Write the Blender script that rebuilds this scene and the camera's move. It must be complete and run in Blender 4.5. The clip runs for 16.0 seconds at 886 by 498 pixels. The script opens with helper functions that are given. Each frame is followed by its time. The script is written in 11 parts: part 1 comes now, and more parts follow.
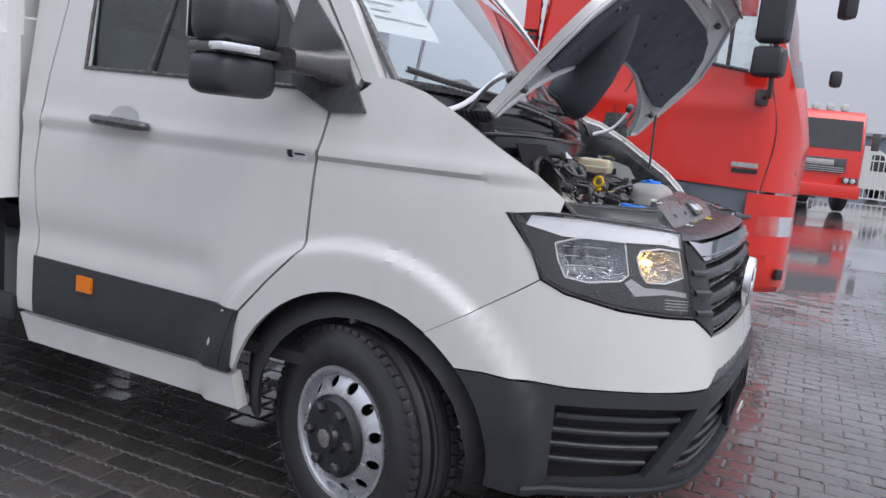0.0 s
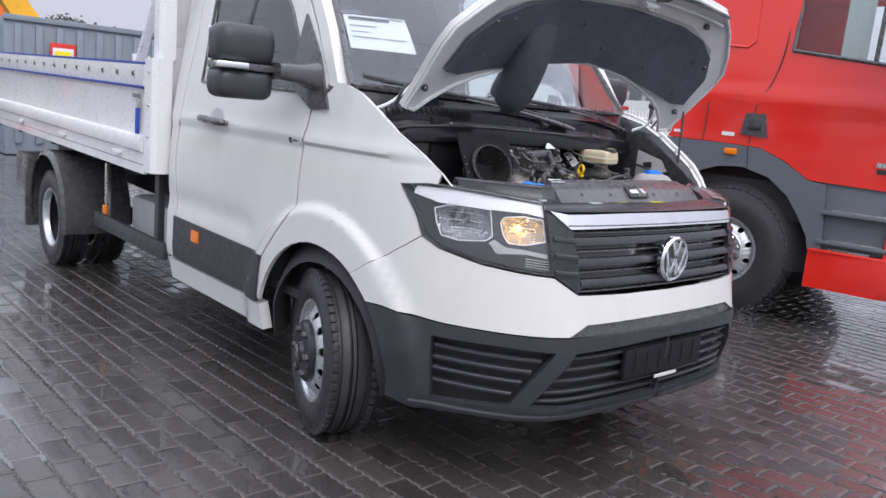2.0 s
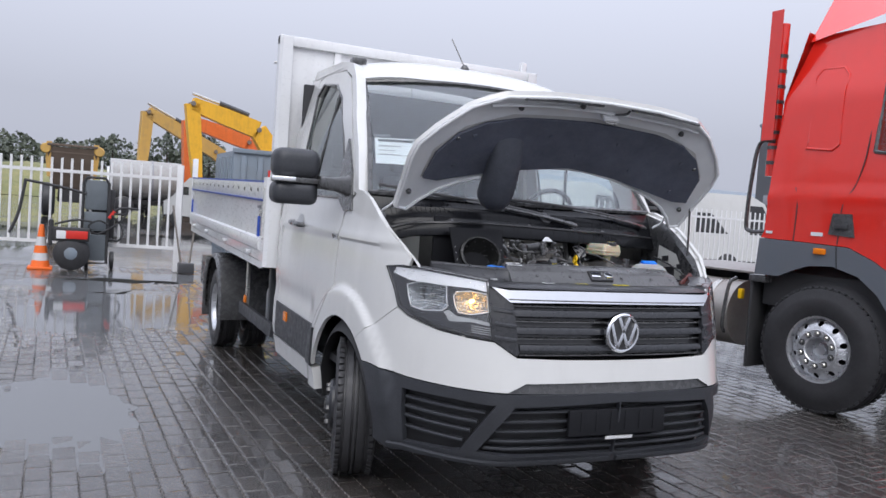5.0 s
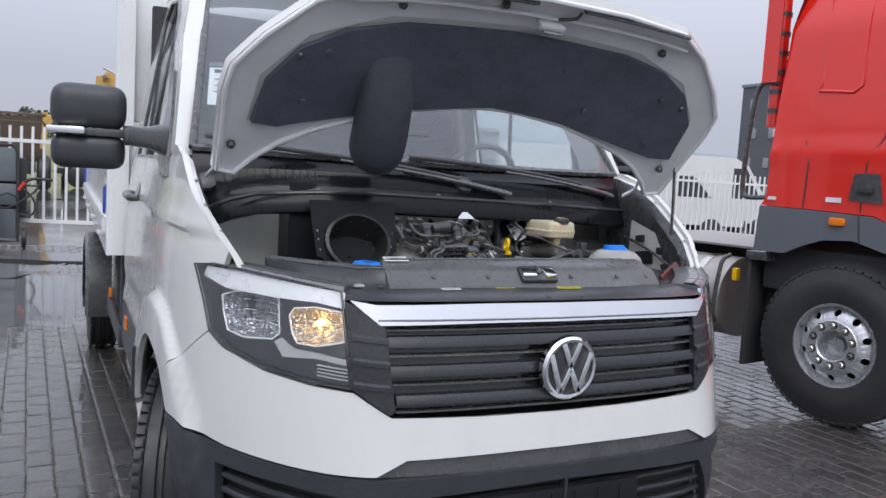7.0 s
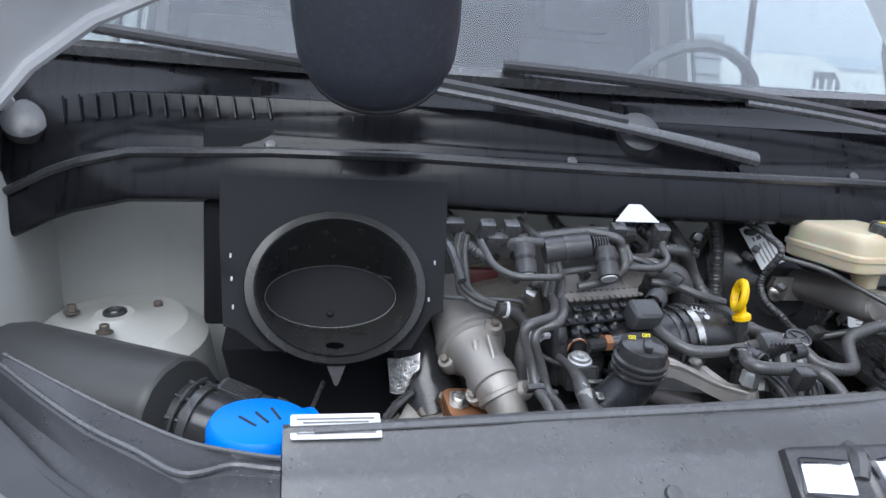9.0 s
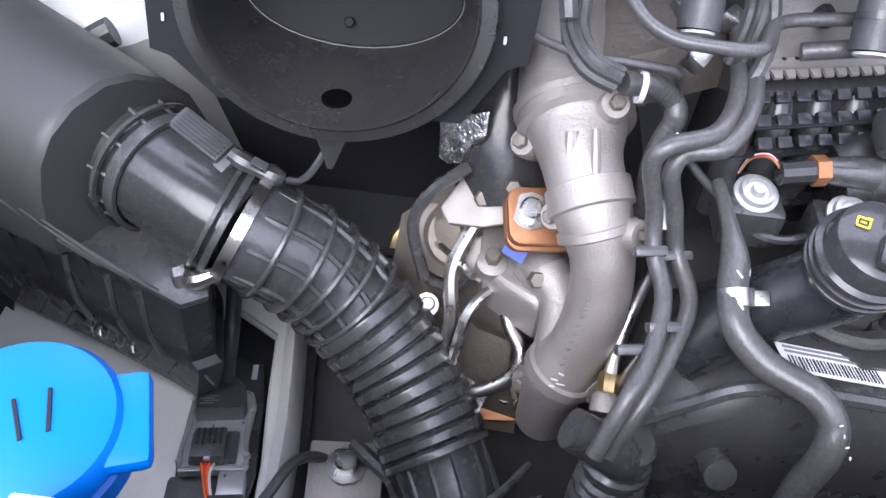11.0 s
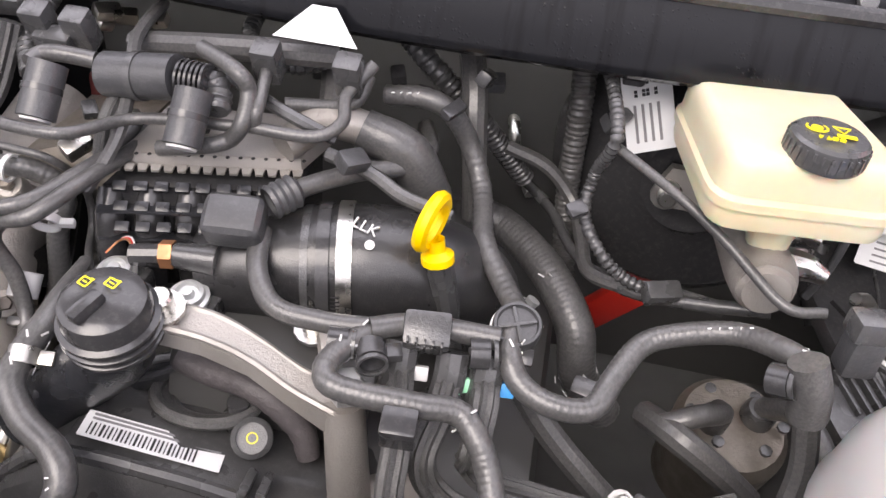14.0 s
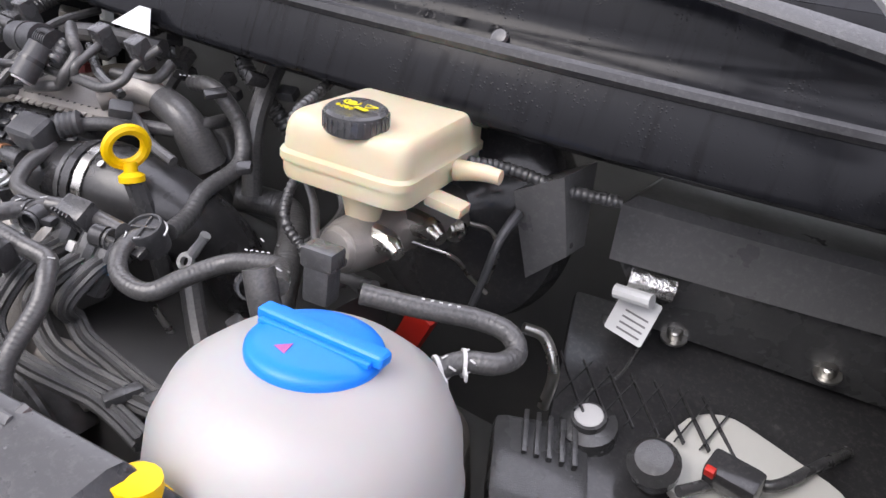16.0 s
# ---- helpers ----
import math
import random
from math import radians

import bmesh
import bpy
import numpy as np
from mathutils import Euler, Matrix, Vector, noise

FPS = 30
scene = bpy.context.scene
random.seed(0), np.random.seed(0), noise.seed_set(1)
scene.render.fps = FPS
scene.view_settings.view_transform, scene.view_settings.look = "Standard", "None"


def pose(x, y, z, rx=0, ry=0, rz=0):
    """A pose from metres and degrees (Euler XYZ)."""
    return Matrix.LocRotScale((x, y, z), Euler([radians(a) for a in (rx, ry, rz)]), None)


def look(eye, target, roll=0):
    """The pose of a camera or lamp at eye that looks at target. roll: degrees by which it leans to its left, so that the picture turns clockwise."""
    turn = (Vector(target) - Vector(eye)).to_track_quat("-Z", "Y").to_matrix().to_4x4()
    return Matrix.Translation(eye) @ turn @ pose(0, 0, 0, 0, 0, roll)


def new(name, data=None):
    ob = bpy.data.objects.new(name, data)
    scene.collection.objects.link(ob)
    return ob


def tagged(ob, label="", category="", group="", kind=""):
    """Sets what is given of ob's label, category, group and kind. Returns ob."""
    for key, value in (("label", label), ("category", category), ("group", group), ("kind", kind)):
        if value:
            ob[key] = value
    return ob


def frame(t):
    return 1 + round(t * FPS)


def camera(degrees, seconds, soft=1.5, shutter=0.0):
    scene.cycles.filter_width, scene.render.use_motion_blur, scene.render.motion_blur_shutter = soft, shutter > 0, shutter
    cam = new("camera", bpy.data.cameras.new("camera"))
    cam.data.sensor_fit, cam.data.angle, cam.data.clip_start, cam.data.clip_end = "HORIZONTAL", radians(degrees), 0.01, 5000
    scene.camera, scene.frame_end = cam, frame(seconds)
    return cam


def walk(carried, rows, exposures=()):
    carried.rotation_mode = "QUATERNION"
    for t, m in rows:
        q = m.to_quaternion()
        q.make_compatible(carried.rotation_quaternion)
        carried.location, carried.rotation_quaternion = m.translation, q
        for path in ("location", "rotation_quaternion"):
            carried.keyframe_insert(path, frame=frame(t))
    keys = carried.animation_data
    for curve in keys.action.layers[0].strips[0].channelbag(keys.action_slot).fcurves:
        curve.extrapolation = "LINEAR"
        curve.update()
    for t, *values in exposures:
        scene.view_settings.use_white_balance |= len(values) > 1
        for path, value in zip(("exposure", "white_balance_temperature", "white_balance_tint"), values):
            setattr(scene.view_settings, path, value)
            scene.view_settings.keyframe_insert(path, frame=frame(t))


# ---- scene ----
cam = camera(58.5, 16.0)
PATH = [
    (0, (-3.049, -0.267, 1.366), (-1.278, 0.612, 1.061), 5.6),
    (0.5, (-3.078, -0.617, 1.411), (-1.423, 0.458, 1.088), 5.1),
    (1, (-2.928, -0.989, 1.391), (-1.373, 0.224, 1.058), 5.1),
    (1.5, (-2.873, -1.372, 1.403), (-1.41, -0.05, 1.065), 5.2),
    (2, (-2.759, -1.746, 1.428), (-1.458, -0.267, 1.079), 5.1),
    (2.5, (-2.578, -2.046, 1.416), (-1.418, -0.455, 1.063), 5.1),
    (3, (-2.525, -2.344, 1.418), (-1.534, -0.641, 1.078), 5.1),
    (3.5, (-2.464, -2.617, 1.427), (-1.527, -0.86, 1.242), 5.0),
    (3.7, (-2.436, -2.704, 1.432), (-1.546, -0.916, 1.329), 4.8),
    (4.75, (-2.3, -2.94, 1.43), (-1.46, -1.13, 1.33), 4.2),
    (5.8, (-2.022, -2.618, 1.422), (-1.223, -0.79, 1.282), 3.7),
    (6, (-1.921, -2.494, 1.438), (-1.102, -0.677, 1.271), 3.5),
    (6.5, (-1.61, -2.179, 1.445), (-0.757, -0.378, 1.271), 3.4),
    (7, (-1.305, -1.827, 1.438), (-0.433, -0.036, 1.255), 3.3),
    (7.5, (-1.005, -1.41, 1.467), (-0.132, 0.379, 1.27), 3.1),
    (8, (-0.733, -1.004, 1.479), (0.035, 0.832, 1.271), 3.0),
    (8.2, (-0.659, -0.85, 1.472), (0.07, 1.002, 1.271), 2.9),
    (9.25, (-0.44, -0.2, 1.48), (-0.19, 1.7, 0.93), 4.0),
    (10.3, (-0.357, 0.104, 1.49), (-0.408, 1.775, 0.392), 5.2),
    (10.5, (-0.347, 0.126, 1.497), (-0.396, 1.71, 0.277), 5.5),
    (11, (-0.303, 0.164, 1.512), (-0.337, 1.503, 0.026), 6.1),
    (11.5, (-0.253, 0.184, 1.512), (-0.282, 1.425, -0.056), 6.0),
    (12, (-0.189, 0.179, 1.523), (-0.21, 1.454, -0.018), 4.2),
    (12.5, (-0.12, 0.178, 1.532), (-0.135, 1.572, 0.098), 3.8),
    (13, (-0.037, 0.154, 1.534), (-0.057, 1.677, 0.238), 3.6),
    (13.5, (0.073, 0.137, 1.529), (0.048, 1.693, 0.273), 4.5),
    (14, (0.221, 0.156, 1.524), (0.025, 1.782, 0.376), 6.9),
    (14.5, (0.343, 0.169, 1.503), (-0.126, 1.722, 0.334), 7.9),
    (15, (0.508, 0.153, 1.509), (-0.255, 1.628, 0.393), 7.8),
    (15.5, (0.673, 0.15, 1.51), (-0.16, 1.605, 0.42), 7.7),
    (16, (0.825, 0.195, 1.491), (-0.147, 1.715, 0.628), 7.5),
]
EXPOSURES = [(0, 0.26, 6480, 10), (1, 0.34, 6550, 13), (2, 0.56, 6480, 13), (3, 0.56, 6400, 10), (3.5, 0.3, 6400, 10), (7, 0.28, 6400, 9), (8.2, 0.38, 6050, 6), (10.3, 1.6, 6150, 10), (11.2, 1.68, 6150, 17), (11.7, 1.66, 6500, 12),
             (12.5, 1.57, 6800, 13), (13.5, 1.56, 7150, 14), (14.2, 1.46, 7250, 16), (14.6, 1.40, 7050, 15), (15, 1.40, 6850, 14), (15.5, 1.20, 6750, 15), (16, 1.22, 6800, 14)]
walk(cam, [(t, look(eye, target, roll)) for t, eye, target, roll in PATH], EXPOSURES)

# ---- overcast daylight ----
world = bpy.data.worlds.new("world")
scene.world = world
world.use_nodes = True
wn, wl = world.node_tree.nodes, world.node_tree.links
wn.clear()
sky = wn.new("ShaderNodeTexSky")
sky.sky_type, sky.sun_disc = "NISHITA", False
sky.sun_elevation, sky.sun_rotation = radians(48), radians(200)
sky.air_density, sky.dust_density, sky.ozone_density = 1.0, 4.0, 1.0
grey = wn.new("ShaderNodeHueSaturation")
grey.inputs["Saturation"].default_value = 0.25
cloud = wn.new("ShaderNodeMix")
cloud.data_type = "RGBA"
cloud.inputs[0].default_value = 0.8
cloud.inputs[7].default_value = (5.7, 5.95, 7.1, 1)
back = wn.new("ShaderNodeBackground")
back.inputs["Strength"].default_value = 0.105
wout = wn.new("ShaderNodeOutputWorld")
wl.new(sky.outputs[0], grey.inputs["Color"])
wl.new(grey.outputs[0], cloud.inputs[6])
# an overcast dome: about three times as bright overhead as at the horizon
turn = wn.new("ShaderNodeTexCoord")
split = wn.new("ShaderNodeSeparateXYZ")
rise = wn.new("ShaderNodeMapRange")
rise.inputs["From Min"].default_value, rise.inputs["From Max"].default_value = 0.1, 1.0
rise.inputs["To Min"].default_value, rise.inputs["To Max"].default_value = 0.80, 2.5
dome = wn.new("ShaderNodeMix")
dome.data_type, dome.blend_type = "RGBA", "MULTIPLY"
dome.inputs[0].default_value = 1.0
wl.new(turn.outputs["Generated"], split.inputs[0])
wl.new(split.outputs["Z"], rise.inputs["Value"])
wl.new(cloud.outputs[2], dome.inputs[6])
wl.new(rise.outputs[0], dome.inputs[7])
wl.new(dome.outputs[2], back.inputs["Color"])
wl.new(back.outputs[0], wout.inputs[0])
sun = new("sun", bpy.data.lights.new("sun", "SUN"))
sun.data.energy, sun.data.angle, sun.data.color = 0.8, radians(40), (1, 0.98, 0.95)
sun.matrix_basis = look((0, 0, 20), (2.5, 8, 11), 0)

# ---- building tools ----
from mathutils import geometry


def world_of(ob):
    m = ob.matrix_basis.copy()
    while ob.parent:
        m = ob.parent.matrix_basis @ ob.matrix_parent_inverse @ m
        ob = ob.parent
    return m


def thing(name, base, label, category, group="", kind=""):
    ob = new(name)
    ob.location, ob.empty_display_size = base, 0.1
    return tagged(ob, label, category, group, kind)


def part(name, bm, mat, parent=None, label="", sharp=35):
    me = bpy.data.meshes.new(name)
    bmesh.ops.recalc_face_normals(bm, faces=bm.faces)
    bm.to_mesh(me)
    bm.free()
    me.shade_smooth()
    me.set_sharp_from_angle(angle=radians(sharp))
    me.materials.append(mat)
    ob = new(name, me)
    if parent:
        ob.parent = parent
        ob.matrix_parent_inverse = world_of(parent).inverted()
    if label:
        ob["label"] = label
    return ob


def single(name, bm, mat, label, category, group="", kind="", sharp=35):
    return tagged(part(name, bm, mat, None, "", sharp), label, category, group, kind)


def box(c, s, bevel=0.0, rot=(0, 0, 0), bm=None, seg=2):
    """A bevelled block of size s round c, turned by degrees."""
    own = bmesh.new()
    bmesh.ops.create_cube(own, size=1)
    bmesh.ops.scale(own, vec=s, verts=own.verts)
    if bevel:
        bmesh.ops.bevel(own, geom=own.edges[:], offset=bevel, segments=seg, affect="EDGES", profile=0.6)
    own.transform(pose(*c, *rot))
    return merge(bm, own)


def merge(bm, own):
    if bm is None:
        return own
    me = bpy.data.meshes.new("tmp")
    own.to_mesh(me)
    own.free()
    bm.from_mesh(me)
    bpy.data.meshes.remove(me)
    return bm


def moved(bm, m):
    bm.transform(m)
    return bm


def curve_points(P, n=8, closed=False):
    """Points of a smooth line through P."""
    P = [Vector(p) for p in P]
    if len(P) < 3 and not closed:
        return P
    if closed:
        Q = [P[-1]] + P + [P[0], P[1]]
    else:
        Q = [2 * P[0] - P[1]] + P + [2 * P[-1] - P[-2]]
    out = []
    for i in range(1, len(Q) - 2):
        a, b, c, d = Q[i - 1 : i + 3]
        for k in range(n):
            t = k / n
            out.append(0.5 * (2 * b + (c - a) * t + (2 * a - 5 * b + 4 * c - d) * t * t + (3 * b - a - 3 * c + d) * t**3))
    if not closed:
        out.append(P[-1])
    return out


def tube(pts, r, n=10, res=6, smooth=True, cap=True, bm=None, ribs=None, flat=1.0):
    """A round pipe along a smooth line. r: a radius, or one for each point. ribs: (pitch, height) of rings round it."""
    radii = [r] * len(pts) if not isinstance(r, (list, tuple)) else list(r)
    line = [Vector((*Vector(p), q)) for p, q in zip(pts, radii)]
    if smooth and len(line) > 2:
        line = curve_points(line, res)
    if ribs:
        pitch, height = ribs
        fine, run = [], 0.0
        for a, b in zip(line, line[1:]):
            length = (b - a).to_3d().length
            steps = max(1, int(length / (pitch / 4)))
            for k in range(steps):
                p = a.lerp(b, k / steps)
                phase = (run + length * k / steps) / pitch % 1
                p[3] += height * (1 if 0.25 < phase < 0.75 else 0)
                fine.append(p)
            run += length
        line = fine + [line[-1]]
    own = bmesh.new()
    P = [p.to_3d() for p in line]
    t0 = (P[1] - P[0]).normalized()
    u = t0.orthogonal().normalized()
    rings = []
    for i, p in enumerate(P):
        t = (P[min(i + 1, len(P) - 1)] - P[max(i - 1, 0)]).normalized()
        u = (u - t * u.dot(t)).normalized()
        v = t.cross(u)
        rings.append([own.verts.new(p + line[i][3] * (math.cos(a) * u + flat * math.sin(a) * v)) for a in [2 * math.pi * k / n for k in range(n)]])
    for a, b in zip(rings, rings[1:]):
        for k in range(n):
            own.faces.new((a[k], a[(k + 1) % n], b[(k + 1) % n], b[k]))
    if cap:
        own.faces.new(rings[0][::-1])
        own.faces.new(rings[-1])
    return merge(bm, own)


def lathe(prof, m=None, n=32, bm=None, cap=False):
    """A turned body: rows of (radius, height) about z, placed by m."""
    own = bmesh.new()
    rings = []
    for r, h in prof:
        rings.append([own.verts.new((r * math.cos(a), r * math.sin(a), h)) for a in [2 * math.pi * k / n for k in range(n)]] if r > 1e-6 else [own.verts.new((0, 0, h))])
    for a, b in zip(rings, rings[1:]):
        for k in range(n):
            j = (k + 1) % n
            if len(a) == 1 and len(b) == 1:
                continue
            if len(a) == 1:
                own.faces.new((a[0], b[j], b[k]))
            elif len(b) == 1:
                own.faces.new((a[k], a[j], b[0]))
            else:
                own.faces.new((a[k], a[j], b[j], b[k]))
    if cap:
        for ring in (rings[0], rings[-1]):
            if len(ring) > 2:
                own.faces.new(ring)
    if m is not None:
        own.transform(m)
    return merge(bm, own)


def aim(p, d):
    """A pose at p whose z points along d."""
    return Matrix.Translation(p) @ Vector(d).to_track_quat("Z", "Y").to_matrix().to_4x4()


def rod(a, b, r, n=10, bm=None):
    return tube([a, b], r, n=n, smooth=False, bm=bm)


def plate(outline, depth, m=None, bevel=0.0, bm=None):
    """A flat outline (x, y) drawn out along z by depth."""
    own = bmesh.new()
    low = [own.verts.new((x, y, 0)) for x, y in outline]
    face = own.faces.new(low)
    if depth:
        made = bmesh.ops.extrude_face_region(own, geom=[face])["geom"]
        bmesh.ops.translate(own, vec=(0, 0, depth), verts=[g for g in made if isinstance(g, bmesh.types.BMVert)])
    if bevel:
        bmesh.ops.bevel(own, geom=own.edges[:], offset=bevel, segments=2, affect="EDGES", profile=0.6)
    if m is not None:
        own.transform(m)
    return merge(bm, own)


def inside(px, py, poly):
    """Which of the points lie in the polygon."""
    hit = np.zeros(len(px), bool)
    a = np.array(poly)
    b = np.roll(a, -1, 0)
    for (x0, y0), (x1, y1) in zip(a, b):
        if y0 == y1:
            continue
        cross = ((y0 > py) != (y1 > py)) & (px < (x1 - x0) * (py - y0) / (y1 - y0) + x0)
        hit ^= cross
    return hit


def split_line(poly, step):
    out = []
    for (x0, y0), (x1, y1) in zip(poly, poly[1:] + poly[:1]):
        k = max(1, int(math.ceil(math.hypot(x1 - x0, y1 - y0) / step)))
        out += [(x0 + (x1 - x0) * i / k, y0 + (y1 - y0) * i / k) for i in range(k)]
    return out


def sheet(outline, place, step=0.04, thick=0.0, holes=(), bm=None):
    """A curved panel: the outline (a, b), with holes, laid on the surface place(a, b), and given a thickness inwards."""
    loops = [split_line(list(loop), step) for loop in (outline, *holes)]
    pts = [p for loop in loops for p in loop]
    edges, n = [], 0
    for loop in loops:
        edges += [(n + i, n + (i + 1) % len(loop)) for i in range(len(loop))]
        n += len(loop)
    rim = np.array(pts)
    lo, hi = rim.min(0), rim.max(0)
    gx, gy = np.meshgrid(np.arange(lo[0] + step / 2, hi[0], step), np.arange(lo[1] + step / 2, hi[1], step))
    gx, gy = gx.ravel(), gy.ravel()
    keep = inside(gx, gy, loops[0])
    for loop in loops[1:]:
        keep &= ~inside(gx, gy, loop)
    gx, gy = gx[keep], gy[keep]
    if len(gx):
        near = np.min((gx[:, None] - rim[None, :, 0]) ** 2 + (gy[:, None] - rim[None, :, 1]) ** 2, 1)
        pts += [(float(x), float(y)) for x, y, d in zip(gx, gy, near) if d > (0.45 * step) ** 2]
    verts, _, faces, *_ = geometry.delaunay_2d_cdt([Vector(p) for p in pts], edges, [], 0, 1e-6)
    flat = np.array([(v.x, v.y) for v in verts])
    tri = [f for f in faces if len(f) == 3]
    mid = np.array([flat[list(f)].mean(0) for f in tri])
    ok = inside(mid[:, 0], mid[:, 1], loops[0])
    for loop in loops[1:]:
        ok &= ~inside(mid[:, 0], mid[:, 1], loop)
    tri = [f for f, good in zip(tri, ok) if good]
    own = bmesh.new()
    flat = [(float(a), float(b)) for a, b in flat]
    top = [own.verts.new(place(a, b)) for a, b in flat]
    count = {}
    for f in tri:
        own.faces.new([top[i] for i in f])
        for i, j in ((f[0], f[1]), (f[1], f[2]), (f[2], f[0])):
            count[(i, j)] = 1
    if thick:
        low = []
        for (a, b), v in zip(flat, top):
            du = Vector(place(a + 0.004, b)) - Vector(place(a - 0.004, b))
            dv = Vector(place(a, b + 0.004)) - Vector(place(a, b - 0.004))
            low.append(own.verts.new(v.co - thick * du.cross(dv).normalized()))
        for f in tri:
            own.faces.new([low[i] for i in reversed(f)])
        for i, j in count:
            if (j, i) not in count:
                own.faces.new((top[j], top[i], low[i], low[j]))
    loose = [v for v in own.verts if not v.link_faces]
    bmesh.ops.delete(own, geom=loose, context="VERTS")
    return merge(bm, own)


def loft(rings, bm=None, cap=True, closed=True):
    """A skin over rings of points, all of one count."""
    own = bmesh.new()
    R = [[own.verts.new(p) for p in ring] for ring in rings]
    n = len(R[0])
    for a, b in zip(R, R[1:]):
        for k in range(n if closed else n - 1):
            j = (k + 1) % n
            own.faces.new((a[k], a[j], b[j], b[k]))
    if cap and closed:
        own.faces.new(R[0][::-1])
        own.faces.new(R[-1])
    return merge(bm, own)


def arc(cx, cy, r, a0, a1, n):
    return [(cx + r * math.cos(radians(a0 + (a1 - a0) * k / n)), cy + r * math.sin(radians(a0 + (a1 - a0) * k / n))) for k in range(n + 1)]


def round_rect(w, h, r, n=4):
    out = []
    for cx, cy, a in ((w / 2 - r, h / 2 - r, 0), (r - w / 2, h / 2 - r, 90), (r - w / 2, r - h / 2, 180), (w / 2 - r, r - h / 2, 270)):
        out += arc(cx, cy, r, a, a + 90, n)
    return out


def mirror_bm(bm):
    """The same mesh on the other side of the truck's middle line."""
    bm.transform(Matrix.Diagonal((-1, 1, 1, 1)))
    bmesh.ops.reverse_faces(bm, faces=bm.faces)
    return bm


def words(text, size, m, mat, parent, name="lettering", depth=0.0008, shear=0.0, spacing=1.0):
    """Raised letters in the built-in font, turned into a mesh."""
    cu = bpy.data.curves.new(name, "FONT")
    cu.body, cu.size, cu.extrude, cu.shear, cu.space_character = text, size, depth, shear, spacing
    cu.align_x, cu.align_y, cu.resolution_u = "CENTER", "CENTER", 2
    tmp = bpy.data.objects.new(name, cu)
    me = bpy.data.meshes.new_from_object(tmp)
    bpy.data.objects.remove(tmp)
    me.transform(m)
    me.materials.clear()
    me.materials.append(mat)
    ob = new(name, me)
    if parent:
        ob.parent = parent
        ob.matrix_parent_inverse = world_of(parent).inverted()
    return ob


# ---- materials ----
class Nodes:
    """A short way to write a node material."""

    def __init__(self, name):
        self.mat = bpy.data.materials.new(name)
        self.mat.use_nodes = True
        self.nodes, self.links = self.mat.node_tree.nodes, self.mat.node_tree.links
        self.bsdf = self.nodes["Principled BSDF"]
        self.coord = self.nodes.new("ShaderNodeTexCoord").outputs["Object"]

    def noise(self, scale, detail=4.0, rough=0.55, stretch=None):
        tex = self.nodes.new("ShaderNodeTexNoise")
        tex.inputs["Scale"].default_value, tex.inputs["Detail"].default_value, tex.inputs["Roughness"].default_value = scale, detail, rough
        self.links.new(self.stretched(stretch), tex.inputs["Vector"])
        return tex.outputs["Fac"]

    def stretched(self, stretch):
        if not stretch:
            return self.coord
        mapping = self.nodes.new("ShaderNodeMapping")
        mapping.inputs["Scale"].default_value = stretch
        self.links.new(self.coord, mapping.inputs["Vector"])
        return mapping.outputs[0]

    def cells(self, scale, feature="F1", stretch=None):
        tex = self.nodes.new("ShaderNodeTexVoronoi")
        tex.feature, tex.inputs["Scale"].default_value = feature, scale
        self.links.new(self.stretched(stretch), tex.inputs["Vector"])
        return tex.outputs["Distance"]

    def ramp(self, fac, stops):
        node = self.nodes.new("ShaderNodeValToRGB")
        elements = node.color_ramp.elements
        while len(elements) < len(stops):
            elements.new(0.5)
        for e, (at, c) in zip(elements, stops):
            e.position = at
            e.color = (*c, 1) if isinstance(c, (tuple, list)) else (c, c, c, 1)
        self.links.new(fac, node.inputs[0])
        return node.outputs[0]

    def mix(self, fac, a, b):
        node = self.nodes.new("ShaderNodeMix")
        node.data_type = "RGBA"
        for value, socket in ((fac, node.inputs[0]), (a, node.inputs[6]), (b, node.inputs[7])):
            if isinstance(value, bpy.types.NodeSocket):
                self.links.new(value, socket)
            elif isinstance(value, tuple):
                socket.default_value = (*value, 1)
            else:
                socket.default_value = value
        return node.outputs[2]

    def math(self, op, a, b=0.0):
        node = self.nodes.new("ShaderNodeMath")
        node.operation = op
        for value, socket in ((a, node.inputs[0]), (b, node.inputs[1])):
            if isinstance(value, bpy.types.NodeSocket):
                self.links.new(value, socket)
            else:
                socket.default_value = value
        return node.outputs[0]

    def random(self):
        return self.nodes.new("ShaderNodeObjectInfo").outputs["Random"]

    def island(self):
        return self.nodes.new("ShaderNodeNewGeometry").outputs["Random Per Island"]

    def set(self, **values):
        for key, value in values.items():
            socket = self.bsdf.inputs[key.replace("_", " ")]
            if isinstance(value, bpy.types.NodeSocket):
                self.links.new(value, socket)
            elif isinstance(value, tuple):
                socket.default_value = (*value, 1)
            else:
                socket.default_value = value
        return self

    def bump(self, height, distance=0.001, strength=1.0, after=None):
        node = self.nodes.new("ShaderNodeBump")
        node.inputs["Strength"].default_value, node.inputs["Distance"].default_value = strength, distance
        self.links.new(height, node.inputs["Height"])
        if after is not None:
            self.links.new(after, node.inputs["Normal"])
        self.links.new(node.outputs[0], self.bsdf.inputs["Normal"])
        return node.outputs[0]

    def drops(self, scale=140, size=0.32, height=0.0012):
        """Rain beads standing on the surface."""
        d = self.cells(scale)
        keep = self.noise(scale / 9, 2)
        bead = self.ramp(d, [(0.0, 1.0), (size, 0.0)])
        mask = self.ramp(keep, [(0.5, 0.0), (0.62, 1.0)])
        return self.bump(self.math("MULTIPLY", bead, mask), height)


def shade(c, f):
    return tuple(v * f for v in c)


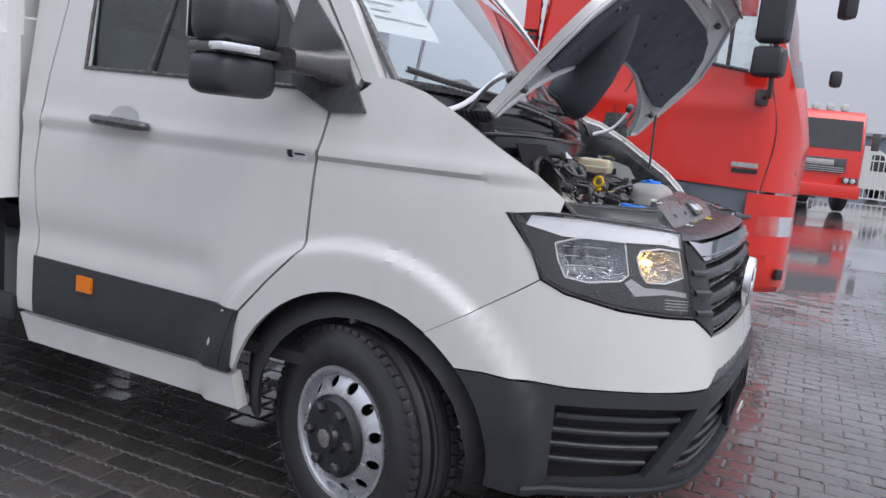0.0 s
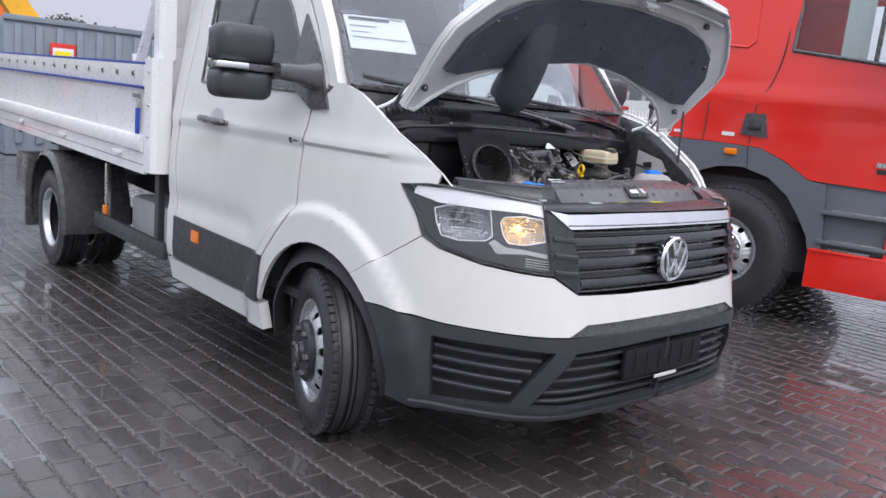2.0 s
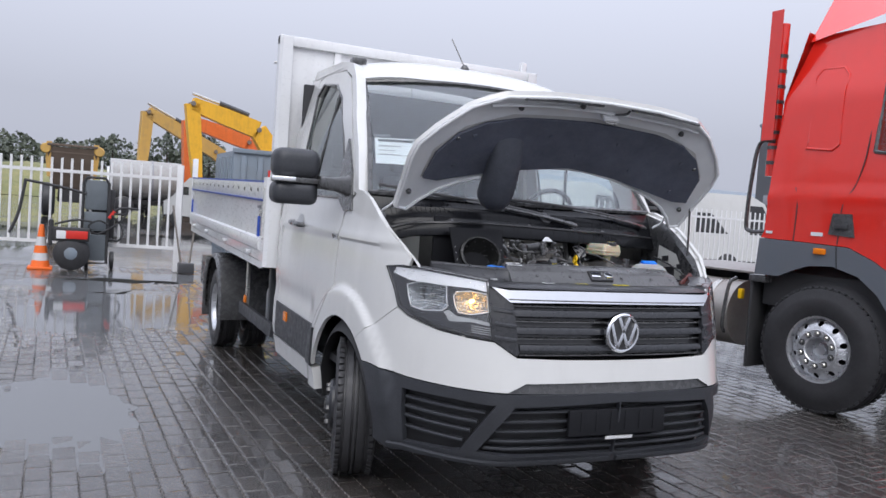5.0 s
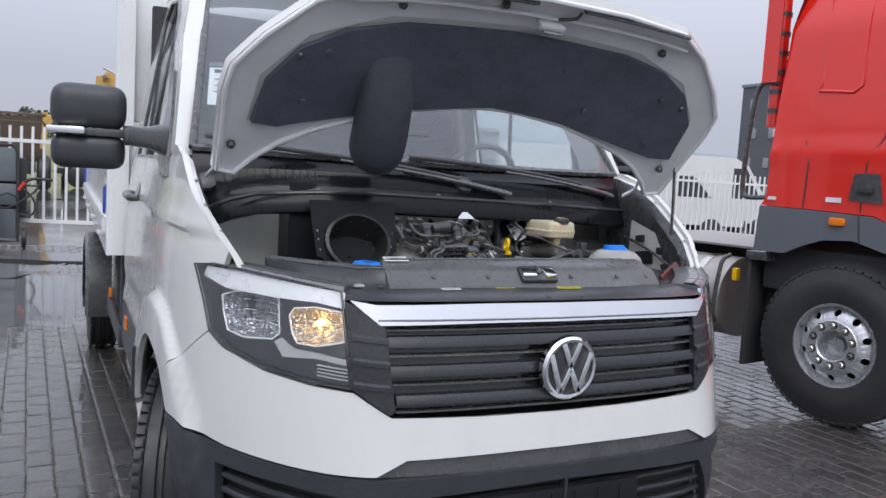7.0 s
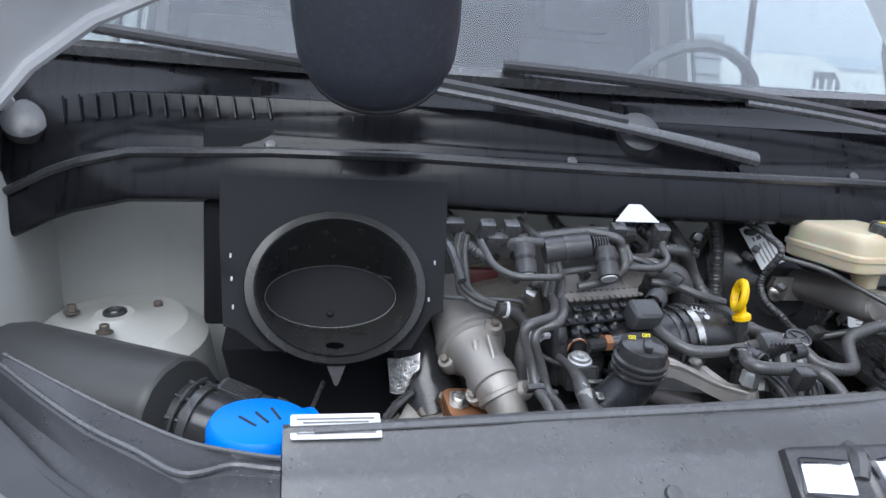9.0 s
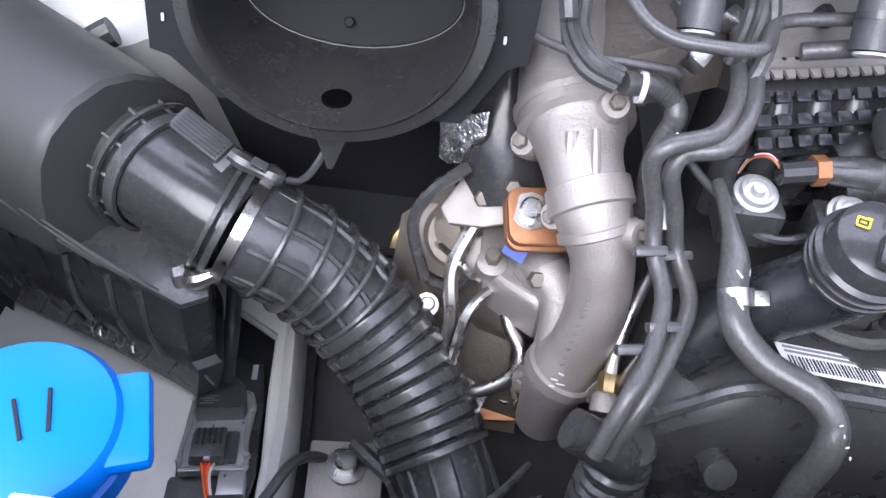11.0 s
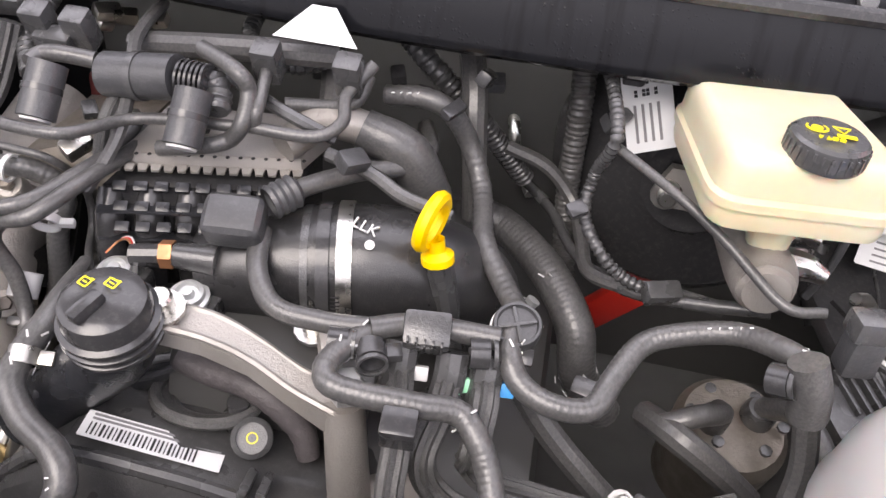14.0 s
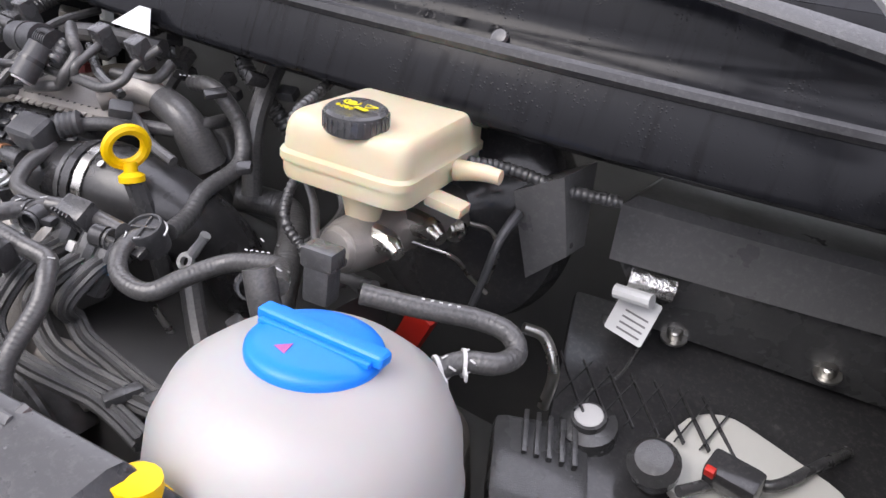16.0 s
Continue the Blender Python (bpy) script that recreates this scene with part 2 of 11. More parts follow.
def paint(name, c, rough=0.25, dirt=0.12, coat=0.6, wet=True, dirt_colour=(0.16, 0.14, 0.12)):
    n = Nodes(name)
    grime = n.ramp(n.noise(3.5, 6, 0.65), [(0.45, 0.0), (0.8, dirt)])
    streak = n.ramp(n.noise(9, 4, 0.6, (1, 1, 0.12)), [(0.5, 0.0), (0.85, dirt)])
    both = n.math("ADD", grime, streak)
    n.set(Base_Color=n.mix(both, c, dirt_colour), Roughness=n.ramp(n.noise(40, 3), [(0.3, rough * 0.8), (0.7, rough * 1.3)]), Coat_Weight=coat, Coat_Roughness=0.06)
    if wet:
        n.drops(190, 0.3, 0.0007)
    return n.mat


def plastic(name, c, rough=0.5, grain=900, depth=0.0004, vary=0.35, wet=False, coat=0.0):
    n = Nodes(name)
    big = n.noise(7, 5, 0.6)
    dust = n.ramp(n.noise(140, 6, 0.8), [(0.5, 0.0), (0.78, 0.35)])
    n.set(Base_Color=n.mix(dust, n.mix(n.ramp(big, [(0.35, 0.0), (0.75, vary)]), c, shade(c, 1.9)), shade((c[0] + 0.03, c[1] + 0.028, c[2] + 0.026), 2.2)), Roughness=n.ramp(n.noise(25, 4), [(0.3, rough * 0.75), (0.7, min(1.0, rough * 1.25))]), Coat_Weight=coat, Coat_Roughness=0.1)
    if wet:
        n.drops(170, 0.3, 0.0009)
    elif depth:
        n.bump(n.noise(grain, 2), depth, 0.6)
    return n.mat


def metal(name, c, rough=0.35, grain=120, depth=0.0004, stain=0.4, stain_colour=(0.12, 0.1, 0.08), metallic=1.0):
    n = Nodes(name)
    n.set(Base_Color=n.mix(n.ramp(n.noise(14, 6, 0.7), [(0.45, 0.0), (0.85, stain)]), c, stain_colour), Metallic=metallic, Roughness=n.ramp(n.noise(50, 4), [(0.3, rough * 0.7), (0.75, min(1.0, rough * 1.4))]))
    if depth:
        n.bump(n.noise(grain, 4, 0.7), depth)
    return n.mat


def plain(name, c, rough=0.5, metallic=0.0, vary=0.15, scale=30.0, **more):
    n = Nodes(name)
    n.set(Base_Color=n.mix(n.ramp(n.noise(scale, 4), [(0.35, 0.0), (0.75, vary)]), c, shade(c, 0.45)), Roughness=rough, Metallic=metallic, **more)
    return n.mat


def glass(name, tint=(0.85, 0.93, 0.93), rough=0.02, wet=True):
    n = Nodes(name)
    n.set(Base_Color=tint, Roughness=rough, Transmission_Weight=1.0, IOR=1.45)
    if wet:
        n.drops(230, 0.3, 0.0006)
    return n.mat


M = {}
M["white"] = paint("white_paint", (0.62, 0.617, 0.598), 0.2, 0.07)
M["white_box"] = paint("white_dropside_paint", (0.74, 0.745, 0.75), 0.3, 0.10)
M["silver_paint"] = plain("primer_grey_inner_panel", (0.42, 0.43, 0.44), 0.45, 0.0, 0.25, 9)
M["red"] = paint("red_lorry_paint", (0.72, 0.022, 0.012), 0.2, 0.10, 0.8, True, (0.25, 0.03, 0.02))
M["grey_lorry"] = paint("grey_lorry_trim_paint", (0.11, 0.125, 0.145), 0.4, 0.15, 0.2)
M["black_trim"] = plastic("grained_dark_grey_plastic", (0.028, 0.030, 0.035), 0.42, 700, 0.0005, 0.3)
M["black_wet"] = plastic("wet_black_plastic", (0.024, 0.025, 0.028), 0.28, 500, 0.0, 0.35, True)
M["black"] = plastic("black_plastic", (0.048, 0.0485, 0.050), 0.27, 700, 0.0006, 0.6, coat=0.45)
M["black_gloss"] = plastic("smooth_black_plastic", (0.036, 0.036, 0.038), 0.17, 300, 0.0, 0.3)
M["black_matt"] = plastic("matt_black_plastic", (0.044, 0.045, 0.048), 0.42, 500, 0.0006, 0.5, coat=0.15)
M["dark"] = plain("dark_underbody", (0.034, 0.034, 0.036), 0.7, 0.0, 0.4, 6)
# dark underbody colour again, lifted to stand for ambient light in the bay
M["bay_dark"] = plain("lifted_dark_bay", (0.085, 0.084, 0.083), 0.55, 0.0, 0.4, 9)
M["felt"] = plastic("black_insulation_felt", (0.074, 0.081, 0.106), 0.95, 260, 0.002, 0.5)
M["duct"] = plastic("matt_black_duct_moulding", (0.050, 0.055, 0.070), 0.7, 260, 0.001, 0.3)
M["rubber"] = plastic("tyre_rubber", (0.024, 0.024, 0.026), 0.5, 350, 0.0006, 0.5)
n = Nodes("woven_rubber_hose")
weave = n.math("MULTIPLY", n.ramp(n.noise(420, 3, 0.6, (1, 0.5, 1)), [(0.35, 0.0), (0.65, 1.0)]), n.ramp(n.noise(45, 3), [(0.3, 0.4), (0.7, 1.0)]))
n.set(Base_Color=n.mix(weave, (0.058, 0.058, 0.059), (0.115, 0.112, 0.11)), Roughness=0.31, Specular_IOR_Level=0.65)
n.bump(weave, 0.00022, 0.6)
M["hose"] = n.mat
M["chrome"] = metal("chrome", (0.82, 0.83, 0.85), 0.07, 60, 0.0, 0.1, (0.4, 0.4, 0.4))
M["rim"] = metal("silver_wheel_paint", (0.6, 0.61, 0.63), 0.33, 200, 0.0002, 0.35, (0.2, 0.2, 0.2), 0.75)
M["steel"] = metal("zinc_steel", (0.58, 0.57, 0.54), 0.3, 150, 0.0002, 0.45, (0.3, 0.26, 0.2))
M["cast"] = metal("cast_aluminium", (0.39, 0.37, 0.345), 0.45, 420, 0.0009, 0.6, (0.3, 0.26, 0.22), 0.6)
M["iron"] = metal("dull_cast_iron", (0.26, 0.235, 0.205), 0.5, 160, 0.001, 0.8, (0.1, 0.07, 0.05), 0.7)
M["rust"] = metal("heated_copper_steel", (0.42, 0.2, 0.1), 0.45, 90, 0.0006, 0.6, (0.14, 0.06, 0.035), 0.7)
M["foil"] = metal("heat_shield_foil", (0.85, 0.85, 0.83), 0.16, 90, 0.004, 0.2, (0.4, 0.38, 0.35))
M["blue"] = plain("blue_cap_plastic", (0.0, 0.21, 0.86), 0.4, 0.0, 0.12, 20)
M["yellow"] = plain("yellow_plastic", (0.9, 0.56, 0.0), 0.4, 0.0, 0.12, 40)
M["yellow_ink"] = plain("yellow_print", (0.85, 0.72, 0.02), 0.5, 0.0, 0.2, 90)
M["amber"] = plain("amber_lens", (0.85, 0.22, 0.01), 0.15, 0.0, 0.3, 90)
M["paper"] = plain("printed_paper", (0.72, 0.73, 0.74), 0.6, 0.0, 0.08, 60)
M["ink"] = plain("black_print", (0.02, 0.02, 0.022), 0.6)
M["grey_ink"] = plain("grey_print", (0.2, 0.2, 0.21), 0.6)
M["white_ink"] = plain("white_print", (0.58, 0.58, 0.58), 0.6)
M["red_ink"] = plain("red_marking", (0.62, 0.03, 0.02), 0.4)
M["pale_red"] = plain("faded_red_marking", (0.42, 0.10, 0.30), 0.5)
M["orange"] = plain("orange_plastic", (0.85, 0.16, 0.02), 0.5, 0.0, 0.2, 12)
M["green_clip"] = plain("green_clip", (0.3, 0.7, 0.45), 0.5)
M["blue_clip"] = plain("blue_clip", (0.05, 0.35, 0.8), 0.5)
M["glass"] = glass("cab_glass", (0.86, 0.95, 0.93))
n = Nodes("wet_windscreen")
n.set(Base_Color=(0.76, 0.82, 0.84), Roughness=0.0, Transmission_Weight=1.0, IOR=1.58)
M["screen"] = n.mat
M["frame_paint"] = plain("pale_grey_inner_paint", (0.78, 0.79, 0.80), 0.4, 0.0, 0.2, 9)
n = Nodes("rain_speckled_lamp_lens")
n.set(Base_Color=(0.97, 0.98, 1.0), Roughness=0.012, Transmission_Weight=1.0, IOR=1.45)
n.drops(330, 0.36, 0.0008)
M["lens"] = n.mat
M["interior"] = plain("dark_cab_trim", (0.03, 0.03, 0.033), 0.75, 0.0, 0.4, 8)
M["bulb"] = plain("lit_bulb", (1, 0.75, 0.4), 0.3, Emission_Color=(1, 0.52, 0.13), Emission_Strength=9.0)
n = Nodes("translucent_tank_plastic")
n.set(Base_Color=n.mix(n.ramp(n.noise(12, 4), [(0.3, 0.0), (0.8, 0.6)]), (0.385, 0.380, 0.374), (0.35, 0.338, 0.338)), Roughness=0.42, Subsurface_Weight=0.25, Subsurface_Scale=0.01)
M["tank"] = n.mat
n = Nodes("yellowed_reservoir_plastic")
n.set(Base_Color=n.mix(n.ramp(n.noise(14, 4), [(0.35, 0.0), (0.75, 0.8)]), (0.66, 0.60, 0.455), (0.62, 0.52, 0.33)), Roughness=0.33, Subsurface_Weight=0.5, Subsurface_Scale=0.01)
M["reservoir"] = n.mat
n = Nodes("braided_sleeve")
wave = n.cells(1300)
n.set(Base_Color=n.mix(n.ramp(wave, [(0.2, 0.0), (0.7, 1.0)]), (0.11, 0.109, 0.107), (0.035, 0.035, 0.036)), Roughness=0.33, Specular_IOR_Level=0.6)
n.bump(wave, 0.0003)
M["braid"] = n.mat
n = Nodes("water_film")
n.set(Base_Color=(0.13, 0.133, 0.137), Roughness=0.03, IOR=1.38)
n.bump(n.noise(26, 3), 0.001, 0.3)
M["puddle"] = n.mat

n = Nodes("wet_funnel_plastic")
n.set(Base_Color=n.mix(n.ramp(n.noise(9, 5), [(0.35, 0.0), (0.75, 1.0)]), (0.024, 0.024, 0.024), (0.036, 0.036, 0.033)), Roughness=n.ramp(n.noise(30, 4), [(0.3, 0.18), (0.7, 0.3)]), Specular_IOR_Level=0.38)
n.drops(420, 0.33, 0.0008)
M["funnel"] = n.mat
M["funnel_dark"] = plain("dull_black_panel", (0.016, 0.0165, 0.019), 0.6, 0.0, 0.3, 9, Specular_IOR_Level=0.15)
M["slam"] = plastic("wet_grey_slam_plastic", (0.086, 0.087, 0.090), 0.30, 600, 0.0, 0.35, True)
M["tape"] = plastic("brown_black_cloth_tape", (0.050, 0.044, 0.046), 0.6, 400, 0.0012, 0.5)
M["charge_rubber"] = plastic("deep_black_charge_rubber", (0.020, 0.020, 0.021), 0.3, 900, 0.0004, 0.4, coat=0.3)
# black without sheen, colour standing for the shade inside small holes
M["void"] = plain("unlit_hole", (0.003, 0.003, 0.003), 0.9, 0.0, 0.1, 9, Specular_IOR_Level=0.0)
M["shelf"] = plastic("wet_black_shelf_plastic", (0.040, 0.041, 0.045), 0.34, 500, 0.0, 0.35, True)
M["zinc"] = metal("pale_zinc_nut", (0.62, 0.63, 0.63), 0.38, 150, 0.0002, 0.3, (0.35, 0.33, 0.3), 0.7)
M["brass"] = metal("yellow_passivated_steel", (0.55, 0.42, 0.22), 0.35, 120, 0.0003, 0.5, (0.2, 0.12, 0.06))
M["grille"] = plastic("dark_grille_plastic", (0.016, 0.017, 0.02), 0.3, 500, 0.0003, 0.4)
M["stripe_blue"] = plain("blue_edge_strip", (0.02, 0.07, 0.38), 0.4, 0.0, 0.2, 12)
M["cover_plastic"] = plastic("dusty_black_cover_plastic", (0.036, 0.036, 0.037), 0.32, 700, 0.0004, 0.5, coat=0.25)
M["lamp_grey"] = plain("dark_lamp_housing", (0.07, 0.072, 0.078), 0.35, 0.0, 0.3, 20)
M["lamp_mask"] = plastic("grained_lamp_surround", (0.026, 0.027, 0.031), 0.45, 600, 0.0004, 0.4)
M["lamp_top"] = plastic("wet_grey_lamp_edge", (0.17, 0.173, 0.18), 0.3, 300, 0.0, 0.3, True)
M["lamp_strip"] = plain("pale_lamp_strip", (0.86, 0.87, 0.89), 0.25, 0.0, 0.12, 25, Coat_Weight=0.8, Coat_Roughness=0.03)
n = Nodes("faceted_reflector")
facet = n.cells(75)
n.set(Base_Color=n.mix(n.ramp(n.noise(60, 4), [(0.4, 0.0), (0.7, 0.6)]), (0.62, 0.64, 0.65), (0.25, 0.27, 0.27)), Metallic=0.9, Roughness=0.10)
n.bump(facet, 0.012)
M["reflector"] = n.mat
M["red_and_reflection"] = plain("dark_red_and_reflection", (0.12, 0.03, 0.028), 0.25, 0.0, 0.4, 20)
M["air_rubber"] = plastic("black_intake_rubber", (0.048, 0.0485, 0.051), 0.26, 900, 0.0005, 0.5, coat=0.55)
M["plenum_grey"] = plastic("grey_plenum_plastic", (0.11, 0.11, 0.112), 0.35, 500, 0.0004, 0.3)
n = Nodes("rain_run_scuttle_plastic")
run = n.ramp(n.noise(70, 3, 0.6, (1.0, 0.12, 0.12)), [(0.52, 0.0), (0.66, 1.0)])
n.set(Base_Color=n.mix(run, (0.0105, 0.011, 0.013), (0.006, 0.006, 0.007)), Roughness=n.ramp(run, [(0.0, 0.17), (1.0, 0.07)]), Specular_IOR_Level=0.22)
n.drops(260, 0.30, 0.0003)
M["scuttle"] = n.mat
n = Nodes("satin_black_moulding")
n.set(Base_Color=n.mix(n.ramp(n.noise(6, 4), [(0.35, 0.0), (0.7, 1.0)]), (0.058, 0.058, 0.058), (0.072, 0.072, 0.072)), Roughness=n.ramp(n.noise(30, 4), [(0.3, 0.34), (0.7, 0.44)]), Specular_IOR_Level=0.45)
n.bump(n.noise(1400, 2), 0.0002, 0.5)
M["cleaner"] = n.mat
M["turbo_cast"] = metal("heat_browned_casting", (0.34, 0.30, 0.26), 0.5, 300, 0.0008, 0.7, (0.16, 0.11, 0.07), 0.5)
# ---- the white tipper truck: outer skin ----
PLAN = [(0, 0.0), (0.3, 0.01), (0.5, 0.03), (0.6, 0.06), (0.7, 0.13), (0.8, 0.245), (0.88, 0.37), (0.94, 0.50), (0.975, 0.65), (0.99, 0.85), (1.0, 1.1), (1.0, 2.0), (1.0, 2.7)]
plan_line = np.array([tuple(p) for p in curve_points([Vector((*p, 0)) for p in PLAN], 24)])[:, :2]
plan_run = np.r_[0, np.cumsum(np.hypot(*np.diff(plan_line, axis=0).T))]
SIDE = float(plan_run[-1] - 2.7)  # along the side, s is y plus this
WHEEL_Y, WHEEL_Z, ARCH = 1.034, 0.355, 0.475


def skin(s, z, out=0.0):
    """The body's right half: s runs from the nose's middle round the corner and along the side."""
    sign = 1.0 if s >= 0 else -1.0
    s = abs(s)
    x, y = float(np.interp(s, plan_run, plan_line[:, 0])), float(np.interp(s, plan_run, plan_line[:, 1]))
    xa, ya = np.interp(s + 0.02, plan_run, plan_line[:, 0]), np.interp(s + 0.02, plan_run, plan_line[:, 1])
    xb, yb = np.interp(max(s - 0.02, 0), plan_run, plan_line[:, 0]), np.interp(max(s - 0.02, 0), plan_run, plan_line[:, 1])
    nx, ny = ya - yb, xb - xa
    long = math.hypot(nx, ny)
    front = min(1.0, max(0.0, 1 - y / 0.9))
    x *= 1 + (np.interp(z, (0.25, 0.42, 0.5, 0.8, 1.2, 1.4, 1.9, 2.3), (0.965, 0.985, 1.0, 1.0, 0.99, 0.967, 0.895, 0.80)) - 1) * min(1, max(0, (s - 0.3) / 0.8))
    y += front * np.interp(z, (0.2, 0.35, 0.55, 0.65, 0.8, 0.95, 1.05, 1.15, 1.35), (0.10, 0.0, -0.03, -0.03, 0, 0.03, 0.06, 0.09, 0.16))
    r = math.hypot(s - SIDE - WHEEL_Y, z - WHEEL_Z)
    lip_ = min(1, max(0, (0.642 - r) / 0.04))
    out += 0.028 * lip_ * lip_ * (3 - 2 * lip_) * (1 if z > 0.3 else 0)
    if y > 0.4:
        fade = min(1, (y - 0.4) / 0.3)
        out += 0.006 * math.exp(-(((z - 1.25) / 0.03) ** 2)) * fade
        if z < 1.228:
            out -= 0.011 * math.exp((z - 1.228) / 0.06) * fade
        out -= 0.012 * math.exp(-(((z - 0.80) / 0.06) ** 2)) * min(1, max(0, (y - 1.6) / 0.1))
    return Vector((-sign * (x + out * nx / long), y + out * ny / long, z))


def panel(outline, place, step, thick=0.0, holes=(), bm=None):
    """A sheet on the skin; its thickness lies behind it."""
    return sheet(outline, place, step, -thick, holes, bm)


def side(y, z):
    return skin(y + SIDE, z)


def pair(name, build, mat, parent, label=""):
    """A part of the right side and its mirror image."""
    a = part(name, build(), mat, parent, label)
    b = part(name, mirror_bm(build()), mat, parent, label)
    return a, b


def arch_line(a0, a1, n=14, r=ARCH):
    return [(SIDE + WHEEL_Y + r * math.cos(radians(a0 + (a1 - a0) * k / n)), WHEEL_Z + r * math.sin(radians(a0 + (a1 - a0) * k / n))) for k in range(n + 1)]


van = thing("tipper_truck", (0, 3, 0), "white light tipper truck with its bonnet raised and wheels turned", "truck")

# fender with the round lip of the wheel arch
F0 = SIDE
fender_line = (
    [(1.126, 0.961), (1.15, 1.035), (1.232, 1.142), (1.06, 1.15), (1.039, 1.191), (1.129, 1.256), (1.262, 1.324), (1.396, 1.394), (1.553, 1.459), (1.664, 1.49), (1.725, 1.495)]
    + [(F0 + y, z) for y, z in ((1.085, 1.46), (1.20, 1.385), (1.232, 1.21), (1.238, 0.937), (1.36, 0.815), (1.477, 0.685), (1.50, 0.60), (1.515, 0.5))]
    + arch_line(15, 122)
)
pair("fender", lambda: panel(fender_line, skin, 0.016, 0.02), M["white"], van)
pair("wheel_liner", lambda: tube([side(1.034 + 0.47 * math.cos(radians(a)), 0.355 + 0.47 * math.sin(radians(a))) + Vector((0.12, 0, 0.01)) for a in range(-5, 190, 12)], 0.13, n=8, res=1, flat=0.16), M["dark"], van)

# sill piece below the fender's rear corner
pair("sill", lambda: panel([(F0 + y, z) for y, z in ((1.475, 0.335), (2.62, 0.335), (2.655, 0.45), (1.50, 0.455))], skin, 0.05, 0.05), M["white"], van)

# cab frame: pillar, roof rail, rear corner
cab_line = [(F0 + y, z) for y, z in ((1.03, 1.47), (1.19, 1.72), (1.41, 1.98), (1.60, 2.17), (1.75, 2.27), (2.0, 2.31), (2.60, 2.32), (2.655, 2.2), (2.66, 1.5), (2.665, 0.47), (2.575, 0.47), (2.548, 0.756), (2.579, 1.045), (2.54, 1.418), (2.495, 1.692), (2.498, 2.1), (2.455, 2.24), (2.3, 2.265), (1.85, 2.24), (1.69, 2.18), (1.49, 1.99), (1.28, 1.74), (1.10, 1.48))]
pair("cab_frame", lambda: panel(cab_line, skin, 0.05, 0.06), M["white"], van)

door_line = [(F0 + y, z) for y, z in ((1.556, 0.462), (1.549, 0.492), (1.489, 0.685), (1.37, 0.815), (1.25, 0.937), (1.244, 1.21), (1.212, 1.381), (1.12, 1.465), (1.11, 1.49), (1.29, 1.73), (1.5, 1.98), (1.7, 2.17), (1.85, 2.23), (2.3, 2.257), (2.45, 2.23), (2.49, 2.1), (2.487, 1.692), (2.532, 1.418), (2.571, 1.045), (2.54, 0.756), (2.567, 0.462))]
window_line = [(F0 + y, z) for y, z in ((1.30, 1.445), (2.34, 1.455), (2.375, 2.12), (2.3, 2.195), (1.95, 2.15), (1.76, 2.05), (1.5, 1.79), (1.33, 1.56))]
for flip in (False, True):
    done = mirror_bm if flip else (lambda b: b)
    door = part("door", done(panel(door_line, skin, 0.022, 0.03, [window_line])), M["white"], van)
    part("window_glass", done(panel([(a, b) for a, b in window_line], lambda s, z: skin(s, z, -0.018), 0.08, 0.004)), M["glass"], door)
    part("window_seal", done(tube([skin(a, b, 0.0) for a, b in window_line + window_line[:1]], 0.009, 6, smooth=False, cap=False)), M["black"], door)
    part("window_bar", done(tube([skin(F0 + 2.02, 1.45, -0.012), skin(F0 + 1.86, 2.1, -0.012)], 0.012, 6, smooth=False)), M["black"], door)
    part("side_moulding", done(panel([(F0 + y, z) for y, z in ((1.555, 0.468), (2.56, 0.468), (2.555, 0.705), (1.489, 0.692), (1.535, 0.56))], lambda s, z: skin(s, z, 0.008), 0.06, 0.012)), M["black_trim"], door, "dark grey plastic rubbing strip")
    part("side_marker", done(panel([(F0 + y, z) for y, z in ((2.21, 0.61), (2.29, 0.61), (2.29, 0.67), (2.21, 0.67))], lambda s, z: skin(s, z, 0.018), 0.04, 0.012)), M["amber"], door, "amber side marker")
    grip = tube([side(2.24, 1.272) + Vector((-0.004, 0, 0)), side(2.21, 1.270) + Vector((-0.036, 0, 0)), side(2.10, 1.268) + Vector((-0.042, 0, 0)), side(1.99, 1.264) + Vector((-0.036, 0, 0)), side(1.965, 1.262) + Vector((-0.004, 0, 0))], [0.014, 0.018, 0.019, 0.018, 0.013], 10)
    part("handle", done(grip), M["black"], door, "black pull handle")
    part("handle_bowl", done(panel([(F0 + 2.10 + 0.075 * math.cos(a), 1.285 + 0.045 * math.sin(a)) for a in [k * math.pi / 8 for k in range(16)]], lambda s, z: skin(s, z, 0.003), 0.04)), M["silver_paint"], door)
pair("sill_moulding", lambda: panel([(F0 + y, z) for y, z in ((1.505, 0.468), (1.548, 0.468), (1.53, 0.56), (1.483, 0.69), (1.492, 0.62))], lambda s, z: skin(s, z, 0.012), 0.05, 0.02), M["black_trim"], van)
dealer = part("dealer_sticker", panel([(F0 + y, z) for y, z in ((1.27, 1.215), (1.35, 1.215), (1.35, 1.25), (1.27, 1.25))], lambda s, z: skin(s, z, 0.002), 0.04, 0.001), M["paper"], van, "small printed dealer sticker")
part("sticker_mark", panel([(F0 + y, z) for y, z in ((1.325, 1.22), (1.345, 1.22), (1.345, 1.246), (1.325, 1.246))], lambda s, z: skin(s, z, 0.003), 0.02, 0.001), M["ink"], dealer)
part("sticker_mark", panel([(F0 + y, z) for y, z in ((1.276, 1.226), (1.318, 1.226), (1.318, 1.238), (1.276, 1.238))], lambda s, z: skin(s, z, 0.003), 0.02, 0.001), M["ink"], dealer)

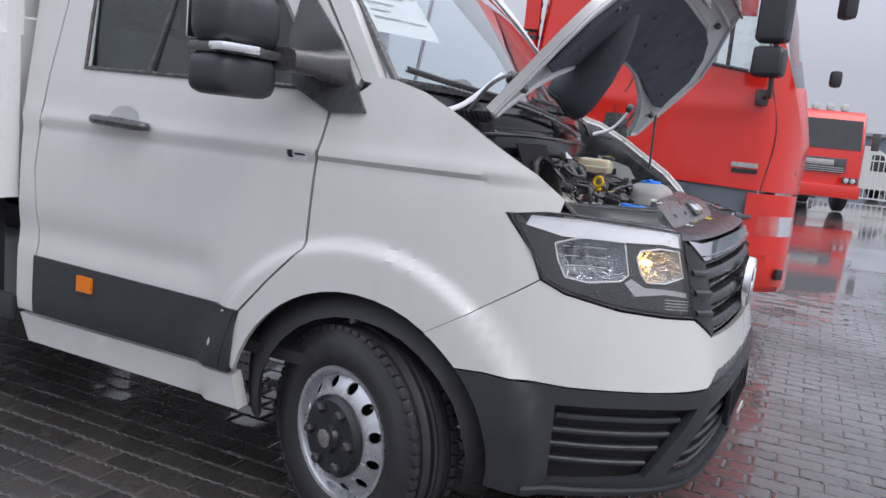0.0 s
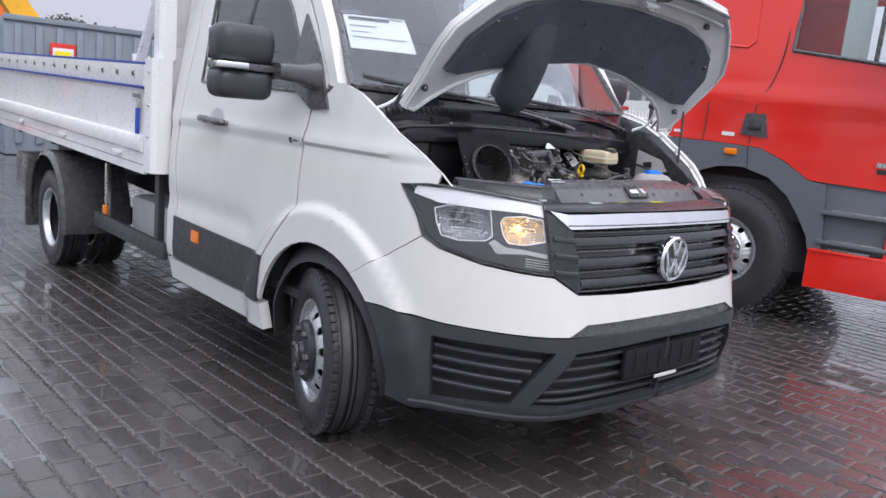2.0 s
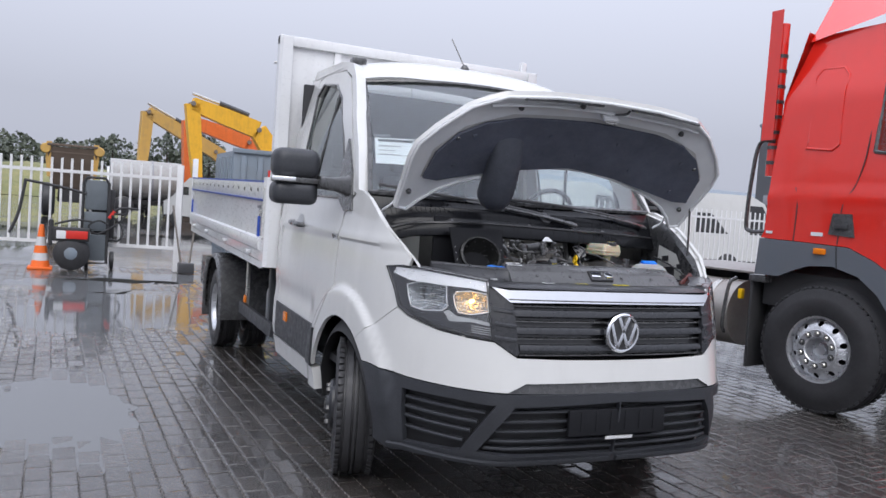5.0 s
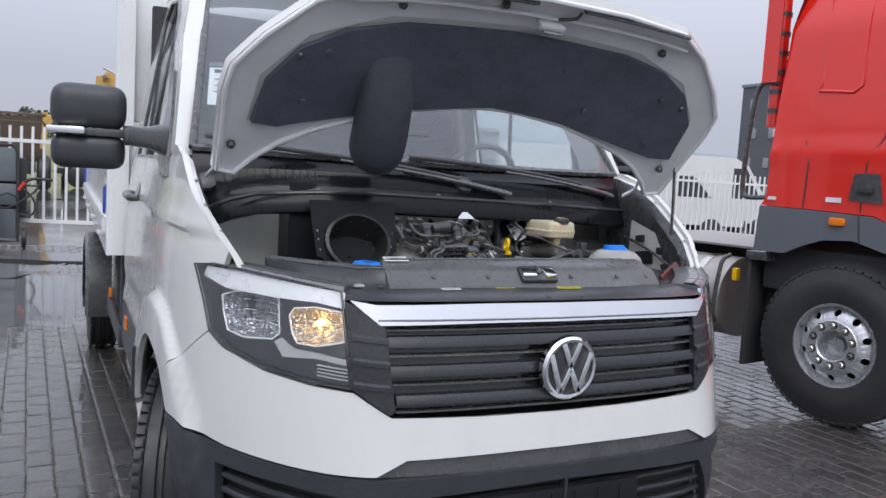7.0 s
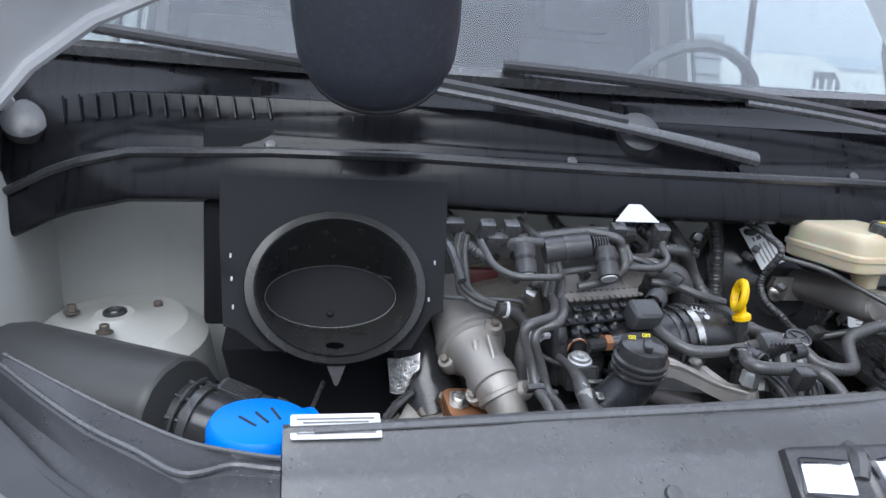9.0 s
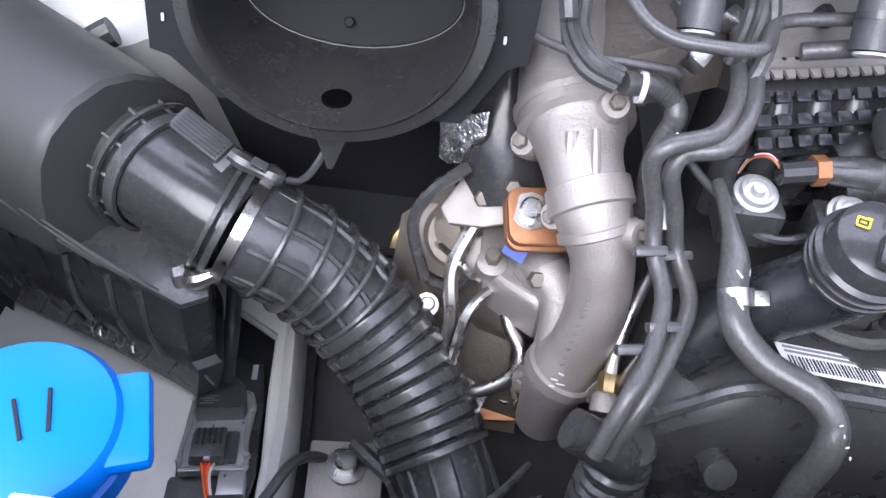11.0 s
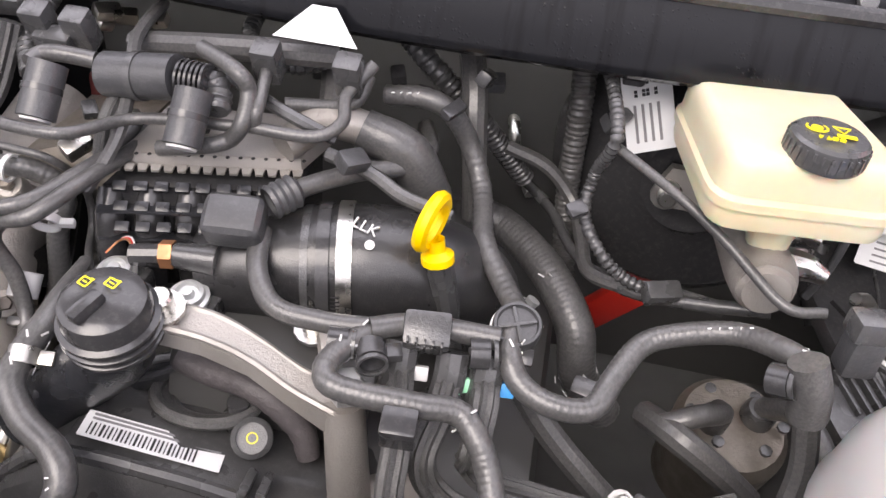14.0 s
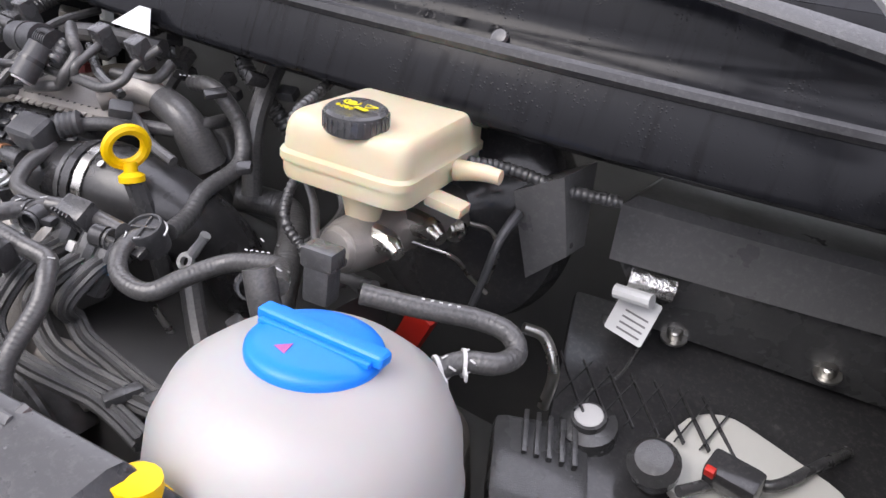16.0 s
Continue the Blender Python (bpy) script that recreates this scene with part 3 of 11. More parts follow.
# bumper: white upper band, grained lower shell with slatted openings
upper = [(1.124, 0.9575), (1.05, 0.922), (0.885, 0.885), (0.74, 0.870), (0.62, 0.862), (0.52, 0.80), (0.25, 0.793), (0.0, 0.792)]
lower_edge = [(0.0, 0.695), (0.482, 0.692), (0.565, 0.652), (0.8, 0.652), (1.04, 0.655), (1.20, 0.668), (1.275, 0.675)]
arch_front = arch_line(122, 138, 4)
half_upper = upper[::-1] + [(a + 0.001, b - 0.002) for a, b in arch_front] + lower_edge[::-1]
pair("front_panel", lambda: panel(half_upper, skin, 0.035, 0.02), M["white"], van)
fog = [(1.07, 0.60), (0.80, 0.602), (0.612, 0.594), (0.757, 0.375), (0.80, 0.368), (1.06, 0.352)]
middle = [(0.0, 0.605), (0.53, 0.590), (0.68, 0.378), (0.5, 0.366), (0.0, 0.366)]
half_lower = [(0.0, 0.645), (0.56, 0.645), (0.8, 0.647), (1.04, 0.65), (1.20, 0.663), (1.272, 0.67)] + arch_line(139, 184, 8) + [(1.10, 0.30), (0.8, 0.315), (0.4, 0.318), (0.0, 0.318)]
middle_hole = [(a, b) for a, b in middle]
middle_hole[0], middle_hole[-1] = (0.004, 0.605), (0.004, 0.366)
pair("bumper", lambda: panel(half_lower, lambda s, z: skin(s, z, 0.006), 0.035, 0.03, [fog, middle_hole]), M["black_trim"], van)
deep = lambda s, z: skin(s, z, -0.055)
pair("opening_back", lambda: panel([(0.0, 0.70), (0.6, 0.70), (1.12, 0.63), (1.1, 0.32), (0.0, 0.32)], deep, 0.06, 0.01), M["dark"], van)
pair("upper_opening", lambda: panel([(0.0, 0.70), (0.478, 0.697), (0.56, 0.648), (0.0, 0.642)], lambda s, z: skin(s, z, -0.012), 0.05, 0.01), M["black"], van)


def slat_strip(s0, s1, z0, z1, out=-0.01, h=0.012, depth=0.028):
    """One lath that follows the nose from s0 to s1."""
    own = bmesh.new()
    rings, k = [], 14
    for i in range(k + 1):
        s, z = s0 + (s1 - s0) * i / k, z0 + (z1 - z0) * i / k
        rings.append([skin(s, z + h / 2, out - 0.006), skin(s, z + h * 0.2, out), skin(s, z - h * 0.3, out), skin(s, z - h / 2, out - depth), skin(s, z + h / 2, out - depth)])
    own.free()
    return loft(rings)


for z in (0.415, 0.465, 0.51, 0.555):
    k = (z - 0.375) / 0.22
    pair("slat", lambda: slat_strip(0.772 - 0.145 * k + 0.005, 1.062, z, z + 0.006, -0.012, 0.016), M["black_trim"], van)
for z in (0.395, 0.43, 0.475, 0.52, 0.565):
    k = (z - 0.372) / 0.22
    part("slat", slat_strip(-0.665 + 0.14 * k, 0.665 - 0.14 * k, z, z, -0.012, 0.014), M["black_trim"], van)
plate_holder = part("plate_holder", box((0, -0.020, 0.515), (0.53, 0.02, 0.12), 0.006), M["funnel_dark"], van, "empty black number plate holder")
for k in range(6):
    part("holder_rib", box((-0.2 + 0.08 * k, -0.031, 0.52), (0.012, 0.006, 0.09), 0.003), M["funnel_dark"], plate_holder)
part("dealer_strip", box((0, -0.042, 0.447), (0.15, 0.006, 0.013), 0.001), M["white_ink"], plate_holder)
pair("bumper_lip", lambda: slat_strip(0.02, 1.13, 0.335, 0.325, 0.02, 0.03, 0.05), M["black_trim"], van)

# grille
grille = part("grille_back", panel([(-0.61, 1.085), (-0.60, 0.875), (-0.515, 0.81), (0.515, 0.81), (0.60, 0.875), (0.61, 1.085)], lambda s, z: skin(s, z, -0.035), 0.06, 0.01), M["black_gloss"], van)
for z, h in ((0.99, 0.034), (0.915, 0.034), (0.842, 0.03)):
    k = (z - 0.80) / 0.24
    part("grille_bar", slat_strip(-0.50 - 0.045 * k, 0.50 + 0.045 * k, z, z, 0.004, h, 0.03), M["grille"], grille)
for z in (1.022, 0.956, 0.882, 0.812):
    k = (z - 0.80) / 0.24
    part("grille_lath", slat_strip(-0.505 - 0.04 * k, 0.505 + 0.04 * k, z, z, -0.012, 0.009, 0.02), M["black"], grille)
pair("grille_cheek", lambda: panel([(0.535, 1.055), (0.637, 1.096), (0.63, 0.877), (0.525, 0.808), (0.512, 0.82)], lambda s, z: skin(s, z, 0.006), 0.03, 0.02), M["grille"], grille)
for k in range(3):
    z = 0.885 + 0.06 * k
    pair("cheek_rib", lambda: slat_strip(0.525, 0.618, z - 0.008, z, 0.014, 0.02, 0.02), M["grille"], grille)
part("chrome_strip", panel([(-0.622, 1.10), (-0.55, 1.09), (-0.25, 1.094), (0.25, 1.094), (0.55, 1.09), (0.622, 1.10), (0.545, 1.038), (0.25, 1.042), (-0.25, 1.042), (-0.545, 1.038)][::-1], lambda s, z: skin(s, z, 0.012), 0.03, 0.015), M["chrome"], grille, "bright chrome strip beaded with rain")
part("strip_groove", slat_strip(-0.55, 0.55, 1.052, 1.052, 0.018, 0.005, 0.01), M["black"], grille)
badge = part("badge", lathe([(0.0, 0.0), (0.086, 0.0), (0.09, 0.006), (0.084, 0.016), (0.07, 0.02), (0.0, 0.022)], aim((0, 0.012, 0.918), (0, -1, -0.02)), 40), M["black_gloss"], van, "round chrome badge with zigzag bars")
part("badge_ring", lathe([(0.074, 0.018), (0.076, 0.028), (0.084, 0.030), (0.091, 0.022), (0.092, 0.006), (0.086, 0.0)], aim((0, 0.012, 0.918), (0, -1, -0.02)), 48), M["chrome"], badge)
for xa, za, xb, zb in ((-0.028, 0.072, 0.0, 0.006), (0.028, 0.072, 0.0, 0.006), (-0.066, 0.038, -0.030, -0.066), (0.066, 0.038, 0.030, -0.066), (-0.030, -0.066, -0.002, -0.006), (0.030, -0.066, 0.002, -0.006)):
    a, b = Vector((xa, -0.012, 0.918 + za)), Vector((xb, -0.012, 0.918 + zb))
    part("badge_bar", box((a + b) / 2, ((b - a).length + 0.01, 0.012, 0.017), 0.003, (0, -math.degrees(math.atan2((b - a).z, (b - a).x)), 0)), M["chrome"], badge)

# headlamps
lamp_line = [(0.628, 0.872), (0.74, 0.880), (0.885, 0.895), (1.05, 0.931), (1.118, 0.965), (1.148, 1.04), (1.215, 1.140), (1.10, 1.152), (1.005, 1.150), (0.825, 1.139), (0.645, 1.121)]
low_beam = [(1.075, 1.067), (1.02, 1.083), (0.96, 1.091), (0.848, 1.083), (0.846, 0.990), (0.872, 0.972), (0.98, 0.962), (1.048, 0.972), (1.068, 1.02)]
high_beam = [(0.812, 1.042), (0.795, 1.062), (0.725, 1.071), (0.648, 1.063), (0.644, 0.987), (0.725, 0.970), (0.787, 0.972), (0.804, 0.997)]
for flip in (False, True):
    done = mirror_bm if flip else (lambda b: b)
    lamp = part("headlamp", done(panel(lamp_line, lambda s, z: skin(s, z, -0.10), 0.04, 0.01)), M["lamp_grey"], van, "clear headlamp, its inner bulb glowing warm")
    rim = []
    for a, b in zip(lamp_line, lamp_line[1:] + lamp_line[:1]):
        rim += [[skin(*a, -0.004), skin(*a, -0.105)]]
    part("lamp_wall", done(loft(rim + rim[:1], closed=False, cap=False)), M["lamp_grey"], lamp)
    cover = part("lens", done(panel(lamp_line, lambda s, z: skin(s, z, 0.004), 0.03, 0.003)), M["lens"], lamp)
    cover.visible_shadow = False
    part("lens_edge", done(tube([skin(*q, 0.003) for q in lamp_line + lamp_line[:1]], 0.0035, 6, smooth=False, cap=False)), M["black_gloss"], lamp)
    inner_edge = [(0.632, 0.878), (0.74, 0.886), (0.885, 0.901), (1.047, 0.936), (1.112, 0.969), (1.142, 1.042), (1.19, 1.115), (1.05, 1.09), (0.825, 1.092), (0.64, 1.078)]
    part("lamp_mask", done(panel(inner_edge, lambda s, z: skin(s, z, -0.014), 0.025, 0.004, [low_beam, high_beam])), M["lamp_mask"], lamp, "dark grained lamp surround")
    part("light_bar", done(panel([(0.638, 1.1155), (0.825, 1.131), (1.0, 1.141), (1.147, 1.141), (1.166, 1.113), (1.05, 1.089), (0.825, 1.0845), (0.72, 1.084), (0.640, 1.073)], lambda s, z: skin(s, z, -0.006), 0.03, 0.010)), M["lamp_strip"], lamp, "bright silver bar along the top")
    for ring_line, lit in ((low_beam, False), (high_beam, True)):
        ms = sum(q[0] for q in ring_line) / len(ring_line)
        mz = sum(q[1] for q in ring_line) / len(ring_line)
        edge = split_line(ring_line, 0.012)
        rings = [[skin(ms + (a - ms) * f, mz + (b - mz) * f, d) for a, b in edge] for f, d in ((0.12, -0.088), (0.35, -0.084), (0.6, -0.074), (0.82, -0.056), (0.95, -0.032), (1.0, -0.014))]
        bowl = part("reflector", done(loft(rings, cap=False)), M["reflector"], lamp)
        part("bezel", done(tube([skin(a, b, -0.012) for a, b in edge + edge[:1]], 0.0022, 6, smooth=False, cap=False)), M["lamp_strip"], lamp)
        at, out = skin(ms, mz, -0.088), (skin(ms, mz, 0.0) - skin(ms, mz, -0.05)).normalized()
        part("bulb", done(lathe([(0.0, 0.040), (0.006, 0.038), (0.0085, 0.03), (0.0085, 0.0)], aim(at, out), 16)), M["bulb"] if lit else M["steel"], lamp, "glowing warm bulb" if lit else "")
        for k in range(3):
            z = mz - 0.028 + 0.028 * k
            part("reflector_step", done(tube([skin(ms + q, z, -0.082 + 0.02 * abs(q / 0.08)) for q in (-0.075, -0.03, 0.0, 0.03, 0.07)], 0.0016, 6)), M["lamp_strip"], bowl)
    part("lamp_wedge", done(panel([(0.862, 0.968), (0.838, 0.980), (0.812, 0.965), (0.797, 0.957), (0.725, 0.954), (0.642, 0.943), (0.642, 0.929), (0.725, 0.939), (0.832, 0.931)], lambda s, z: skin(s, z, -0.008), 0.02, 0.006)), M["silver_paint"], lamp, "pale wedge under the high beam")
    top_edge = []
    for k in range(13):
        q = 0.640 + 0.40 * k / 12
        p = skin(q, float(np.interp(q, (0.638, 0.825, 1.0, 1.1), (1.1165, 1.132, 1.142, 1.143))), -0.004)
        top_edge.append([p, p + Vector((0.003, 0.010, 0.006)), p + Vector((0.010, 0.03, 0.012)), p + Vector((0.026, 0.06, 0.010))])
    part("lamp_top", done(loft(top_edge, closed=False, cap=False)), M["lamp_top"], lamp, "grey wet upper edge of the lamp")
    part("top_seal", done(tube([q[2] + Vector((0, 0, 0.001)) for q in top_edge], 0.002, 6)), M["black"], lamp)
    for k in range(4):
        part("lamp_rib", done(slat_strip(0.637, 0.725, 0.890 + 0.009 * k, 0.896 + 0.009 * k, -0.008, 0.003, 0.006)), M["silver_paint"], lamp)

# roof, windscreen
roof_z = lambda x, y: 2.36 - 0.10 * abs(x / 0.82) ** 3 - 0.16 * max(0, (1.95 - y) / 0.4) ** 2
roof = part("roof", sheet([(-0.79, 1.62), (-0.4, 1.56), (0, 1.545), (0.4, 1.56), (0.79, 1.62), (0.815, 2.0), (0.815, 2.66), (-0.815, 2.66), (-0.815, 2.0)], lambda x, y: Vector((x, y, roof_z(x, y))), 0.06, 0.03), M["white"], van)
part("aerial_foot", lathe([(0.03, 0.0), (0.028, 0.012), (0.012, 0.03), (0.0, 0.032)], pose(0.01, 1.9, roof_z(0, 1.9)), 16), M["black"], roof)
part("aerial", rod((0.01, 1.9, 2.37), (-0.06, 1.98, 2.56), 0.004, 6), M["black"], roof)
part("marker_lamp", box((-0.72, 1.93, roof_z(-0.72, 1.93) + 0.02), (0.09, 0.09, 0.045), 0.015), M["black"], roof)


def screen(a, b, out=0.0):
    x = a * (0.90 + (0.77 - 0.90) * b)
    low = Vector((x, 0.86 + 0.16 * a * a, 1.475 + 0.01 * a * a))
    top = Vector((x, 1.545 + 0.075 * a * a, 2.195 - 0.055 * a * a))
    p = low.lerp(top, b)
    return p + Vector((0, -0.72, 0.69)) * (0.03 * math.sin(math.pi * b) + out)


ws = part("windscreen", sheet([(-1, 0), (1, 0), (1, 1), (-1, 1)], screen, 0.08, 0.005), M["screen"], van, "wet windscreen with a paper notice behind it")
ws.visible_shadow = False
part("screen_seal", tube([screen(a, b, 0.004) for a, b in [(-1 + k / 5, 0) for k in range(11)] + [(1, k / 5) for k in range(1, 6)] + [(1 - k / 5, 1) for k in range(1, 11)] + [(-1, 1 - k / 5) for k in range(1, 6)]], 0.014, 6, smooth=False, cap=False), M["black"], ws)
notice = part("notice", sheet([(-0.96, 0.235), (-0.62, 0.235), (-0.62, 0.445), (-0.96, 0.445)], lambda a, b: screen(a, b, -0.012), 0.1, 0.0005), M["paper"], van, "printed paper notice behind the glass")
for k, (a0, a1) in enumerate(((-0.94, -0.72), (-0.72, -0.64), (-0.94, -0.80), (-0.94, -0.84), (-0.94, -0.80), (-0.78, -0.66))):
    b0 = (0.41, 0.425, 0.37, 0.335, 0.30, 0.30)[k]
    h = (0.022, 0.012, 0.008, 0.006, 0.008, 0.006)[k]
    part("print_line", sheet([(a0, b0), (a1, b0), (a1, b0 + h), (a0, b0 + h)], lambda a, b: screen(a, b, -0.009), 0.1, 0.0004), M["grey_ink"] if k else M["ink"], notice)
part("notice_clip", sheet([(-0.965, 0.45), (-0.86, 0.45), (-0.86, 0.475), (-0.965, 0.475)], lambda a, b: screen(a, b, -0.01), 0.05, 0.003), M["black"], notice)

# cab inside
part("dashboard", loft([[(x, 1.20, 1.40), (x, 1.16, 1.475), (x, 1.25, 1.50), (x, 1.42, 1.44), (x, 1.45, 1.1), (x, 1.20, 1.0)] for x in (-0.88, 0.88)]), M["interior"], van)
part("rear_wall", box((0, 2.6, 1.35), (1.78, 0.04, 1.75), 0.01), M["interior"], van)
part("cab_floor", box((0, 1.9, 0.55), (1.9, 1.45, 0.04)), M["interior"], van)
part("headliner", sheet([(-0.74, 1.66), (0.74, 1.66), (0.76, 2.58), (-0.76, 2.58)], lambda x, y: Vector((x, y, roof_z(x, y) - 0.06)), 0.15, 0.01), M["silver_paint"], van)
for x in (-0.58, -0.14, 0.5):
    seat = part("cab_seat", box((x, 2.05, 0.95), (0.44, 0.5, 0.16), 0.06), M["interior"], van)
    part("seat_back", box((x, 2.36, 1.3), (0.44, 0.14, 0.66), 0.05, (-10, 0, 0)), M["interior"], seat)
    part("head_rest", box((x, 2.42, 1.74), (0.26, 0.09, 0.17), 0.035), M["interior"], seat)
part("steering_wheel", tube([Vector((0.5 + 0.19 * math.cos(a), 1.55 - 0.08 * math.sin(a), 1.42 + 0.17 * math.sin(a))) for a in [k * math.pi / 10 for k in range(21)]], 0.016, 8, smooth=False), M["black"], van)

# mirrors
for flip in (False, True):
    done = mirror_bm if flip else (lambda b: b)
    mirror = part("door_mirror", done(box((-1.215, 1.385, 1.615), (0.255, 0.17, 0.165), 0.068, seg=5)), M["black_trim"], van, "large two-part black door mirror")
    part("lower_housing", done(box((-1.215, 1.39, 1.455), (0.25, 0.16, 0.125), 0.055, seg=5)), M["black_trim"], mirror)
    part("middle_band", done(box((-1.205, 1.385, 1.525), (0.25, 0.15, 0.03), 0.008)), M["black"], mirror)
    part("indicator", done(box((-1.285, 1.325, 1.527), (0.13, 0.07, 0.026), 0.008, (0, 0, -14))), M["chrome"], mirror, "clear indicator strip")
    part("mirror_arm", done(loft([[(-1.10, 1.31 + 0.09 * c, 1.52 + 0.035 * s) for c, s in round_rect(1.3, 2, 0.5, 3)], [(-1.02, 1.24 + 0.08 * c, 1.515 + 0.04 * s) for c, s in round_rect(1.3, 2, 0.5, 3)], [(-0.965, 1.2 + 0.08 * c, 1.51 + 0.06 * s) for c, s in round_rect(1.3, 2, 0.5, 3)]])), M["black"], mirror)
    part("mirror_foot", done(panel([(F0 + y, z) for y, z in ((1.07, 1.385), (1.2, 1.375), (1.36, 1.45), (1.40, 1.60), (1.37, 1.78), (1.2, 1.60))], lambda s, z: skin(s, z, 0.012), 0.04, 0.03)), M["black"], mirror)
    part("mirror_glass", done(box((-1.215, 1.473, 1.615), (0.215, 0.006, 0.13), 0.002)), M["chrome"], mirror)


# wheels
def wheel(name, at, width, radius, rim_r, turn, parent, out=1, nuts=6, hub_cover=True, label="", dish=0.42):
    """A tyre on a pierced steel rim; out: the side that the rim's face shows to along -x."""
    m = pose(*at, 0, 0, turn) @ Matrix(((0, 0, -out, 0), (out, 0, 0, 0), (0, 1, 0, 0), (0, 0, 0, 1)))
    w, R, r = width / 2, radius, rim_r
    k = R / 0.355
    tread = []
    for i in range(9):
        h = -0.8 * w + 1.6 * w * i / 8
        tread.append((R - 0.004 * abs(i - 4) * k, h))
        if i in (1, 3, 4, 6):
            tread += [(R - 0.003 * abs(i - 4) * k, h + 0.012), (R - 0.016 * k, h + 0.014), (R - 0.016 * k, h + 0.022), (R - 0.004 * abs(i - 4) * k, h + 0.024)]
    prof = [(r, -w * 0.75), (r + 0.012, -w * 0.9), (r + 0.4 * (R - r), -w), (R - 0.03 * k, -w * 0.93), (R - 0.012 * k, -w * 0.86)] + tread + [(R - 0.012 * k, w * 0.86), (R - 0.03 * k, w * 0.93), (r + 0.62 * (R - r), w * 0.985), (r + 0.6 * (R - r), w), (r + 0.3 * (R - r), w), (r + 0.012, w * 0.9), (r, w * 0.75)]
    whole = part(name, lathe([(0.06, -w * 0.5), (r * 0.98, -w * 0.5)], m, 24), M["dark"], parent, label)
    part("tyre", lathe(prof, m, 72), M["rubber"], whole)
    rim = bmesh.new()
    lathe([(r + 0.008, w * 0.82), (r + 0.006, w * 0.9), (r - 0.006, w * 0.88), (r - 0.02, w * 0.70), (r - 0.022, w * 0.45)], m, 48, rim)
    ring_in, ring_out, face_h = r * 0.62, r * 0.90, w * dish
    lift = 0.03 if hub_cover and dish > 0.3 else 0.0
    for side in (-1, 1):
        blocks = bmesh.new()
        for i in range(56):
            own = box((R - 0.011 * k, 0, side * w * 0.78), (0.02, 2 * math.pi * R / 56 * 0.72, w * 0.24), 0.003, (0, side * 12, 0))
            own.transform(m @ Matrix.Rotation(2 * math.pi * i / 56, 4, "Z"))
            merge(blocks, own)
        part("tread", blocks, M["rubber"], whole)
    holes = 12 if hub_cover else 10
    for i in range(holes):
        a0 = 2 * math.pi * i / holes
        P = lambda rr, aa, hh: (rr * math.cos(aa), rr * math.sin(aa), hh)
        da = 2 * math.pi / holes
        own = bmesh.new()
        hole = [(r * 0.80 + 0.085 * r * math.cos(q), 0.5 * da + 0.105 * math.sin(q)) for q in [2 * math.pi * j / 12 for j in range(12)]]
        outer = [(ring_in, da * j / 4) for j in range(5)] + [(r - 0.02, da - da * j / 4) for j in range(5)]
        proud = w * 0.5 if nuts == 10 else 0.03 * k + lift
        bump = lambda rr, aa: Vector(P(rr, aa + a0, face_h + proud * (1 - max(0.0, (rr - ring_in) / (r - ring_in)) ** (1.5 if nuts == 10 else 2))))
        sheet(outer, bump, 0.03 * k, 0.006, [hole], own)
        own.transform(m)
        merge(rim, own)
    part("rim", rim, M["rim"], whole, "silver steel rim with round holes")
    if hub_cover:
        cap = part("hub_cover", lathe([(ring_in * 1.02, face_h), (ring_in, face_h + lift + 0.045), (ring_in * 0.9, face_h + lift + 0.058), (0.05, face_h + lift + 0.06), (0.045, face_h + lift + 0.075), (0.0, face_h + lift + 0.078)], m, 36), M["grille"], whole, "black plastic hub cover")
        for i in range(nuts):
            a = 2 * math.pi * i / nuts
            part("wheel_nut", lathe([(0.02, face_h + 0.04), (0.019, face_h + 0.07), (0.012, face_h + 0.078), (0, face_h + 0.078)], m @ pose(0.098 * math.cos(a), 0.098 * math.sin(a), lift), 6), M["black_gloss"], cap)
        part("hub_badge", lathe([(0.028, face_h + 0.077), (0.03, face_h + 0.081), (0.022, face_h + 0.083), (0.0, face_h + 0.081)], m @ pose(0, 0, lift), 20), M["steel"], cap)
    elif nuts == 10:
        top = face_h + w * 0.5
        part("hub", lathe([(ring_in * 1.01, top - 0.004), (ring_in * 1.0, top + 0.006), (ring_in * 0.97, top + 0.010), (ring_in * 0.64, top + 0.010), (ring_in * 0.60, top + 0.002), (ring_in * 0.58, top - 0.11), (0.2 * r, top - 0.11), (0.17 * r, top - 0.06), (0.0, top - 0.055)], m, 40), M["rim"], whole)
        for i in range(nuts):
            a = 2 * math.pi * (i + 0.5) / nuts
            nut = m @ pose(ring_in * 0.81 * math.cos(a), ring_in * 0.81 * math.sin(a), 0)
            part("nut_washer", lathe([(0.026, top + 0.009), (0.0255, top + 0.014), (0.02, top + 0.014)], nut, 18), M["dark"], whole)
            part("wheel_nut", lathe([(0.019, top + 0.010), (0.019, top + 0.03), (0.013, top + 0.036), (0, top + 0.036)], nut, 6), M["steel"] if i % 5 else M["black"], whole)
    else:
        part("hub", lathe([(ring_in * 1.05, face_h + 0.02), (ring_in * 0.95, face_h + 0.05 * k), (ring_in * 0.62, face_h + 0.05 * k), (ring_in * 0.58, face_h - 0.03 * k), (0.2 * r, face_h - 0.03 * k), (0.17 * r, face_h + 0.02 * k), (0.0, face_h + 0.025 * k)], m, 36), M["rim"], whole)
        for i in range(nuts):
            a = 2 * math.pi * (i + 0.5) / nuts
            part("wheel_nut", lathe([(0.026, face_h + 0.04 * k), (0.026, face_h + 0.075 * k), (0.017, face_h + 0.085 * k), (0, face_h + 0.085 * k)], m @ pose(ring_in * 0.8 * math.cos(a), ring_in * 0.8 * math.sin(a), 0), 6), M["steel"] if i % 5 else M["black"], whole)
    return whole


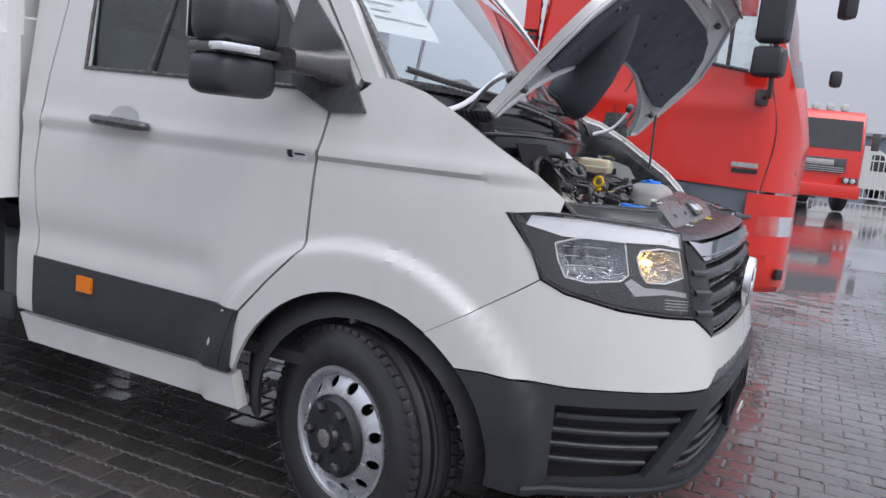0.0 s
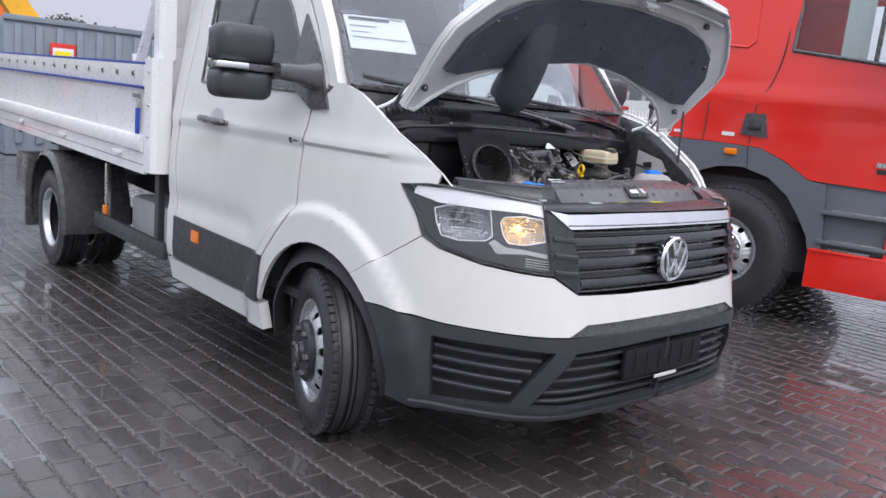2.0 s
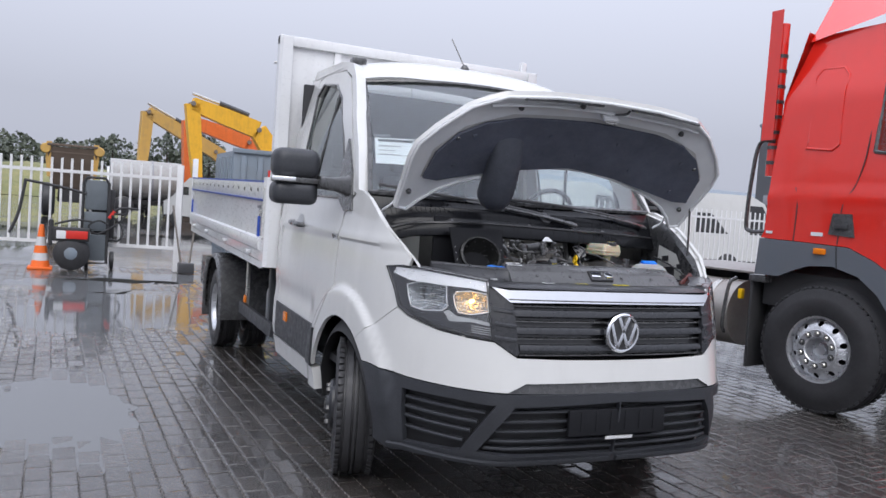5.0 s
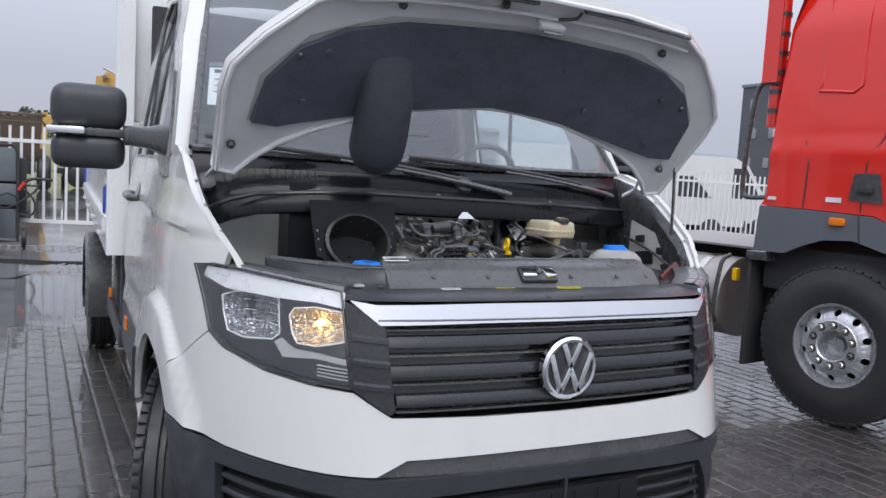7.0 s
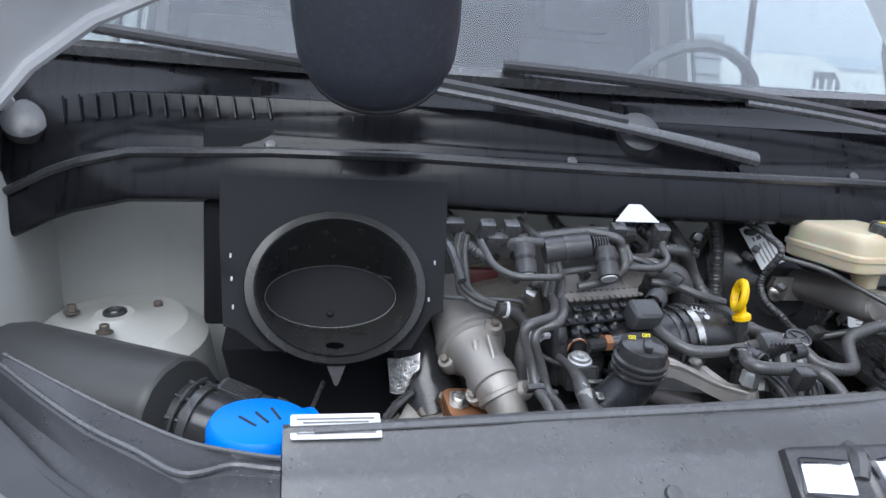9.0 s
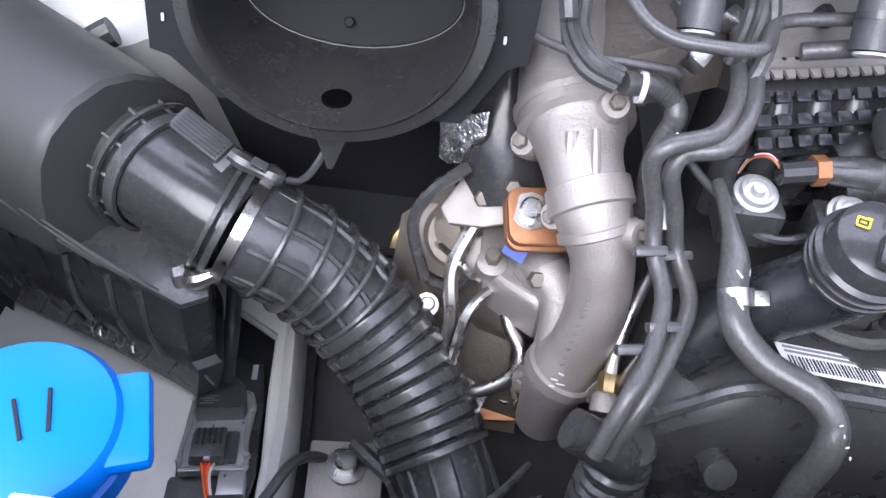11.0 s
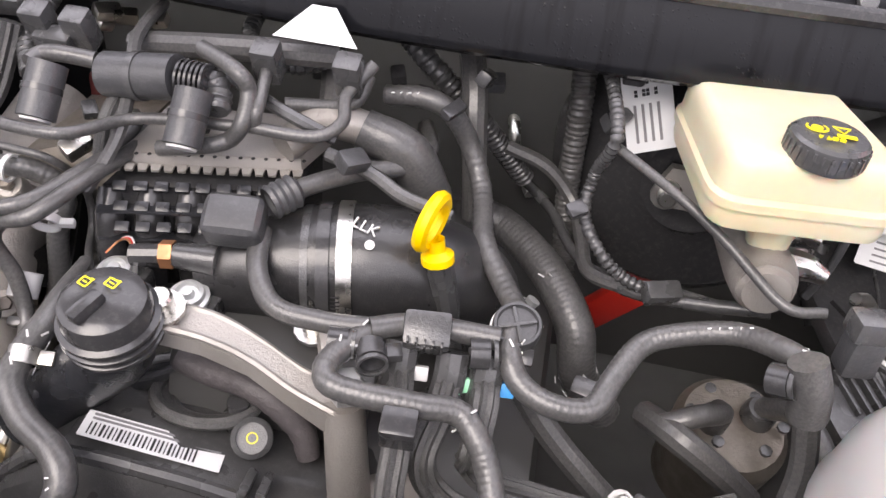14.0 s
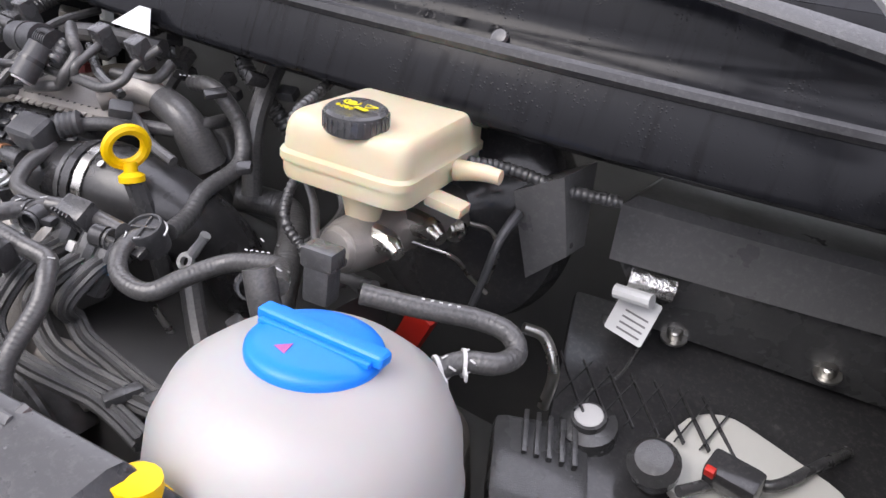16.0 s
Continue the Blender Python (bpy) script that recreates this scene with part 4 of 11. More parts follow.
wheel("wheel", (-0.905, WHEEL_Y, 0.355), 0.215, 0.355, 0.215, -17, van)
wheel("wheel", (0.905, WHEEL_Y, 0.355), 0.215, 0.355, 0.215, 163, van)
for x in (-1.01, -0.74, 0.74, 1.01):
    wheel("wheel", (x, 4.67, 0.355), 0.20, 0.355, 0.215, 0 if x < 0 else 180, van, nuts=6, hub_cover=False, dish=-0.75)

# ---- tipper body and chassis ----
RISE = 0.012  # the body stands a little higher at the rear


def up(y):
    return RISE * (y - 2.8)


for x in (-0.38, 0.38):
    part("chassis_rail", loft([[(x - 0.04, y, z), (x + 0.04, y, z), (x + 0.04, y, z + 0.2), (x - 0.04, y, z + 0.2)] for y, z in ((1.2, 0.52), (2.6, 0.5), (3.6, 0.56), (7.0, 0.62))]), M["dark"], van)
part("rear_axle", rod((-0.7, 4.67, 0.355), (0.7, 4.67, 0.355), 0.07, 12), M["dark"], van)
part("front_axle", rod((-0.8, 1.034, 0.34), (0.8, 1.034, 0.34), 0.05, 12), M["dark"], van)
part("fuel_tank", box((-0.66, 3.35, 0.52), (0.36, 0.72, 0.30), 0.05), M["silver_paint"], van, "dull grey side tank")
part("battery_box", box((0.68, 3.4, 0.52), (0.36, 0.6, 0.3), 0.03), M["dark"], van)
part("gearbox", box((0, 1.9, 0.45), (0.4, 1.2, 0.3), 0.1), M["dark"], van)
part("under_tray", box((0, 1.0, 0.36), (1.3, 1.1, 0.02)), M["dark"], van)
part("subframe", box((0, 4.9, 0.86), (0.95, 4.0, 0.12), 0.01), M["dark"], van)
part("tip_cylinder", rod((0, 4.0, 0.5), (0, 4.3, 0.9), 0.09, 16), M["dark"], van)
for y in (3.1, 3.9, 4.9, 5.9, 6.7):
    part("cross_member", box((0, y, 0.92 + up(y)), (2.06, 0.06, 0.1)), M["dark"], van)
part("load_floor", loft([[(-1.06, y, 0.975 + up(y)), (1.06, y, 0.975 + up(y)), (1.06, y, 1.0 + up(y)), (-1.06, y, 1.0 + up(y))] for y in (2.82, 7.0)]), M["steel"], van)
for sx in (-1, 1):
    prof = [(0.0, 0.955), (0.0, 1.02), (0.022, 1.035), (0.03, 1.085), (0.02, 1.115), (-0.006, 1.125), (-0.006, 1.36), (0.004, 1.385), (0.012, 1.40), (0.012, 1.525), (-0.02, 1.53), (-0.03, 1.40), (-0.03, 0.955)]
    rings = [[(sx * (1.075 + d), y, z + up(y)) for d, z in prof] for y in (2.84, 4.9, 6.96)]
    dropside = part("dropside", loft(rings), M["white_box"], van, "white pressed steel dropside with blue edges")
    part("edge_stripe", loft([[(sx * (1.075 + d), y, z + up(y)) for d, z in ((0.013, 1.522), (-0.022, 1.527), (-0.022, 1.537), (0.014, 1.537))] for y in (2.84, 6.96)]), M["stripe_blue"], dropside, "blue edge along the top")
    part("edge_stripe", loft([[(sx * (1.075 + d), y, z + up(y)) for d, z in ((0.006, 1.386), (0.014, 1.388), (0.018, 1.402), (0.006, 1.404))] for y in (2.84, 6.96)]), M["stripe_blue"], dropside)
    for k in range(15):
        y = 3.0 + 0.27 * k
        part("lashing_hole", box((sx * 1.088, y, 1.468 + up(y)), (0.006, 0.045, 0.036), 0.002), M["steel"], dropside)
        # black tile painted in for the darkness within the hole
        part("hole_dark", box((sx * 1.0905, y, 1.468 + up(y)), (0.004, 0.026, 0.022)), M["ink"], dropside)
    part("maker_mark", box((sx * 1.081, 2.97, 1.345), (0.003, 0.11, 0.022)), M["grey_ink"], dropside)
    for y in (2.93, 6.88):
        latch = part("latch", box((sx * 1.085, y, 1.20 + up(y)), (0.02, 0.028, 0.15), 0.006, (0, 0, 0)), M["stripe_blue"], dropside, "blue latch handle")
        part("latch_plate", box((sx * 1.078, y - 0.005, 1.30 + up(y)), (0.02, 0.03, 0.05), 0.004), M["steel"], dropside)
    for y in (3.25, 4.4, 5.6, 6.6):
        part("hinge", box((sx * 1.085, y, 0.99 + up(y)), (0.05, 0.10, 0.025), 0.008), M["white_box"], dropside)
    part("lower_rail", loft([[(sx * x, y, z + up(y)) for x, z in ((1.06, 0.90), (1.075, 0.90), (1.075, 0.95), (1.03, 0.95))] for y in (2.84, 6.98)]), M["white_box"], van)
    # corner posts
    front_post = part("corner_post", loft([[(sx * x, y, z) for x, y in ((0.98, 2.69), (1.06, 2.69), (1.085, 2.72), (1.085, 2.82), (0.98, 2.82))] for z in (0.92, 1.56)]), M["white_box"], van)
    part("post_upper", loft([[(sx * x, y, z) for x, y in ((0.96, 2.70), (1.03, 2.70), (1.05, 2.72), (1.05, 2.79), (0.96, 2.79))] for z in (1.56, 2.56)]), M["white_box"], front_post)
    for z in (1.12, 1.3, 1.48):
        part("post_bolt", lathe([(0.009, 0.0), (0.009, 0.005), (0, 0.007)], aim((sx * 1.086, 2.76, z), (sx, 0, 0)), 8), M["steel"], front_post)
    part("corner_post", box((sx * 1.06, 7.0, 1.42), (0.06, 0.07, 0.78), 0.008), M["white_box"], van)
    # side guard and mudguard
    guard = part("side_guard", box((sx * 1.0, 3.3, 0.47), (0.03, 1.25, 0.10), 0.006), M["black_trim"], van)
    part("guard_post", box((sx * 0.98, 2.83, 0.69), (0.04, 0.06, 0.5), 0.004), M["black_trim"], guard)
    part("guard_post", box((sx * 0.98, 3.75, 0.66), (0.03, 0.04, 0.42), 0.004), M["steel"], guard)
    part("guard_reflector", box((sx * 1.005, 3.72, 0.56), (0.02, 0.06, 0.06), 0.005), M["amber"], guard)
    fl = [(4.67 + 0.46 * math.cos(radians(a)), 0.40 + 0.46 * math.sin(radians(a))) for a in range(-12, 193, 12)]
    rings = [[(sx * x, 4.67 + (y - 4.67) * f, 0.40 + (z - 0.40) * f) for x, f in ((0.66, 0.99), (1.11, 0.99), (1.13, 0.93), (1.14, 0.93), (1.12, 1.02), (0.66, 1.01))] for y, z in fl]
    part("mudguard", loft(rings), M["black"], van)
    part("mud_flap", box((sx * 0.9, 5.3, 0.42), (0.46, 0.02, 0.46), 0.004), M["black"], van)
    part("spray_box", box((sx * 0.9, 5.5, 0.62), (0.42, 0.34, 0.3), 0.02), M["black"], van)
tail = part("tailboard", box((0, 7.03, 1.29), (2.08, 0.04, 0.58), 0.006), M["white_box"], van)
part("tail_stripe", box((0, 7.03, 1.585), (2.08, 0.045, 0.014)), M["stripe_blue"], tail)
# headboard behind the cab
hb = part("headboard", box((0, 2.76, 1.30), (1.95, 0.04, 0.66), 0.004), M["white_box"], van, "tall white headboard behind the cab")
part("headboard_top", box((0, 2.755, 2.535), (2.1, 0.07, 0.07), 0.008), M["white_box"], hb)
part("headboard_panel", box((0, 2.765, 2.08), (1.94, 0.012, 0.88), 0.002), M["white_box"], hb)
for x in (-0.62, 0, 0.62):
    part("headboard_rib", box((x, 2.75, 1.93), (0.05, 0.03, 1.15), 0.004), M["white_box"], hb)
part("post_lug", box((0.93, 2.755, 2.6), (0.05, 0.05, 0.09), 0.01), M["white_box"], hb)

# ---- raised bonnet, scuttle, slam panel ----
HINGE, HV, HN = Vector((0, 0.85, 1.40)), Vector((0, -0.673, 0.74)), Vector((0, 0.74, 0.673))


def lid(u, v, w=0.0):
    """The bonnet's inner face: u across, v from the hinge to the front edge, w towards the outside."""
    w += -0.02 - 0.085 * (u / 0.9) ** 2 - 0.05 * max(0, (v - 0.72) / 0.13) ** 2
    return HINGE + Vector((u, 0, 0)) + v * HV + w * HN


lid_half = [(0.3, 0.85), (0.55, 0.82), (0.70, 0.735), (0.82, 0.62), (0.895, 0.52), (0.905, 0.43), (0.893, 0.28), (0.885, 0.12), (0.83, 0.10), (0.78, 0.16), (0.70, 0.225), (0.60, 0.275), (0.45, 0.325), (0.3, 0.365), (0.12, 0.392)]
lid_line = [(0, 0.857)] + lid_half + [(0, 0.398)] + [(-a, b) for a, b in reversed(lid_half)]
bonnet = part("bonnet", sheet(lid_line, lid, 0.05, 0.022), M["white"], van, "raised white bonnet with a black felt lining")
part("inner_frame", sheet(lid_line, lambda u, v: lid(u, v, -0.003), 0.05, 0.003, [[(0, 0.72), (-0.45, 0.70), (-0.68, 0.62), (-0.80, 0.48), (-0.81, 0.31), (-0.6, 0.30), (-0.3, 0.37), (0, 0.41), (0.3, 0.38), (0.6, 0.31), (0.81, 0.31), (0.80, 0.48), (0.68, 0.62), (0.45, 0.70)]]), M["frame_paint"], bonnet, "grey painted inner frame")
for line, r in (([(a * 0.985, b * 0.985 + 0.006) for a, b in lid_line], 0.009),):
    part("frame_fold", tube([lid(a, b, -0.006) for a, b in line + line[:1]], r, 8, smooth=False, cap=False), M["frame_paint"], bonnet)
part("frame_rib", tube([lid(u, 0.775 - 0.10 * abs(u) ** 3, -0.008) for u in [-0.6 + 0.1 * k for k in range(13)]], 0.016, 8, flat=0.6), M["frame_paint"], bonnet)
pad = [(0, 0.70), (-0.4, 0.685), (-0.58, 0.65), (-0.70, 0.585), (-0.78, 0.47), (-0.80, 0.32), (-0.72, 0.30), (-0.5, 0.335), (-0.3, 0.375), (0, 0.41), (0.3, 0.375), (0.5, 0.335), (0.72, 0.29), (0.81, 0.30), (0.79, 0.47), (0.70, 0.585), (0.58, 0.65), (0.4, 0.685)]
felt = part("insulation_pad", sheet(pad, lambda u, v: lid(u, v, -0.020 - 0.004 * math.sin(u * 9) * math.sin(v * 14)), 0.04, 0.016), M["felt"], bonnet, "black quilted felt insulation")
for u, v in ((-0.62, 0.58), (-0.2, 0.60), (0.2, 0.60), (0.62, 0.55), (-0.66, 0.40), (0.0, 0.5), (0.35, 0.45), (0.66, 0.36)):
    part("pad_clip", lathe([(0.011, 0.0), (0.009, 0.004), (0, 0.005)], aim(lid(u, v, -0.024), -HN), 12), M["felt"], felt)
rings = []
for v, w, hw, hd in ((0.60, -0.012, 0.055, 0.012), (0.55, -0.03, 0.078, 0.04), (0.46, -0.05, 0.090, 0.078), (0.36, -0.065, 0.094, 0.10), (0.28, -0.075, 0.097, 0.11), (0.235, -0.075, 0.095, 0.107), (0.212, -0.072, 0.084, 0.094), (0.20, -0.07, 0.066, 0.074)):
    rings.append([lid(-0.372 - 0.10 * (v - 0.21) + hw * math.cos(a), v - 0.02 * abs(math.sin(a)) * (1 if v < 0.3 else 0), w - hd * math.sin(a) * 0.8 + 0.02) for a in [2 * math.pi * k / 28 for k in range(28)]])
duct = part("air_duct", loft(rings), M["duct"], bonnet, "black moulded air duct")
part("duct_seal", tube(rings[-2] + rings[-2][:1], 0.004, 8, smooth=False, cap=False), M["rubber"], duct)
part("lock_bracket", box(lid(0.06, 0.755, -0.025), (0.09, 0.05, 0.02), 0.008, (42, 0, 0)), M["frame_paint"], bonnet)
part("lock_striker", tube([lid(0.03, 0.745, -0.02), lid(0.03, 0.745, -0.06), lid(0.09, 0.745, -0.06), lid(0.09, 0.745, -0.02)], 0.005, 8, smooth=False), M["steel"], bonnet)
part("safety_catch", tube([lid(0.07, 0.77, -0.015), lid(0.12, 0.80, -0.03), lid(0.13, 0.825, -0.02)], 0.006, 8), M["black"], bonnet)
for u0, u1 in ((-0.46, -0.03), (0.14, 0.56)):
    part("front_seal", tube([lid(u0 + (u1 - u0) * k / 6, 0.832 - 0.08 * abs(u0 + (u1 - u0) * k / 6) ** 2.4, -0.014) for k in range(7)], 0.011, 8, flat=0.6, ribs=(0.02, 0.0015)), M["black"], bonnet)
for u, v in ((-0.435, 0.747), (0.52, 0.722), (-0.70, 0.56), (0.72, 0.53), (-0.845, 0.23), (0.80, 0.245), (-0.12, 0.80)):
    part("rubber_stop", lathe([(0.014, 0.0), (0.014, 0.008), (0.008, 0.018), (0.0, 0.02)], aim(lid(u, v, -0.008), -HN), 12), M["black"], bonnet)
for sx in (-1, 1):
    part("hinge_arm", tube([(sx * 0.865, 0.90, 1.40), (sx * 0.85, 0.80, 1.44), (sx * 0.80, 0.705, 1.54)], 0.012, 8, flat=0.5), M["frame_paint"], bonnet)
    part("hinge_knob", lathe([(0.02, -0.012), (0.022, 0.0), (0.02, 0.012), (0.0, 0.016)], aim((sx * 0.735, 0.70, 1.535), (0, -1, -0.3)), 14), M["black"], bonnet)
    part("washer_tube", tube([(sx * 0.86, 0.78, 1.42), (sx * 0.855, 0.72, 1.50), (sx * 0.80, 0.69, 1.535), (sx * 0.735, 0.70, 1.535)], 0.006, 8), M["black"], bonnet)
prop = part("prop_rod", tube([(0.885, 0.604, 1.165), (0.878, 0.604, 1.40), (0.868, 0.605, 1.62)], 0.006, 8), M["black"], van, "thin black bonnet prop with a hooked top")
part("rod_hook", tube([(0.868, 0.605, 1.62), (0.872, 0.60, 1.64), (0.89, 0.615, 1.655)], 0.006, 8), M["black"], prop)

# scuttle panel under the windscreen
lip = [Vector((x, 0.79 + 0.2 * x * x, float(np.interp(x, [-0.9, -0.8, -0.7, -0.5, -0.3, 0, 0.4, 0.7, 0.9], [1.25, 1.305, 1.333, 1.347, 1.352, 1.347, 1.34, 1.33, 1.322])))) for x in [-0.9 + 0.04 * k for k in range(46)]]


def cowl(x, f, out=0.0):
    """A point of the scuttle, from its lip (f 0) up to the foot of the glass (f 1)."""
    z = np.interp(x, [q.x for q in lip], [q.z for q in lip])
    p = Vector((x, 0.79 + 0.2 * x * x, z))
    return p.lerp(screen(max(-1, min(1, x / 0.9)), 0.0, 0.0), f) + Vector((0, -0.8, 0.6)) * (out + 0.012 * math.sin(math.pi * f))


rings = []
for p in lip:
    low = [p + Vector(o) for o in ((0, 0.16, -0.068), (0, 0.0, -0.062), (0, -0.022, -0.060), (0, -0.030, -0.054), (0, -0.031, -0.046), (0, -0.016, -0.006), (0, -0.012, 0.004))]
    rings.append(low + [cowl(p.x, f, o) for f, o in ((0.03, 0.004), (0.12, 0.003), (0.16, 0.0), (0.3, -0.002), (0.32, -0.0005), (0.6, -0.001), (0.62, -0.003), (0.8, -0.004), (1.0, -0.004))])
scuttle = part("scuttle_panel", loft(rings, closed=False, cap=False), M["scuttle"], van, "rain-beaded black plastic scuttle panel")
part("scuttle_seal", tube([cowl(p.x, 0.02, 0.012) for p in lip], 0.008, 8, smooth=False), M["black_gloss"], scuttle)
for k in range(13):
    x = -0.80 + 0.30 * k / 12
    part("vent_slot", tube([cowl(x, 0.36, 0.003), cowl(x - 0.006, 0.58, 0.003)], 0.0022, 6, smooth=False), M["scuttle"], scuttle)
for x in (-0.06, -0.5, 0.45):
    part("scuttle_clip", lathe([(0.009, 0.0), (0.0075, 0.003), (0.0, 0.004)], aim(cowl(x, 0.1, 0.006), (0, -0.8, 0.6)), 12), M["black"], scuttle)
for x in (-0.86, 0.05):
    part("spindle_cover", lathe([(0.036, -0.01), (0.034, 0.006), (0.026, 0.01), (0.0, 0.011)], aim(cowl(x, 0.45, 0.002), (0, -0.8, 0.6)), 20), M["black_matt"], scuttle)
for x0, x1, f0, f1 in ((-0.86, 0.24, 1.12, 0.16), (-0.16, 0.82, 1.0, 0.3)):
    line = [cowl(x0 + (x1 - x0) * k / 10, f0 + (f1 - f0) * (k / 10) ** 1.2, 0.026 + 0.006 * math.sin(math.pi * k / 10)) for k in range(11)]
    arm = part("wiper", tube(line[4:], [0.007, 0.008, 0.008, 0.009, 0.010, 0.012, 0.014], 8, flat=0.7), M["black"], van, "black windscreen wiper")
    part("wiper_blade", tube([p + Vector((0, 0.004, 0.012)) for p in line[:9]], 0.009, 6, flat=0.6), M["rubber"], arm)
    part("wiper_rubber", tube([p + Vector((0, 0.012, 0.004)) for p in line[:9]], 0.004, 6), M["black"], arm)
part("paper_tag", plate([(-0.035, 0), (0.035, 0), (0.012, 0.03), (-0.008, 0.03)], 0.0006, pose(0.03, 0.735, 1.288, 50, 0, 0)), M["paper"], scuttle, "loose white paper tag")

# slam panel over the grille
back_edge = lambda x: 0.318 + (0.14 if x > 0 else 0.07) * x


def slam_ring(x, dz=0.0, dy=0.0):
    r = back_edge(x) + dy
    d = dy + 0.03 * max(0, x - 0.35) / 0.17
    return [(x, y, z + dz) for y, z in ((r - 0.006, 1.155), (r, 1.186), (r - 0.006, 1.193), (r - 0.016, 1.194), (max(0.25 + d, r - 0.11) + 0.006, 1.171), (0.246 + d, 1.166), (0.24 + d, 1.160), (0.207 + d, 1.124), (0.197 + d, 1.117))]


slam = part("slam_panel", loft([slam_ring(x, -0.016 * max(0, x) ** 1.2) for x in (-0.475, -0.46, -0.3, -0.1, 0.1, 0.3, 0.45, 0.52)], closed=False, cap=False), M["slam"], van, "wet dark grey slam panel cover with printed labels")
part("slam_end", loft([slam_ring(0.52, -0.007), [(0.57, y + 0.03, z - 0.045) for _, y, z in slam_ring(0.52)], [(0.66, y + 0.12, z - 0.06) for _, y, z in slam_ring(0.52)]], closed=False, cap=False), M["black_wet"], slam)
part("slam_side", loft([slam_ring(-0.475), [(-0.478, y, 1.10) for _, y, z in slam_ring(-0.475)]], closed=False, cap=False), M["slam"], slam)
shelf = []
for k in range(21):
    s = -0.64 + 1.28 * k / 20
    p = skin(s, 1.098, -0.002)
    shelf.append([p, skin(s, 1.108, -0.02), Vector((p.x * 0.99, max(p.y + 0.1, 0.225), 1.118)), Vector((p.x * 0.985, max(p.y + 0.16, 0.29), 1.105))])
part("grille_shelf", loft(shelf, closed=False, cap=False), M["shelf"], slam)
for sx in (-1, 1):
    ledge = []
    for k in range(9):
        s = 0.64 + (1.05 - 0.64) * k / 8
        z = 1.081 + (1.14 - 1.081) * min(1, k / 6)
        p = skin(s, z, -0.006)
        q = Vector((p.x * 0.97 + 0.02, p.y + 0.06, z + 0.004))
        ledge.append([Vector((sx * -c.x, c.y, c.z)) for c in (p + Vector((0.03, 0.066, 0.002)), q + Vector((0.012, 0.028, 0.006)), q + Vector((0.02, 0.06, -0.022)), q + Vector((0.03, 0.12, -0.02)), q + Vector((0.04, 0.14, -0.08)))])
    part("lamp_ledge", loft(ledge, closed=False, cap=False), M["black_wet"], slam)
lab_m = pose(-0.432, 0.274, 1.1925, 20, 0, 0)
label = part("slam_label", plate(round_rect(0.074, 0.028, 0.002), 0.0006, lab_m), M["paper"], slam)
for k in range(5):
    part("print_line", plate(round_rect(0.064 - 0.01 * (k % 2), 0.0016, 0.0004), 0.0004, lab_m @ Matrix.Translation((0, -0.008 + 0.004 * k, 0.0008))), M["grey_ink"], label)
for x, y, w, mat in ((-0.293, 0.195, 0.06, "paper"), (-0.104, 0.215, 0.065, "yellow_ink"), (0.115, 0.195, 0.085, "yellow_ink")):
    sticker = part("warning_label", plate(round_rect(w, 0.02, 0.002), 0.0006, pose(x, y - 0.012, 1.1175, 6, 0, 0)), M[mat], slam)
    part("print_line", plate(round_rect(w * 0.85, 0.004, 0.0005), 0.0004, pose(x, y - 0.014, 1.1185, 6, 0, 0)), M["ink"], sticker)
latch = part("bonnet_latch", box((0.025, 0.238, 1.142), (0.13, 0.06, 0.045), 0.008, (42, 0, 0)), M["black_gloss"], slam, "dark latch with bright steel jaws")
for sx in (-1, 1):
    part("latch_jaw", box((0.025 + sx * 0.036, 0.222, 1.155), (0.045, 0.035, 0.022), 0.004, (35, 0, sx * 12)), M["chrome"], latch)
part("latch_lever", tube([(0.025, 0.222, 1.155), (0.03, 0.235, 1.168), (0.026, 0.25, 1.174)], [0.008, 0.010, 0.007], 8), M["black"], latch)
for x in (-0.33, -0.15, 0.15, 0.33, 0.45):
    part("panel_clip", lathe([(0.008, 0), (0.007, 0.003), (0, 0.004)], pose(x, 0.226, 1.1465, 45, 0, 0), 10), M["black"], slam)
hole = part("panel_hole", lathe([(0.0, 0.0008), (0.0055, 0.0008), (0.0068, 0.0014), (0.0074, 0.0)], pose(0.378, 0.322, 1.1795, 15, 0, 0), 20), M["void"], slam)
part("panel_ridge", tube([Vector((x, back_edge(x) - 0.020, 1.1935 - 0.016 * max(0, x) ** 1.2)) for x in (-0.45, -0.2, 0.0, 0.2, 0.36, 0.45)], 0.0035, 8, flat=0.5), M["slam"], slam)
part("panel_ridge", tube([Vector((x, 0.262, 1.1705 - 0.016 * max(0, x) ** 1.2)) for x in (-0.40, -0.2, 0.0, 0.2, 0.36)], 0.003, 8, flat=0.5), M["slam"], slam)
part("panel_step", tube([(0.445, 0.375, 1.186), (0.447, 0.33, 1.168), (0.449, 0.285, 1.160), (0.45, 0.27, 1.15)], 0.005, 8), M["slam"], slam)
part("panel_knob", lathe([(0.018, 0), (0.02, 0.012), (0.014, 0.016), (0.014, 0.03), (0, 0.032)], pose(0.53, 0.385, 1.15), 14), M["yellow"], slam, "yellow locking knob")

